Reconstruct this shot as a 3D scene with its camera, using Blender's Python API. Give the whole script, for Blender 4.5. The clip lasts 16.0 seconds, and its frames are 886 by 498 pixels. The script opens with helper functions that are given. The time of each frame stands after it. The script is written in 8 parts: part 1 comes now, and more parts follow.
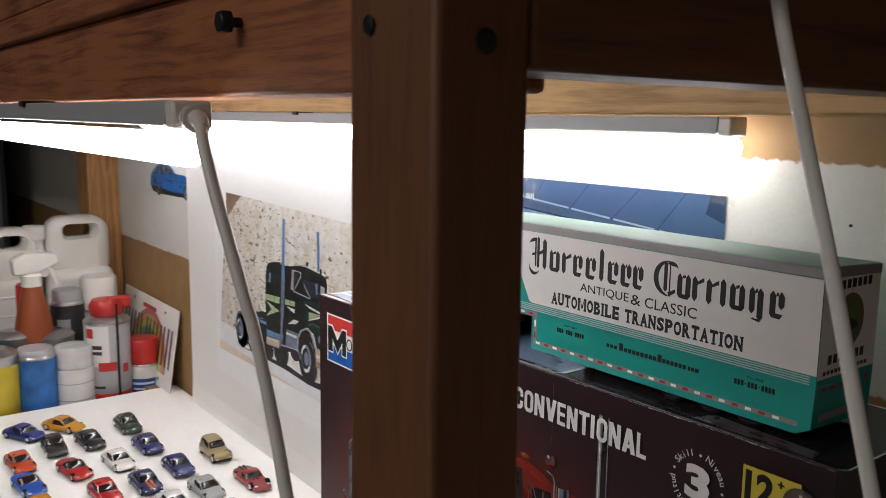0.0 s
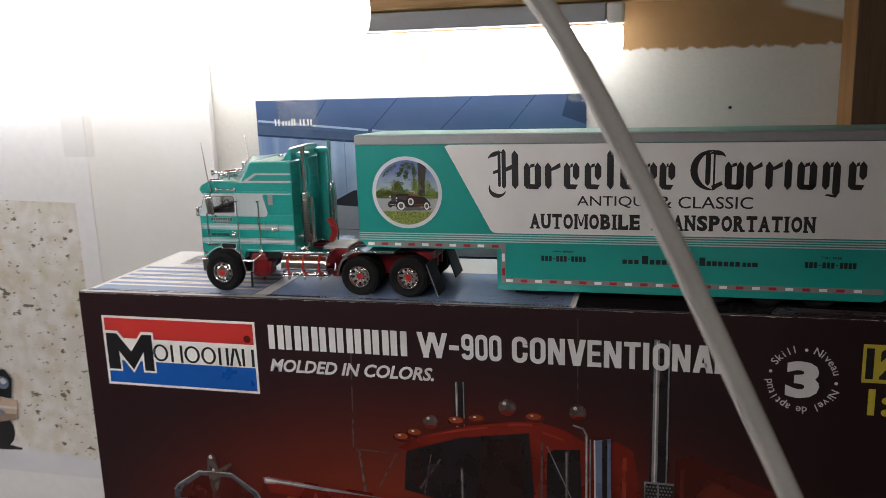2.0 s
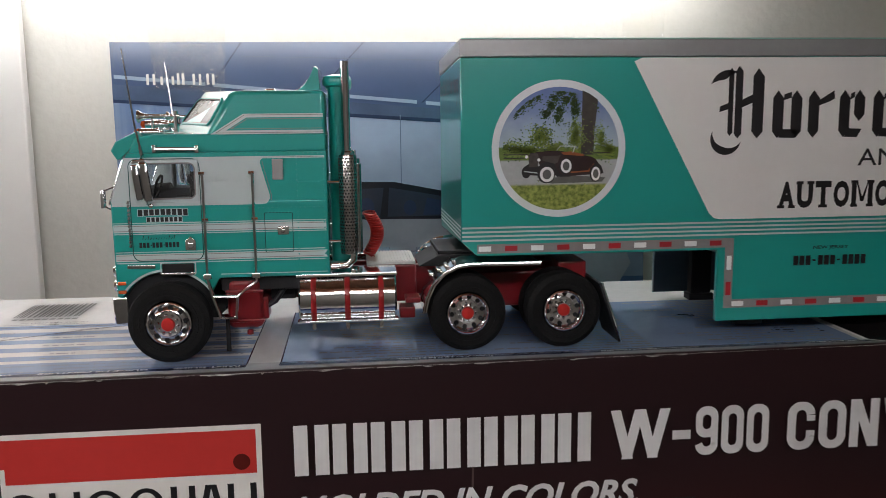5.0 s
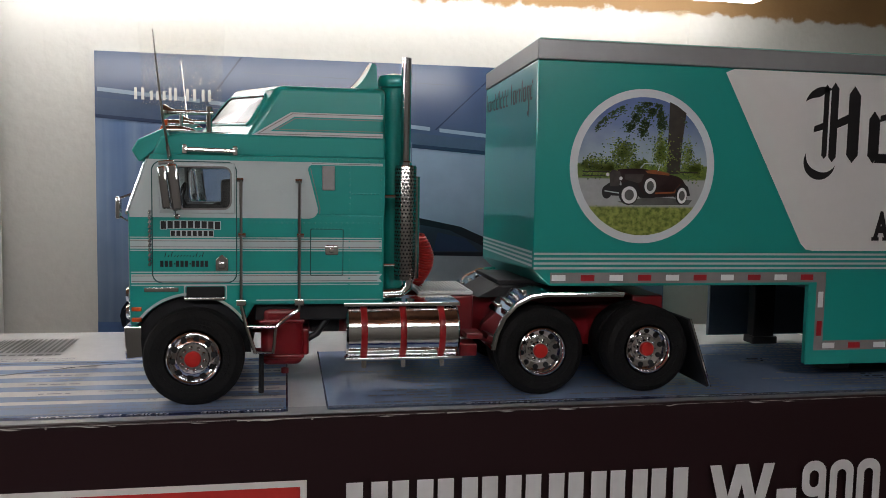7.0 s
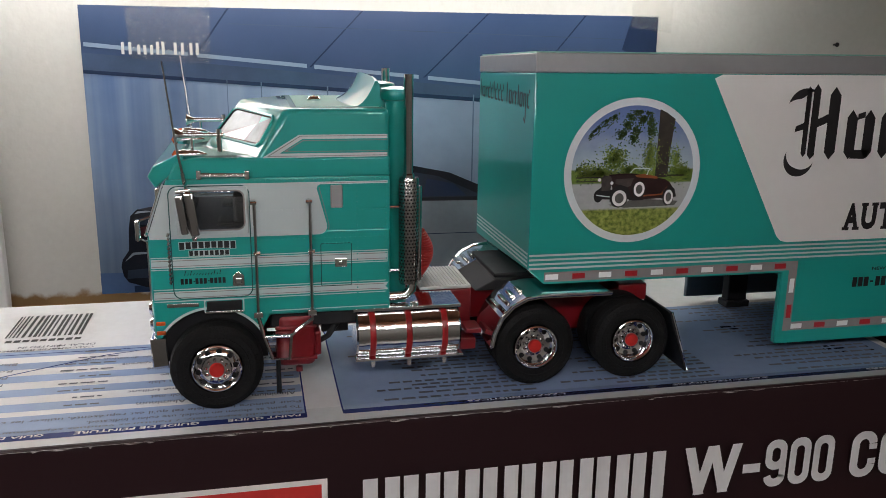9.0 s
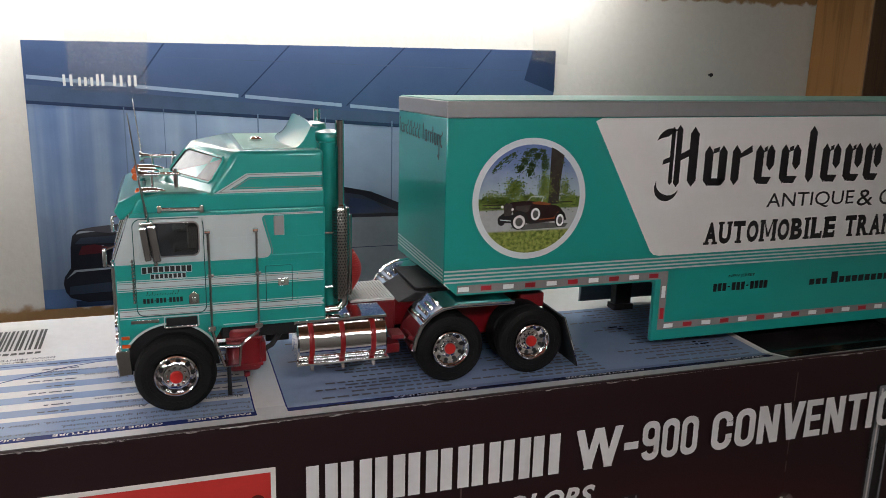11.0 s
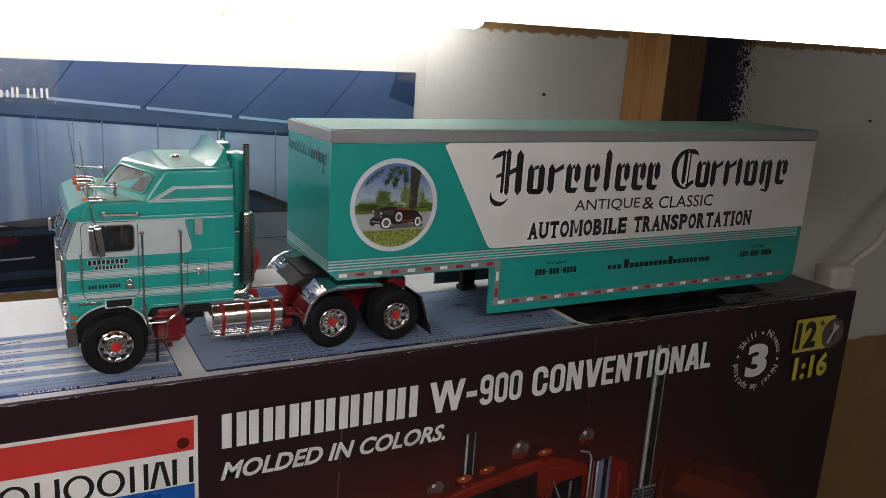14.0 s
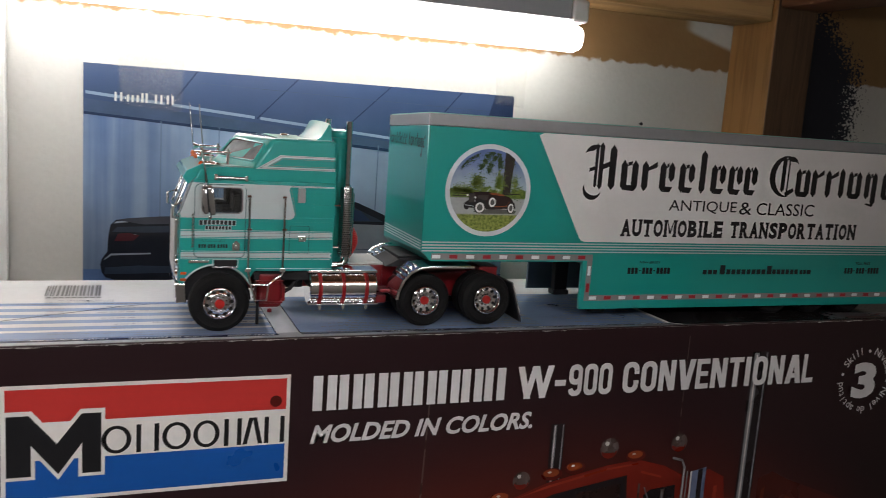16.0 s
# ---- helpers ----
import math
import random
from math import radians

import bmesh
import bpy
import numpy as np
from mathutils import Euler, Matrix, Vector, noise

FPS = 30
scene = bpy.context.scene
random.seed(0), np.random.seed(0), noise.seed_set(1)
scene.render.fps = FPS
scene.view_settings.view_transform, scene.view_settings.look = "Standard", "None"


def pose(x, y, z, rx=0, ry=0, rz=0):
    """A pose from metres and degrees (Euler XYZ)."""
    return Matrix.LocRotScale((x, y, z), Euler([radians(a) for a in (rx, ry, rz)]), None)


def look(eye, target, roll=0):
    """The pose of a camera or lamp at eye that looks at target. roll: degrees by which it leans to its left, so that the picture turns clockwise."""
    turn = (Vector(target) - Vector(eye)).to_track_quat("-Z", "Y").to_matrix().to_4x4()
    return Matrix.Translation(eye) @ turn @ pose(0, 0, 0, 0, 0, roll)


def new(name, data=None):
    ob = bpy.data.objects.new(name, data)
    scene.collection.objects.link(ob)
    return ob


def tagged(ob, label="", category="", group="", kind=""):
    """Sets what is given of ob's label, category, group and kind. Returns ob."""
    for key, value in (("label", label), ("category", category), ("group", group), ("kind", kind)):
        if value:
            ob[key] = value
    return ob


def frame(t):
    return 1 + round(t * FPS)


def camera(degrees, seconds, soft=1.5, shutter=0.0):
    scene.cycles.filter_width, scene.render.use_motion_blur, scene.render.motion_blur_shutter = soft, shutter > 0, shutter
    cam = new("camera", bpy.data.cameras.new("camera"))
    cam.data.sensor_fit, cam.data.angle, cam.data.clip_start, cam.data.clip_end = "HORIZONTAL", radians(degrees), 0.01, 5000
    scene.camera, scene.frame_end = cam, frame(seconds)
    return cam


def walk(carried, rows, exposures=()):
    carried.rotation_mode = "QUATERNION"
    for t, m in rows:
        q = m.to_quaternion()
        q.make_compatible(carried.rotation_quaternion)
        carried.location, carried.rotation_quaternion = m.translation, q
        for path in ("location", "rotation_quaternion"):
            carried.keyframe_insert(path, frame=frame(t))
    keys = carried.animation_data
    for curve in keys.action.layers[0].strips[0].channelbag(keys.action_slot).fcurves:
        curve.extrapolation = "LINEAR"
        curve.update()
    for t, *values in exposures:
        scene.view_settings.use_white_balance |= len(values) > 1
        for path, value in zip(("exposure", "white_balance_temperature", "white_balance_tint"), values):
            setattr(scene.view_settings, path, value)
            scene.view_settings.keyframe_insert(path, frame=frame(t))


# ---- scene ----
cam = camera(55.2, 16.0, soft=0.5, shutter=0.2)
PATH = [
    (0, (0.632, -0.349, 1.382), (-0.939, 0.851, 1.075), 0.8),
    (0.3, (0.592, -0.394, 1.379), (-0.828, 0.971, 1.032), 0.2),
    (0.5, (0.565, -0.416, 1.377), (-0.792, 1.003, 0.993), -0.5),
    (0.7, (0.535, -0.421, 1.371), (-0.743, 1.055, 0.937), -0.8),
    (1, (0.498, -0.41, 1.356), (-0.663, 1.149, 0.884), -1.2),
    (1.5, (0.433, -0.385, 1.355), (-0.511, 1.314, 0.886), -1.5),
    (2, (0.324, -0.403, 1.352), (-0.171, 1.487, 0.923), -1.9),
    (2.5, (0.266, -0.404, 1.345), (0.04, 1.543, 0.946), -1.3),
    (3, (0.241, -0.39, 1.344), (0.217, 1.578, 0.991), -0.2),
    (3.5, (0.17, -0.377, 1.333), (0.357, 1.587, 1.002), 0.1),
    (4, (0.139, -0.337, 1.326), (0.478, 1.603, 0.978), 0.5),
    (4.5, (0.134, -0.266, 1.309), (0.431, 1.679, 0.953), 0.5),
    (5, (0.136, -0.213, 1.294), (0.343, 1.753, 0.993), -0.6),
    (5.2, (0.133, -0.203, 1.287), (0.332, 1.772, 1.046), -0.7),
    (7.3, (0.102, -0.175, 1.282), (0.497, 1.779, 1.114), 1.1),
    (7.5, (0.1, -0.173, 1.282), (0.509, 1.776, 1.096), 1.0),
    (8, (0.101, -0.173, 1.296), (0.516, 1.756, 0.967), 0.9),
    (8.2, (0.1, -0.176, 1.306), (0.51, 1.74, 0.904), 0.8),
    (10.3, (0.092, -0.194, 1.326), (0.596, 1.672, 0.811), 1.1),
    (10.5, (0.09, -0.2, 1.328), (0.624, 1.66, 0.821), 1.2),
    (11, (0.086, -0.217, 1.334), (0.699, 1.624, 0.85), 1.4),
    (11.5, (0.076, -0.229, 1.338), (0.75, 1.592, 0.86), 1.7),
    (12, (0.069, -0.239, 1.341), (0.816, 1.551, 0.853), 2.4),
    (12.5, (0.062, -0.254, 1.347), (0.852, 1.516, 0.853), 2.5),
    (13, (0.058, -0.265, 1.351), (0.897, 1.482, 0.858), 2.8),
    (13.5, (0.056, -0.278, 1.357), (0.941, 1.444, 0.857), 3.3),
    (14, (0.055, -0.283, 1.357), (0.963, 1.425, 0.847), 3.7),
    (14.5, (0.056, -0.28, 1.354), (0.962, 1.427, 0.841), 4.0),
    (15, (0.056, -0.281, 1.345), (0.953, 1.446, 0.879), 4.0),
    (15.5, (0.058, -0.285, 1.333), (0.912, 1.48, 0.936), 4.0),
    (16, (0.053, -0.3, 1.316), (0.755, 1.546, 1.0), 4.0),
]
EXPOSURE = [(0, 0.5), (0.5, 0.15), (1, -0.1), (1.5, 0.1), (2, 0.0), (3, -0.4), (3.5, -0.45), (4, -0.2), (5, -0.28), (7.5, -0.72), (8.2, -0.62), (10.4, 0.02), (11, -0.22), (11.5, -0.3), (12, -0.52), (13, -0.4), (13.5, -0.2), (16, -0.2)]
walk(cam, [(t, look(eye, target, roll)) for t, eye, target, roll in PATH], EXPOSURE)


# ---- light and exposure ----
world = bpy.data.worlds.new("world")
scene.world = world
world.use_nodes = True
world.node_tree.nodes["Background"].inputs[0].default_value = (0.5, 0.55, 0.6, 1)
world.node_tree.nodes["Background"].inputs[1].default_value = 0.12
TUBE = 21.5
# Unseen area lamp added overhead to brighten faces turned to the room.
room_fill = bpy.data.lights.new("unseen_room_fill", "AREA")
room_fill.shape, room_fill.size, room_fill.size_y = "RECTANGLE", 1.1, 0.3
room_fill.energy, room_fill.color = 10.5, (1.0, 0.96, 0.91)
new("unseen_room_fill", room_fill).matrix_world = look((0.35, -1.7, 2.36), (0.35, -1.7, 0))


# ---- materials ----
def mat(name, col, rough=0.5, metal=0.0, var=0.12, scale=60.0, bump=0.0, bscale=300.0, coat=0.0, spec=0.5, fine=0.06, emit=None):
    """A procedural surface: base colour with stains at two scales, uneven gloss and fine relief."""
    m = bpy.data.materials.new(name)
    m.use_nodes = True
    nt = m.node_tree
    b = nt.nodes["Principled BSDF"]
    tc = nt.nodes.new("ShaderNodeTexCoord")
    n1, n2 = nt.nodes.new("ShaderNodeTexNoise"), nt.nodes.new("ShaderNodeTexNoise")
    n1.inputs["Scale"].default_value, n2.inputs["Scale"].default_value = scale, scale * 14
    n1.inputs["Detail"].default_value = 4
    for n in (n1, n2):
        nt.links.new(tc.outputs["Object"], n.inputs["Vector"])
    a = nt.nodes.new("ShaderNodeMath")
    a.operation = "MULTIPLY_ADD"
    nt.links.new(n1.outputs["Fac"], a.inputs[0])
    a.inputs[1].default_value, a.inputs[2].default_value = 2 * var, 1 - var
    c = nt.nodes.new("ShaderNodeMath")
    c.operation = "MULTIPLY_ADD"
    nt.links.new(n2.outputs["Fac"], c.inputs[0])
    c.inputs[1].default_value = 2 * fine
    nt.links.new(a.outputs[0], c.inputs[2])
    hs = nt.nodes.new("ShaderNodeHueSaturation")
    hs.inputs["Color"].default_value = (*col, 1)
    nt.links.new(c.outputs[0], hs.inputs["Value"])
    nt.links.new(hs.outputs[0], b.inputs["Base Color"])
    r = nt.nodes.new("ShaderNodeMath")
    r.operation = "MULTIPLY_ADD"
    nt.links.new(n1.outputs["Fac"], r.inputs[0])
    r.inputs[1].default_value, r.inputs[2].default_value = rough * 0.5, rough * 0.75
    nt.links.new(r.outputs[0], b.inputs["Roughness"])
    b.inputs["Metallic"].default_value = metal
    b.inputs["Coat Weight"].default_value = coat
    b.inputs["Specular IOR Level"].default_value = spec
    if bump:
        n3, bp = nt.nodes.new("ShaderNodeTexNoise"), nt.nodes.new("ShaderNodeBump")
        n3.inputs["Scale"].default_value = bscale
        nt.links.new(tc.outputs["Object"], n3.inputs["Vector"])
        nt.links.new(n3.outputs["Fac"], bp.inputs["Height"])
        bp.inputs["Strength"].default_value, bp.inputs["Distance"].default_value = bump, 0.001
        nt.links.new(bp.outputs[0], b.inputs["Normal"])
    if emit:
        b.inputs["Emission Color"].default_value = (*emit[0], 1)
        b.inputs["Emission Strength"].default_value = emit[1]
    return m


def wood(name, dark, light, axis, rough=0.6, grain=90.0):
    """Sawn timber, its grain along one axis (0, 1, 2), with knots and saw marks."""
    m = bpy.data.materials.new(name)
    m.use_nodes = True
    nt = m.node_tree
    b = nt.nodes["Principled BSDF"]
    tc, mp = nt.nodes.new("ShaderNodeTexCoord"), nt.nodes.new("ShaderNodeMapping")
    s = [1.0, 1.0, 1.0]
    s[axis] = 0.06
    mp.inputs["Scale"].default_value = s
    nt.links.new(tc.outputs["Object"], mp.inputs["Vector"])
    n1, n2 = nt.nodes.new("ShaderNodeTexNoise"), nt.nodes.new("ShaderNodeTexNoise")
    n1.inputs["Scale"].default_value, n1.inputs["Detail"].default_value, n1.inputs["Distortion"].default_value = grain, 6, 1.2
    n2.inputs["Scale"].default_value = grain * 9
    for n in (n1, n2):
        nt.links.new(mp.outputs[0], n.inputs["Vector"])
    n4 = nt.nodes.new("ShaderNodeTexNoise")
    n4.inputs["Scale"].default_value = 14
    nt.links.new(tc.outputs["Object"], n4.inputs["Vector"])
    mx = nt.nodes.new("ShaderNodeMath")
    mx.operation = "MULTIPLY_ADD"
    nt.links.new(n2.outputs["Fac"], mx.inputs[0])
    mx.inputs[1].default_value = 0.35
    nt.links.new(n1.outputs["Fac"], mx.inputs[2])
    m2 = nt.nodes.new("ShaderNodeMath")
    m2.operation = "MULTIPLY_ADD"
    nt.links.new(n4.outputs["Fac"], m2.inputs[0])
    m2.inputs[1].default_value = 0.5
    nt.links.new(mx.outputs[0], m2.inputs[2])
    rp = nt.nodes.new("ShaderNodeValToRGB")
    rp.color_ramp.elements[0].position, rp.color_ramp.elements[1].position = 0.68, 1.0
    rp.color_ramp.elements[0].color, rp.color_ramp.elements[1].color = (*dark, 1), (*light, 1)
    nt.links.new(m2.outputs[0], rp.inputs["Fac"])
    nt.links.new(rp.outputs[0], b.inputs["Base Color"])
    b.inputs["Roughness"].default_value = rough
    bp = nt.nodes.new("ShaderNodeBump")
    bp.inputs["Strength"].default_value, bp.inputs["Distance"].default_value = 0.35, 0.001
    nt.links.new(mx.outputs[0], bp.inputs["Height"])
    nt.links.new(bp.outputs[0], b.inputs["Normal"])
    return m


class Graph:
    """Short words for node arithmetic on the object's own coordinates."""

    def __init__(self, name, rough=0.6):
        self.m = bpy.data.materials.new(name)
        self.m.use_nodes = True
        self.nt = self.m.node_tree
        self.b = self.nt.nodes["Principled BSDF"]
        self.b.inputs["Roughness"].default_value = rough
        self.tc = self.nt.nodes.new("ShaderNodeTexCoord")
        sp = self.nt.nodes.new("ShaderNodeSeparateXYZ")
        self.nt.links.new(self.tc.outputs["Object"], sp.inputs[0])
        self.x, self.y, self.z = sp.outputs

    def put(self, v, socket):
        if isinstance(v, (int, float)):
            socket.default_value = v
        elif isinstance(v, tuple):
            socket.default_value = (*v, 1)
        else:
            self.nt.links.new(v, socket)

    def op(self, kind, a, b=0.0, c=0.0):
        n = self.nt.nodes.new("ShaderNodeMath")
        n.operation = kind
        for v, s in zip((a, b, c), n.inputs):
            self.put(v, s)
        return n.outputs[0]

    def noise(self, scale, detail=3, stretch=None):
        n = self.nt.nodes.new("ShaderNodeTexNoise")
        n.inputs["Scale"].default_value, n.inputs["Detail"].default_value = scale, detail
        src = self.tc.outputs["Object"]
        if stretch:
            mp = self.nt.nodes.new("ShaderNodeMapping")
            mp.inputs["Scale"].default_value = stretch
            self.nt.links.new(src, mp.inputs["Vector"])
            src = mp.outputs[0]
        self.nt.links.new(src, n.inputs["Vector"])
        return n.outputs["Fac"]

    def step(self, v, lo, hi):
        n = self.nt.nodes.new("ShaderNodeMapRange")
        n.interpolation_type = "SMOOTHSTEP"
        for val, s in zip((v, lo, hi), n.inputs):
            self.put(val, s)
        return n.outputs[0]

    def mix(self, f, a, b):
        n = self.nt.nodes.new("ShaderNodeMix")
        n.data_type = "RGBA"
        self.put(f, n.inputs["Factor"])
        self.put(a, n.inputs[6])
        self.put(b, n.inputs[7])
        return n.outputs[2]

    def scaled(self, col, f):
        n = self.nt.nodes.new("ShaderNodeHueSaturation")
        self.put(f, n.inputs["Value"])
        self.put(col, n.inputs["Color"])
        return n.outputs[0]

    def done(self, col, bump=None, strength=0.3, rough=None):
        self.put(col, self.b.inputs["Base Color"])
        if rough is not None:
            self.put(rough, self.b.inputs["Roughness"])
        if bump is not None:
            bp = self.nt.nodes.new("ShaderNodeBump")
            bp.inputs["Strength"].default_value, bp.inputs["Distance"].default_value = strength, 0.001
            self.nt.links.new(bump, bp.inputs["Height"])
            self.nt.links.new(bp.outputs[0], self.b.inputs["Normal"])
        return self.m


def wall_paint():
    """Roughly rolled white paint that stops short of the shelf and the bench, bare brown board beyond, dark sprayed patch."""
    g = Graph("rolled_white_wall_paint", 0.7)
    ragged = g.op("MULTIPLY_ADD", g.noise(160, 5), 0.008, g.op("MULTIPLY", g.noise(18), 0.006))
    top = g.step(g.op("ADD", g.z, ragged), 1.3625, 1.3645)
    low_edge = g.op("MULTIPLY_ADD", g.step(g.x, 0.45, 0.6), -0.105, 1.213)
    low_edge = g.op("ADD", low_edge, g.op("MULTIPLY", g.step(g.op("MULTIPLY", g.x, -1), 0.03, 0.1), -0.08))
    low = g.step(g.op("SUBTRACT", low_edge, g.op("ADD", g.z, g.op("MULTIPLY", ragged, -1))), 0.006, 0.009)
    bare = g.op("MAXIMUM", top, low)
    blot = g.op("MULTIPLY", g.step(g.x, 0.392, 0.402), g.step(g.op("ADD", g.z, g.op("MULTIPLY", g.x, 0.28)), 1.489, 1.493))
    bare = g.op("MULTIPLY", bare, g.op("SUBTRACT", 1, g.op("MULTIPLY", blot, g.op("SUBTRACT", 1, g.step(g.x, 0.43, 0.432)))))
    white = g.mix(g.noise(7, 4), (0.52, 0.505, 0.465), (0.62, 0.612, 0.58))
    white = g.scaled(white, g.op("MULTIPLY_ADD", g.noise(420, 2), 0.1, 0.95))
    brown = g.mix(g.noise(30, 4), (0.22, 0.122, 0.048), (0.33, 0.195, 0.08))
    col = g.mix(bare, white, brown)
    d = g.op("ABSOLUTE", g.op("SUBTRACT", g.x, 0.506))
    d = g.op("ADD", d, g.op("MULTIPLY", g.op("MAXIMUM", g.op("SUBTRACT", g.z, 1.365), 0), 0.9))
    speck = g.op("ADD", d, g.op("MULTIPLY_ADD", g.noise(620, 4), 0.075, -0.0375))
    navy = g.op("SUBTRACT", 1, g.step(speck, 0.035, 0.039))
    col = g.mix(navy, col, (0.014, 0.017, 0.029))
    return g.done(col, g.noise(240, 4), 0.35)


teal = mat("teal_enamel", (0.010, 0.300, 0.268), 0.30, var=0.03, scale=6, coat=0.85, fine=0.02)
silver_stripe = mat("pale_silver_stripe", (0.47, 0.53, 0.54), 0.35, var=0.05, scale=40, fine=0.02)
trailer_white = mat("white_decal", (0.74, 0.72, 0.71), 0.4, var=0.04, scale=30, fine=0.02)
band_grey = mat("grey_top_rail_metal", (0.30, 0.30, 0.31), 0.35, metal=0.3, var=0.1, scale=30)
tape_grey = mat("grey_marking_tape", (0.22, 0.20, 0.20), 0.5)
tape_white = mat("white_reflector", (0.75, 0.75, 0.76), 0.35)
tape_red = mat("red_reflector", (0.33, 0.012, 0.02), 0.35)
ink_black = mat("black_decal_ink", (0.012, 0.011, 0.013), 0.4, var=0.2)
chrome = mat("chrome_plate", (0.80, 0.80, 0.82), 0.09, metal=1.0, var=0.06, scale=200, fine=0.03)
tank_chrome = mat("rippled_chrome_plate", (0.82, 0.82, 0.83), 0.10, metal=1.0, var=0.06, scale=200, fine=0.03, bump=0.12, bscale=260)
dull_chrome = mat("dull_chrome_mesh", (0.56, 0.55, 0.54), 0.22, metal=1.0, var=0.15, scale=300)
rubber = mat("black_tyre_rubber", (0.007, 0.007, 0.0076), 0.75, var=0.25, scale=120, bump=0.3, bscale=1500, spec=0.2)
frame_red = mat("dark_red_frame_paint", (0.17, 0.006, 0.010), 0.35, var=0.15, scale=120)
strap_red = mat("dark_red_strap", (0.27, 0.010, 0.012), 0.35, var=0.15, scale=120)
bright_red = mat("red_hub_paint", (0.45, 0.018, 0.015), 0.4)
black_plastic = mat("black_plastic", (0.010, 0.010, 0.012), 0.55, var=0.2, spec=0.3)
cab_pane = mat("tinted_cab_pane", (0.88, 0.91, 0.92), 0.02, var=0.0, fine=0.0)
cab_pane.node_tree.nodes["Principled BSDF"].inputs["Transmission Weight"].default_value = 1.0
clear_glass = mat("hazy_roof_window", (0.10, 0.12, 0.125), 0.2, var=0.6, scale=300)
amber = mat("amber_marker_lens", (0.55, 0.09, 0.02), 0.2, coat=0.5)
dust = mat("dusty_teal_roof", (0.19, 0.40, 0.35), 0.6, var=0.25, scale=150, fine=0.2)

print_white = mat("white_print", (0.70, 0.68, 0.66), 0.32, var=0.05, scale=25)
print_silver = mat("silvery_white_print", (0.64, 0.63, 0.64), 0.32, var=0.06, scale=25)
print_red = mat("red_print", (0.50, 0.036, 0.032), 0.30, var=0.06, scale=25)
print_blue = mat("blue_print", (0.008, 0.085, 0.36), 0.30, var=0.06, scale=25)
print_black = mat("black_print", (0.011, 0.011, 0.013), 0.30, var=0.1, scale=25)
print_yellow = mat("yellow_print", (0.52, 0.42, 0.05), 0.32, var=0.06, scale=25)
art_red = mat("red_artwork_paint", (0.150, 0.0125, 0.007), 0.28, var=0.8, scale=28)
art_dark_red = mat("dark_red_artwork", (0.082, 0.007, 0.005), 0.28, var=0.6, scale=28)
art_orange = mat("orange_artwork_stripe", (0.24, 0.048, 0.014), 0.28, var=0.45, scale=40)
art_tan = mat("tan_artwork_stripe", (0.37, 0.20, 0.08), 0.28, var=0.2, scale=40)
art_ball = mat("dark_artwork_chrome", (0.085, 0.060, 0.055), 0.28, var=0.5, scale=160)
art_slat = mat("grey_artwork_slat", (0.070, 0.072, 0.085), 0.28, var=0.5, scale=90)
art_chrome = mat("grey_artwork_chrome", (0.19, 0.195, 0.21), 0.28, var=0.5, scale=120)
art_pale = mat("pale_artwork_highlight", (0.55, 0.52, 0.50), 0.28, var=0.3, scale=120)
art_glass = mat("black_artwork_glass", (0.014, 0.010, 0.012), 0.28, var=0.4, scale=60)
art_blue = mat("blue_grey_artwork_mirror", (0.12, 0.15, 0.24), 0.28, var=0.4, scale=80)

foam = mat("white_foam_board", (0.68, 0.67, 0.655), 0.55, var=0.05, scale=9, fine=0.03, bump=0.05)
laminate = mat("white_panel_laminate", (0.87, 0.87, 0.86), 0.35, var=0.04, scale=8)
paper = mat("thin_white_paper", (0.68, 0.68, 0.69), 0.5, var=0.05, scale=10)
tape_clear = mat("yellowed_sticky_tape", (0.60, 0.55, 0.40), 0.3, var=0.15, scale=60)
tape_clear.node_tree.nodes["Principled BSDF"].inputs["Alpha"].default_value = 0.09
lamp_body = mat("grey_lamp_housing", (0.34, 0.34, 0.36), 0.4, var=0.05, scale=30)
lamp_end = mat("white_lamp_end_plastic", (0.62, 0.57, 0.54), 0.4, var=0.1, scale=60)
lamp_tube = mat("lit_tube", (0.9, 0.9, 0.9), 0.4, var=0.0, fine=0.0, emit=((0.985, 0.965, 0.95), TUBE))
wall_tube = mat("lit_wall_tube", (0.9, 0.9, 0.9), 0.4, var=0.0, fine=0.0, emit=((0.985, 0.965, 0.95), 0.60 * TUBE))
cord_grey = mat("pale_grey_cord", (0.60, 0.58, 0.56), 0.45, var=0.1, scale=60)
rail_wood = wood("dark_stained_rail_wood", (0.12, 0.034, 0.014), (0.32, 0.110, 0.042), 0, 0.6, 160.0)
post_wood = wood("brown_post_wood", (0.088, 0.030, 0.010), (0.140, 0.051, 0.018), 2, 0.6, 260.0)
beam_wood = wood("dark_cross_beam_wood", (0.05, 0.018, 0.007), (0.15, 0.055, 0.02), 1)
# Back rail timber, paled by tube light that is put into its colour.
lit_rail_wood = wood("lit_back_rail_wood", (0.30, 0.16, 0.06), (0.52, 0.31, 0.13), 0)
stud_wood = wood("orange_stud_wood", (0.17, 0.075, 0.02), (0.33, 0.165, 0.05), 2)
# Lighter copy of the stud wood, with light put into its colour.
lit_left_stud = wood("orange_lit_stud_wood", (0.24, 0.105, 0.035), (0.46, 0.235, 0.085), 2)
bench_wood = wood("brown_bench_wood", (0.10, 0.05, 0.02), (0.26, 0.15, 0.06), 0)
dark_stud = wood("shaded_oversprayed_wood", (0.055, 0.030, 0.016), (0.115, 0.062, 0.032), 2, 0.7, 200.0)
deck_metal = mat("pale_tread_plate", (0.60, 0.60, 0.59), 0.5, metal=0.35, var=0.15, scale=300)
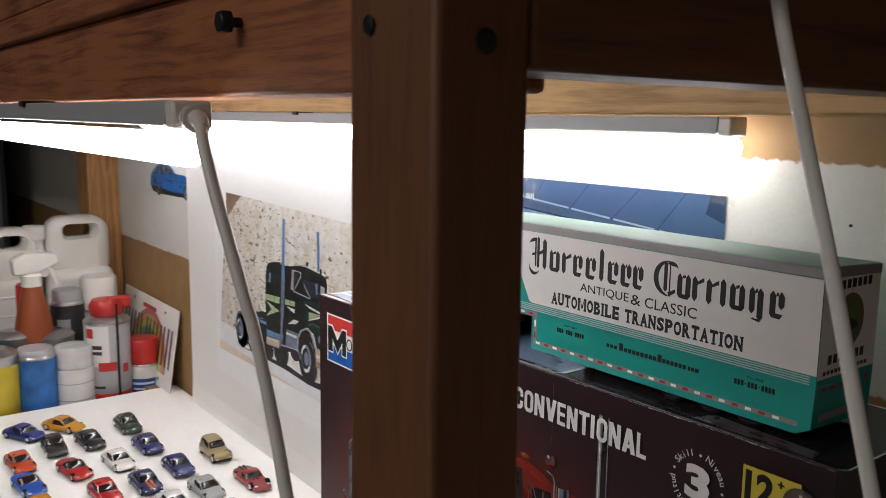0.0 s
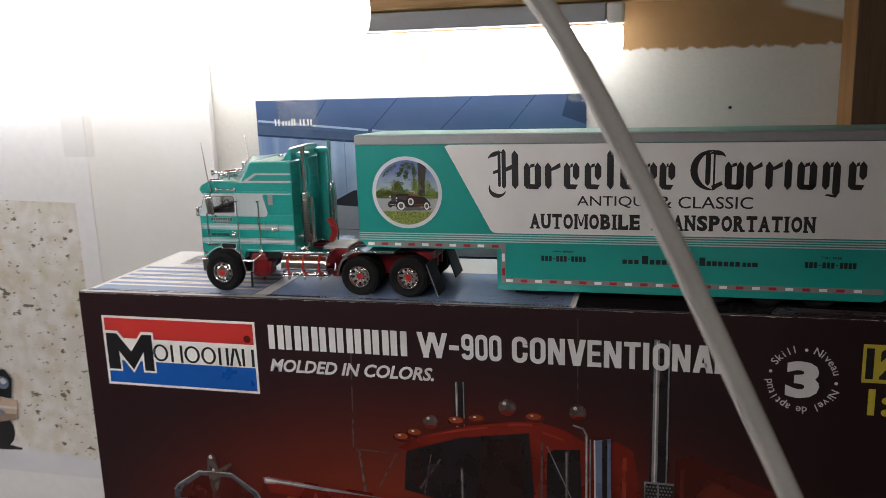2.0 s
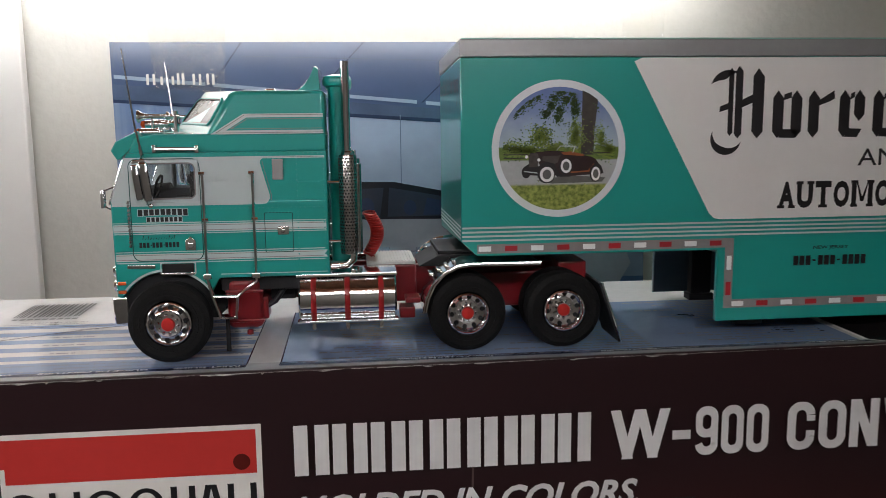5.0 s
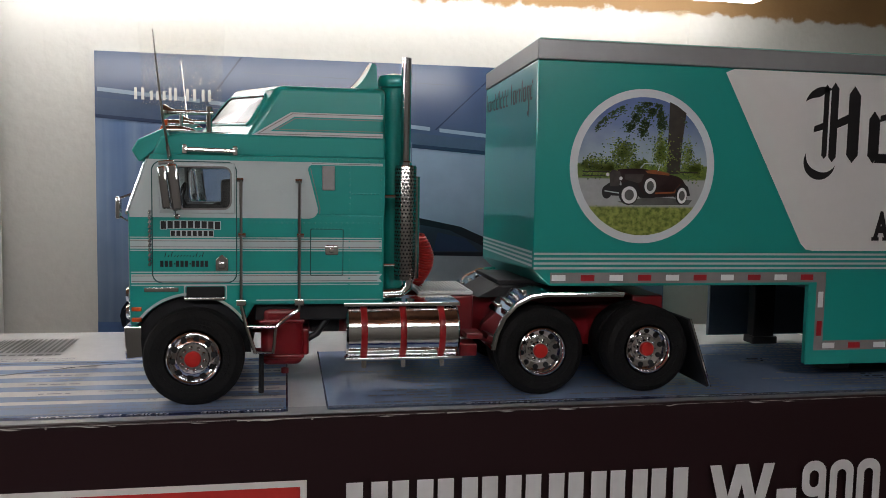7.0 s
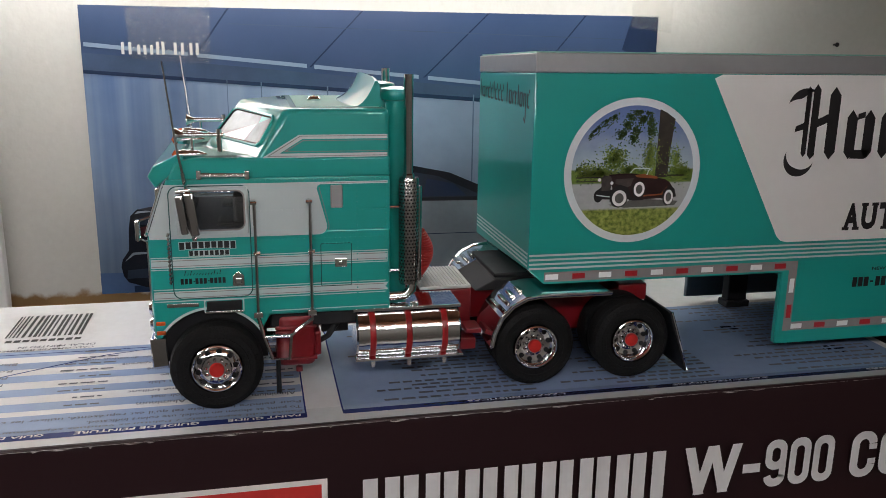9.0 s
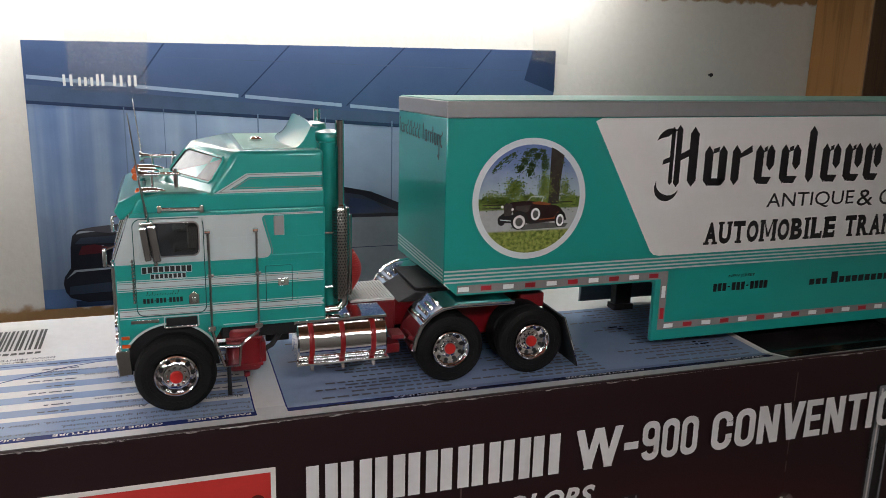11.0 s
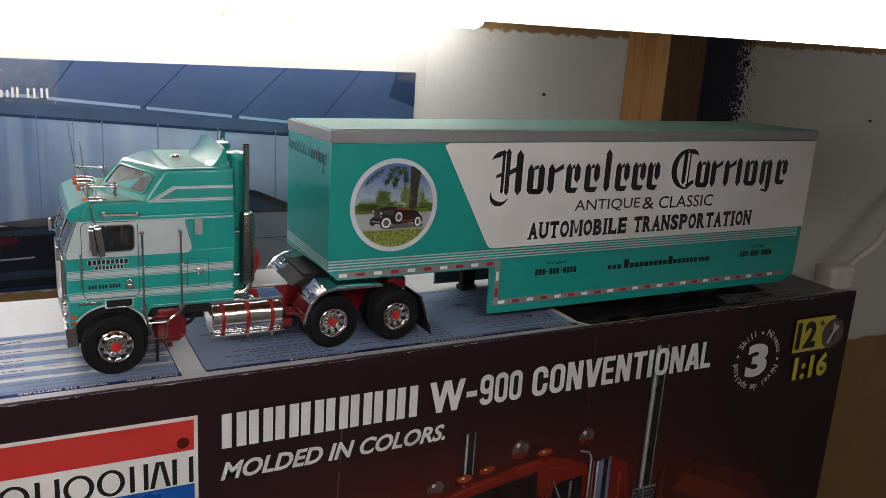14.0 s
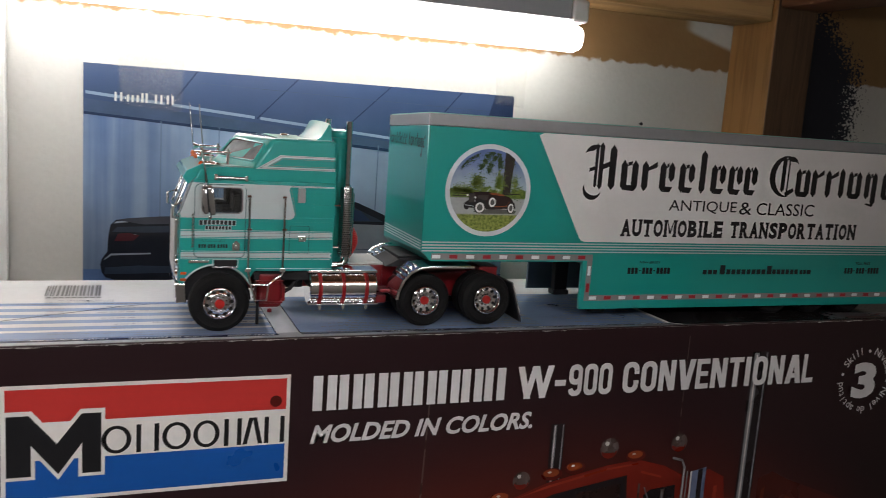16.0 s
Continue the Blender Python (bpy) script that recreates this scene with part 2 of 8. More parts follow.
steel_dark = mat("black_bolt_steel", (0.02, 0.02, 0.022), 0.4, metal=0.6)
wall_mat = wall_paint()
plaster = mat("plain_grey_plaster", (0.42, 0.40, 0.37), 0.8, var=0.1, scale=4, bump=0.2)
concrete = mat("grey_concrete_floor", (0.22, 0.21, 0.20), 0.7, var=0.25, scale=5, bump=0.3)


# ---- mesh helpers ----
def soften(bm, offset, seg=2):
    """Rounds all edges; the old faces stay flat, the new ones are shaded smooth."""
    old = bm.faces[:]
    for f in old:
        f.smooth = False
    new_faces = bmesh.ops.bevel(bm, geom=bm.edges[:], offset=offset, segments=seg, affect="EDGES", profile=0.5)["faces"]
    for f in new_faces:
        f.smooth = True


def slab(a, b, bev=0.0, seg=2):
    bm = bmesh.new()
    bmesh.ops.create_cube(bm, size=1)
    for v in bm.verts:
        v.co = Vector([(a[i] + b[i]) / 2 + v.co[i] * (b[i] - a[i]) for i in range(3)])
    if bev:
        soften(bm, bev, seg)
    return bm


def prism(pts, lo, hi, axis=1, bev=0.0, seg=2):
    """A polygon given in the two other axes, pulled along an axis from lo to hi."""
    bm = bmesh.new()

    def at(p, h):
        c = list(p)
        c.insert(axis, h)
        return c
    one = [bm.verts.new(at(p, lo)) for p in pts]
    two = [bm.verts.new(at(p, hi)) for p in pts]
    bm.faces.new(one)
    bm.faces.new(two[::-1])
    n = len(pts)
    for i in range(n):
        bm.faces.new((one[i], two[i], two[(i + 1) % n], one[(i + 1) % n]))
    bmesh.ops.recalc_face_normals(bm, faces=bm.faces[:])
    if bev:
        soften(bm, bev, seg)
    return bm


def sweep(points, r, seg=8, caps=True):
    """A round bar along a line of points; r may be one number or one for each point."""
    pts = [Vector(p) for p in points]
    rs = r if isinstance(r, (list, tuple)) else [r] * len(pts)
    bm = bmesh.new()
    side = None
    rings = []
    for i, p in enumerate(pts):
        d = (pts[min(i + 1, len(pts) - 1)] - pts[max(i - 1, 0)]).normalized()
        if side is None:
            side = d.orthogonal().normalized()
        side = (side - d * side.dot(d)).normalized()
        up = d.cross(side)
        rings.append([bm.verts.new(p + rs[i] * (math.cos(2 * math.pi * k / seg) * side + math.sin(2 * math.pi * k / seg) * up)) for k in range(seg)])
    for one, two in zip(rings, rings[1:]):
        for k in range(seg):
            bm.faces.new((one[k], one[(k + 1) % seg], two[(k + 1) % seg], two[k]))
    if caps:
        bm.faces.new(rings[0][::-1])
        bm.faces.new(rings[-1])
    bmesh.ops.recalc_face_normals(bm, faces=bm.faces[:])
    for f in bm.faces:
        f.smooth = True
    return bm


def lathe(profile, at=(0, 0, 0), axis="z", seg=24, open_start=False):
    """A turned form; profile of (radius, height) along the axis."""
    bm = bmesh.new()
    rings = []
    for r, h in profile:
        rings.append([bm.verts.new((max(r, 1e-6) * math.cos(2 * math.pi * k / seg), max(r, 1e-6) * math.sin(2 * math.pi * k / seg), h)) for k in range(seg)])
    for one, two in zip(rings, rings[1:]):
        for k in range(seg):
            bm.faces.new((one[k], one[(k + 1) % seg], two[(k + 1) % seg], two[k]))
    if not open_start:
        bm.faces.new(rings[0][::-1])
    bm.faces.new(rings[-1])
    bmesh.ops.recalc_face_normals(bm, faces=bm.faces[:])
    for f in bm.faces:
        f.smooth = len(f.verts) == 4
    turn = {"z": Matrix.Identity(4), "y": Matrix.Rotation(radians(-90), 4, "X"), "-y": Matrix.Rotation(radians(90), 4, "X"), "x": Matrix.Rotation(radians(90), 4, "Y"), "-x": Matrix.Rotation(radians(-90), 4, "Y")}[axis]
    bm.transform(Matrix.Translation(at) @ turn)
    return bm


def joined(*bms):
    out = bmesh.new()
    for b in bms:
        me = bpy.data.meshes.new("temporary")
        b.to_mesh(me)
        b.free()
        out.from_mesh(me)
        bpy.data.meshes.remove(me)
    return out


def part(name, bm, material, parent=None, label="", angle=50):
    """Links a bmesh as one mesh object under a thing or a part."""
    for e in bm.edges:
        e.smooth = not (len(e.link_faces) == 2 and e.calc_face_angle(0) > radians(angle))
    me = bpy.data.meshes.new(name)
    bm.to_mesh(me)
    bm.free()
    me.materials.append(material)
    ob = new(name, me)
    if parent:
        ob.parent = parent
        if parent.type == "EMPTY":
            ob.matrix_parent_inverse = parent.matrix_basis.inverted()
    return tagged(ob, label)


def thing(name, at, label, category, group=""):
    ob = new(name)
    ob.empty_display_size = 0.01
    ob.matrix_basis = Matrix.Translation(at)
    return tagged(ob, label, category, group)


def flat(pts, u, v, o):
    """A flat sheet of one polygon: points (a, b) lie at o + a u + b v."""
    bm = bmesh.new()
    o, u, v = Vector(o), Vector(u), Vector(v)
    f = bm.faces.new([bm.verts.new(o + a * u + b * v) for a, b in pts])
    if f.normal.length == 0:
        f.normal_update()
    return bm


def ring_pts(cx, cy, r, n=40, a0=0.0, a1=360.0, ry=None):
    return [(cx + r * math.cos(radians(a0 + (a1 - a0) * k / n)), cy + (ry or r) * math.sin(radians(a0 + (a1 - a0) * k / n))) for k in range(n if abs(a1 - a0) == 360 else n + 1)]


def words(text, w, h, bold=0.0, slant=0.0):
    """The outline of a text in the built-in font, w wide and h high, its lower left corner at 0, 0."""
    cu = bpy.data.curves.new("words", "FONT")
    cu.body, cu.offset, cu.shear, cu.resolution_u = text, bold, slant, 3
    ob = new("words", cu)
    me = bpy.data.meshes.new_from_object(ob.evaluated_get(bpy.context.evaluated_depsgraph_get()))
    bm = bmesh.new()
    bm.from_mesh(me)
    bpy.data.objects.remove(ob)
    bpy.data.meshes.remove(me)
    bpy.data.curves.remove(cu)
    xs, ys = [v.co.x for v in bm.verts], [v.co.y for v in bm.verts]
    x0, y0, sx, sy = min(xs), min(ys), w / (max(xs) - min(xs)), h / (max(ys) - min(ys))
    for q in bm.verts:
        q.co = Vector(((q.co.x - x0) * sx, (q.co.y - y0) * sy, 0))
    return bm


def laid(bm, u, v, o):
    """Lays a drawing made in the xy plane at o, with its x along u and its y along v."""
    o, u, v = Vector(o), Vector(u), Vector(v)
    for q in bm.verts:
        q.co = o + q.co.x * u + q.co.y * v + q.co.z * u.cross(v)
    return bm


def sheets(polys):
    """Several flat polygons in the xy plane, as one drawing."""
    bm = bmesh.new()
    for pts in polys:
        bm.faces.new([bm.verts.new((a, b, 0)) for a, b in pts])
    return bm


def rounded(x0, z0, x1, z1, r, n=6):
    """A rectangle with round corners, in order round its edge."""
    out = []
    for cx, cz, a0 in ((x1 - r, z1 - r, 0), (x0 + r, z1 - r, 90), (x0 + r, z0 + r, 180), (x1 - r, z0 + r, 270)):
        out += [(cx + r * math.cos(radians(a0 + 90 * k / n)), cz + r * math.sin(radians(a0 + 90 * k / n))) for k in range(n + 1)]
    return out


def rect(x0, y0, x1, y1):
    return [(x0, y0), (x1, y0), (x1, y1), (x0, y1)]


def setting(ob, label, category):
    return tagged(ob, label, category, kind="structure")


# ---- the large structure ----
BACK, TABLE, BENCH, TOP = 0.18, 0.886, 0.862, 1.2297
setting(part("wall_north", slab((-2.6, BACK, 0), (1.9, 0.28, 2.4)), wall_mat), "white rolled paint wall with bare brown board edges", "wall")
setting(part("wall_south", slab((-2.6, -2.7, 0), (1.9, -2.6, 2.4)), plaster), "plain grey plaster wall closing the room", "wall")
setting(part("wall_west", slab((-2.7, -2.6, 0), (-2.6, BACK, 2.4)), plaster), "plain grey plaster wall closing the room", "wall")
setting(part("wall_east", slab((1.9, -2.6, 0), (2.0, BACK, 2.4)), plaster), "plain grey plaster wall closing the room", "wall")
setting(part("floor", slab((-2.7, -2.7, -0.1), (2.0, 0.28, 0)), concrete), "grey concrete floor under the bench", "floor")
setting(part("ceiling", slab((-2.7, -2.7, 2.4), (2.0, 0.28, 2.5)), plaster), "plain grey ceiling closing the room", "ceiling")

# wall stud beside the sprayed patch, and the far one on the left
stud = setting(part("stud_1", slab((0.43, 0.1385, 0.0), (0.461, 0.1795, 2.39), 0.0015), stud_wood), "bare orange brown timber stud on the wall", "stud")
# Dark sheet: overspray, plus the shade of this face put into the colour.
part("shaded_sprayed_face", slab((0.4303, 0.1376, 0.9), (0.4607, 0.1384, 2.38), 0.0002), dark_stud, stud, "front face with dark overspray and its shade put into the colour")
setting(part("stud_2", slab((-1.245, 0.118, 0.0), (-1.165, 0.1795, 2.39), 0.0015), lit_left_stud), "bare brown timber stud on the wall", "stud")
far_wall = mat("dark_blue_grey_cabinet", (0.035, 0.04, 0.055), 0.5, var=0.3, scale=12)
far_pale = mat("pale_grey_cabinet_panel", (0.17, 0.17, 0.19), 0.5, var=0.2, scale=10)
far = thing("metal_cabinet", (-2.1, -0.2, 0), "dark blue grey metal cabinet with a pale panel", "cabinet")
part("body", slab((-2.45, -0.6, 0.0), (-1.9, 0.10, 1.75), 0.004), far_wall, far)
part("panel", slab((-1.9, -0.02, 0.92), (-1.893, 0.085, 1.7), 0.002), far_pale, far, "pale grey panel")
part("panel", slab((-1.9, -0.33, 0.92), (-1.893, -0.16, 1.7), 0.002), far_pale, far, "pale grey panel")

# bench and the white panel laid on it
bench = thing("workbench", (-0.4, -0.0, 0), "brown timber workbench along the wall", "workbench")
part("top", slab((-2.2, -0.186, BENCH - 0.04), (0.95, 0.1785, BENCH), 0.002), bench_wood, bench)
for bx in (-2.1, -0.9, 0.86):
    for by in (-0.17, 0.09):
        part("leg", slab((bx, by, 0), (bx + 0.07, by + 0.07, BENCH - 0.0405), 0.002), bench_wood, bench)
white_panel = tagged(part("white_panel", slab((-0.868, -0.182, BENCH + 0.0004), (0.62, 0.1782, TABLE), 0.0012), laminate), "thick white laminate panel lying on the bench", "panel")
for a, b in (((-0.8690, -0.1815, BENCH + 0.0010), (-0.8682, 0.1775, TABLE - 0.0008)), ((-0.8675, -0.1830, BENCH + 0.0010), (0.6195, -0.1822, TABLE - 0.0008))):
    part("edge_band", slab(a, b, 0.0002), laminate, white_panel, "thin white edge strip")

# shelf above: rails, deck, cross beam and the front post
shelf = thing("timber_shelf", (0.44, -0.2, 0.0), "dark stained timber shelf frame with a front post", "shelf")
part("front_rail", slab((-1.6, -0.193, 1.390), (0.4295, -0.153, 1.438), 0.002), rail_wood, shelf, "dark red brown stained rail")
part("front_lip", slab((-1.6, -0.200, 1.4385), (0.4240, -0.140, 1.458), 0.002), rail_wood, shelf)
part("back_rail", slab((-1.6, 0.141, 1.386), (0.4295, 0.1785, 1.438), 0.002), lit_rail_wood, shelf, "rail on the wall, tube light put into its pale colour")
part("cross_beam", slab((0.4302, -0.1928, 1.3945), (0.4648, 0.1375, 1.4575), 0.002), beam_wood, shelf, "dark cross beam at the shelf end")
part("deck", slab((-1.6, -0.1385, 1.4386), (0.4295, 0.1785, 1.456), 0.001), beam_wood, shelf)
part("upper_board", slab((-1.6, -0.2, 1.4582), (0.60, 0.1785, 1.476), 0.001), rail_wood, shelf)
post = part("post", slab((0.4245, -0.2245, 0.0), (0.4650, -0.1932, 1.4578), 0.0022, 3), post_wood, shelf, "brown planed post")
for hx, hz in ((0.436, 1.406),):
    part("screw_hole", lathe([(0.0022, 0), (0.0026, 0.0004), (0.0012, 0.0008)], (hx, -0.2250, hz), "-y", 12), steel_dark, post)
part("bolt", lathe([(0.0024, 0.0), (0.0024, 0.0045), (0.0046, 0.0047), (0.0050, 0.0055), (0.0050, 0.0092), (0.0042, 0.0100)], (0.2835, -0.1932, 1.4205), "-y", 6), steel_dark, shelf, "black hex bolt")
part("screw_hole", lathe([(0.0030, 0), (0.0034, 0.0004), (0.0015, 0.0008)], (0.4652, -0.209, 1.401), "x", 12), steel_dark, post)
odds = thing("tin_on_shelf", (-0.36, -0.165, 1.476), "red and blue tin standing on the shelf", "tin")
part("body", lathe([(0.028, 0.0005), (0.029, 0.003), (0.029, 0.08), (0.027, 0.084)], (-0.36, -0.165, 1.476), "z", 24), print_blue, odds)
part("band", lathe([(0.0292, 0.02), (0.0294, 0.022), (0.0294, 0.05), (0.0292, 0.052)], (-0.36, -0.165, 1.476), "z", 24), print_red, odds)


# ---- slim tube lamps and their cords ----
def tube_lamp(y, x0, x1, ztube, cover, label, glow):
    """A slim batten lamp: housing above, lit tube below, end caps and clips."""
    lamp = thing("batten_lamp", ((x0 + x1) / 2, y, cover), label, "lamp", "slim lamps under the shelf")
    part("housing", prism([(y - 0.010, cover - 0.0122), (y + 0.010, cover - 0.0122), (y + 0.0085, cover - 0.0004), (y - 0.0085, cover - 0.0004)], x0 + 0.011, x1 - 0.011, 0, 0.0008), lamp_body, lamp)
    part("tube", sweep([(x0 + 0.003, y, ztube), (x0 + 0.004, y, ztube), (x1 - 0.004, y, ztube), (x1 - 0.001, y, ztube)], [0.0066, 0.0080, 0.0080, 0.0066], 20), glow, lamp, "glowing white tube")
    for e0, e1 in ((x0, x0 + 0.0105), (x1 - 0.0105, x1)):
        part("end_cap", joined(slab((e0, y - 0.0095, cover - 0.0135), (e1, y + 0.0095, cover - 0.0006), 0.0018)), lamp_end, lamp, "off-white plastic end cap")
    for k in range(1, 4):
        cx = x0 + (x1 - x0) * k / 4 - 0.012
        part("clip", slab((cx, y - 0.0115, cover - 0.003), (cx + 0.012, y + 0.0115, cover + 0.0012), 0.0006), steel_dark, lamp, "thin steel mounting clip")
    return lamp


tube_lamp(0.150, -0.905, 0.300, 1.3640, 1.3855, "slim lit tube lamp with grey housing by the wall", wall_tube)
front_lamp = tube_lamp(-0.204, -0.950, 0.2545, 1.3656, 1.3885, "slim lit tube lamp with grey housing under the front rail", lamp_tube)


def smooth_path(pts, n=10):
    """A soft line through a few points."""
    p = [Vector(q) for q in pts]
    out = []
    for i in range(len(p) - 1):
        a, b, c, d = p[max(i - 1, 0)], p[i], p[i + 1], p[min(i + 2, len(p) - 1)]
        for k in range(n):
            t = k / n
            out.append(0.5 * ((2 * b) + (c - a) * t + (2 * a - 5 * b + 4 * c - d) * t * t + (3 * b - a - 3 * c + d) * t ** 3))
    return out + [p[-1]]


cord = thing("lamp_cord", (0.258, -0.206, 1.379), "pale grey power cord plugged into the front lamp", "cord")
part("plug", joined(sweep([(0.2550, -0.2050, 1.3800), (0.2625, -0.2065, 1.3805), (0.2690, -0.2080, 1.3800)], [0.0056, 0.0058, 0.0050], 12), sweep([(0.2690, -0.2080, 1.3800), (0.2790, -0.2105, 1.3790), (0.2865, -0.2125, 1.3755)], [0.0046, 0.0038, 0.0030], 10)), lamp_end, cord, "grooved white plug")
for k in range(4):
    a = 0.2610 + 0.0032 * k
    part("groove", sweep([(a, -0.2063 - 0.0008 * k, 1.3804 - 0.0002 * k), (a + 0.001, -0.2065 - 0.0008 * k, 1.3803 - 0.0002 * k)], 0.0061, 12), lamp_end, cord)
part("cable", sweep(smooth_path([(0.2840, -0.2118, 1.3772), (0.2930, -0.2150, 1.3705), (0.3055, -0.2160, 1.3525), (0.3270, -0.2135, 1.311), (0.3335, -0.2122, 1.297), (0.3545, -0.2125, 1.252), (0.383, -0.216, 1.19), (0.425, -0.2290, 1.10), (0.472, -0.2290, 1.0), (0.520, -0.222, 0.93), (0.56, -0.21, 0.8635)]), 0.0026, 14), cord_grey, cord)
cord2 = thing("extension_cord", (0.50, -0.15, 1.45), "pale grey power cord hanging behind the post", "cord")
part("cable", sweep(smooth_path([(0.483, -0.125, 1.4575), (0.4925, -0.122, 1.41), (0.501, -0.12, 1.378), (0.5115, -0.12, 1.343), (0.522, -0.12, 1.305), (0.530, -0.118, 1.272)]), 0.0022, 14), cord_grey, cord2)
part("socket", joined(slab((0.519, -0.129, 1.225), (0.541, -0.107, 1.273), 0.004)), lamp_end, cord2, "white plastic socket")
part("cable", sweep(smooth_path([(0.530, -0.118, 1.2255), (0.532, -0.10, 1.17), (0.53, -0.03, 1.00), (0.53, 0.02, 0.8895)]), 0.0034, 10), cord_grey, cord2)
cord3 = thing("plug_cable", (0.615, 0.13, 1.19), "pale cable with a clear plug behind the box", "cord")
part("cable", sweep(smooth_path([(0.624, 0.130, 1.194), (0.6402, 0.130, 1.2036), (0.6617, 0.130, 1.2171), (0.72, 0.150, 1.255), (0.80, 0.1765, 1.31)]), 0.0028, 10), lamp_end, cord3)
part("plug", slab((0.602, 0.120, 1.180), (0.627, 0.140, 1.200), 0.004), lamp_end, cord3, "cloudy plastic plug")
part("cable", sweep(smooth_path([(0.610, 0.130, 1.181), (0.612, 0.14, 1.10), (0.615, 0.15, 0.8895)]), 0.0028, 10), lamp_end, cord3)


# ---- things on the wall ----
sheet = tagged(part("backing_sheet", slab((-0.765, 0.1722, TABLE + 0.0003), (-0.003, 0.1785, 1.3855), 0.0008), foam), "large white foam sheet standing against the wall", "board")
part("bent_foot", prism([(0.1721, TABLE + 0.034), (0.1700, TABLE + 0.010), (0.1685, TABLE + 0.0003), (0.1721, TABLE + 0.0003)], -0.764, -0.004, 0, 0.0004), foam, sheet, "curled lower edge of the sheet")
X, Z = (1, 0, 0), (0, 0, 1)


def drawing(name, bm, material, parent, y, label=""):
    """A drawing in (x, z) printed on a sheet that faces the room at depth y."""
    return part(name, laid(bm, X, Z, (0, y, 0)), material, parent, label)


def truck_print():
    """Large paper print: a dark green lorry on a sandy road before a pale quarry face."""
    p = thing("truck_print", (-0.38, 0.171, 1.0), "white paper print of a dark lorry before pale rock", "poster")
    part("sheet", slab((-0.648, 0.1712, 0.972), (-0.112, 0.1718, 1.333), 0.0), paper, p)
    g = Graph("pale_quarry_print", 0.4)
    rock = g.mix(g.step(g.noise(80, 6), 0.35, 0.7), (0.60, 0.575, 0.525), (0.69, 0.675, 0.66))
    rock = g.mix(g.op("MULTIPLY", g.step(g.noise(60, 6), 0.52, 0.70), 0.5), rock, (0.52, 0.42, 0.30))
    rock = g.mix(g.op("MULTIPLY", g.step(g.x, -0.40, -0.62), 0.4), rock, (0.38, 0.33, 0.28))
    dense = g.op("MULTIPLY", g.step(g.op("MULTIPLY", g.x, -1), 0.30, 0.60), 0.05)
    rock = g.mix(g.op("MULTIPLY", g.step(g.op("ADD", g.noise(210, 5, (0.8, 1, 1.1)), dense), 0.62, 0.68), 0.85), rock, (0.20, 0.16, 0.12))
    rock = g.mix(g.step(g.op("ADD", g.noise(120, 7, (0.75, 1, 1.2)), dense), 0.645, 0.69), rock, (0.13, 0.115, 0.075))
    rock = g.mix(g.op("MULTIPLY", g.step(g.noise(34, 5), 0.56, 0.66), 0.3), rock, (0.42, 0.40, 0.20))
    edge = g.op("SUBTRACT", g.z, g.op("MULTIPLY_ADD", g.op("ADD", g.x, 0.63), -0.055, 1.058))
    road = g.mix(g.noise(120, 4), (0.55, 0.43, 0.32), (0.68, 0.60, 0.52))
    pale = g.mix(g.noise(40, 3), (0.55, 0.56, 0.62), (0.72, 0.72, 0.74))
    col = g.mix(g.step(edge, -0.034, -0.030), road, pale)
    col = g.mix(g.step(edge, -0.004, 0.002), col, rock)
    quarry = g.done(col)
    y = 0.17105
    pic = drawing("picture", sheets([[(-0.6373, 1.0108), (-0.128, 1.012), (-0.128, 1.2525), (-0.597, 1.2648)]]), quarry, p, y)
    green = mat("dark_green_print", (0.007, 0.010, 0.011), 0.4, var=0.5, scale=60)
    lime = mat("pale_green_print", (0.30, 0.40, 0.22), 0.4)
    steel = mat("steel_blue_print", (0.10, 0.21, 0.42), 0.4, var=0.3, scale=90)
    grey = mat("grey_chrome_print", (0.30, 0.30, 0.32), 0.4, var=0.4, scale=90)
    tan = mat("tan_chrome_print", (0.46, 0.36, 0.28), 0.4, var=0.3, scale=90)
    blackp = mat("black_print_shade", (0.012, 0.012, 0.014), 0.4, var=0.4)
    blue_grille = mat("blue_grille_print", (0.022, 0.034, 0.075), 0.4, var=0.4, scale=90)
    mark_red = mat("red_marker_print", (0.35, 0.05, 0.02), 0.4)
    earth = mat("brown_earth_print", (0.16, 0.10, 0.06), 0.4, var=0.7, scale=110)
    deepgreen = mat("bottle_green_print", (0.008, 0.030, 0.022), 0.4, var=0.6, scale=110)
    pale_print = mat("pale_grey_print", (0.55, 0.56, 0.56), 0.4, var=0.3, scale=110)
    bluegrey = mat("blue_grey_chrome_print", (0.13, 0.17, 0.25), 0.4, var=0.7, scale=160)
    L = [0]

    def d(name, polys, m):
        L[0] += 1
        for poly in polys:
            drawing(name, sheets([poly]), m, pic, y - 0.00005 * L[0])
    d("dark_rock", [[(-0.5959, 1.2641), (-0.5407, 1.2631), (-0.5664, 1.2493), (-0.5751, 1.2403), (-0.5936, 1.2273), (-0.5981, 1.2357)]], earth)
    d("shadow", [[(-0.5577, 1.0316), (-0.4879, 1.0352), (-0.4006, 1.0396), (-0.3432, 1.0337), (-0.3024, 1.0374), (-0.2409, 1.0385), (-0.2136, 1.0342), (-0.2139, 1.0323), (-0.2748, 1.0284), (-0.3442, 1.0275), (-0.4076, 1.0315), (-0.4885, 1.0322)]], blackp)
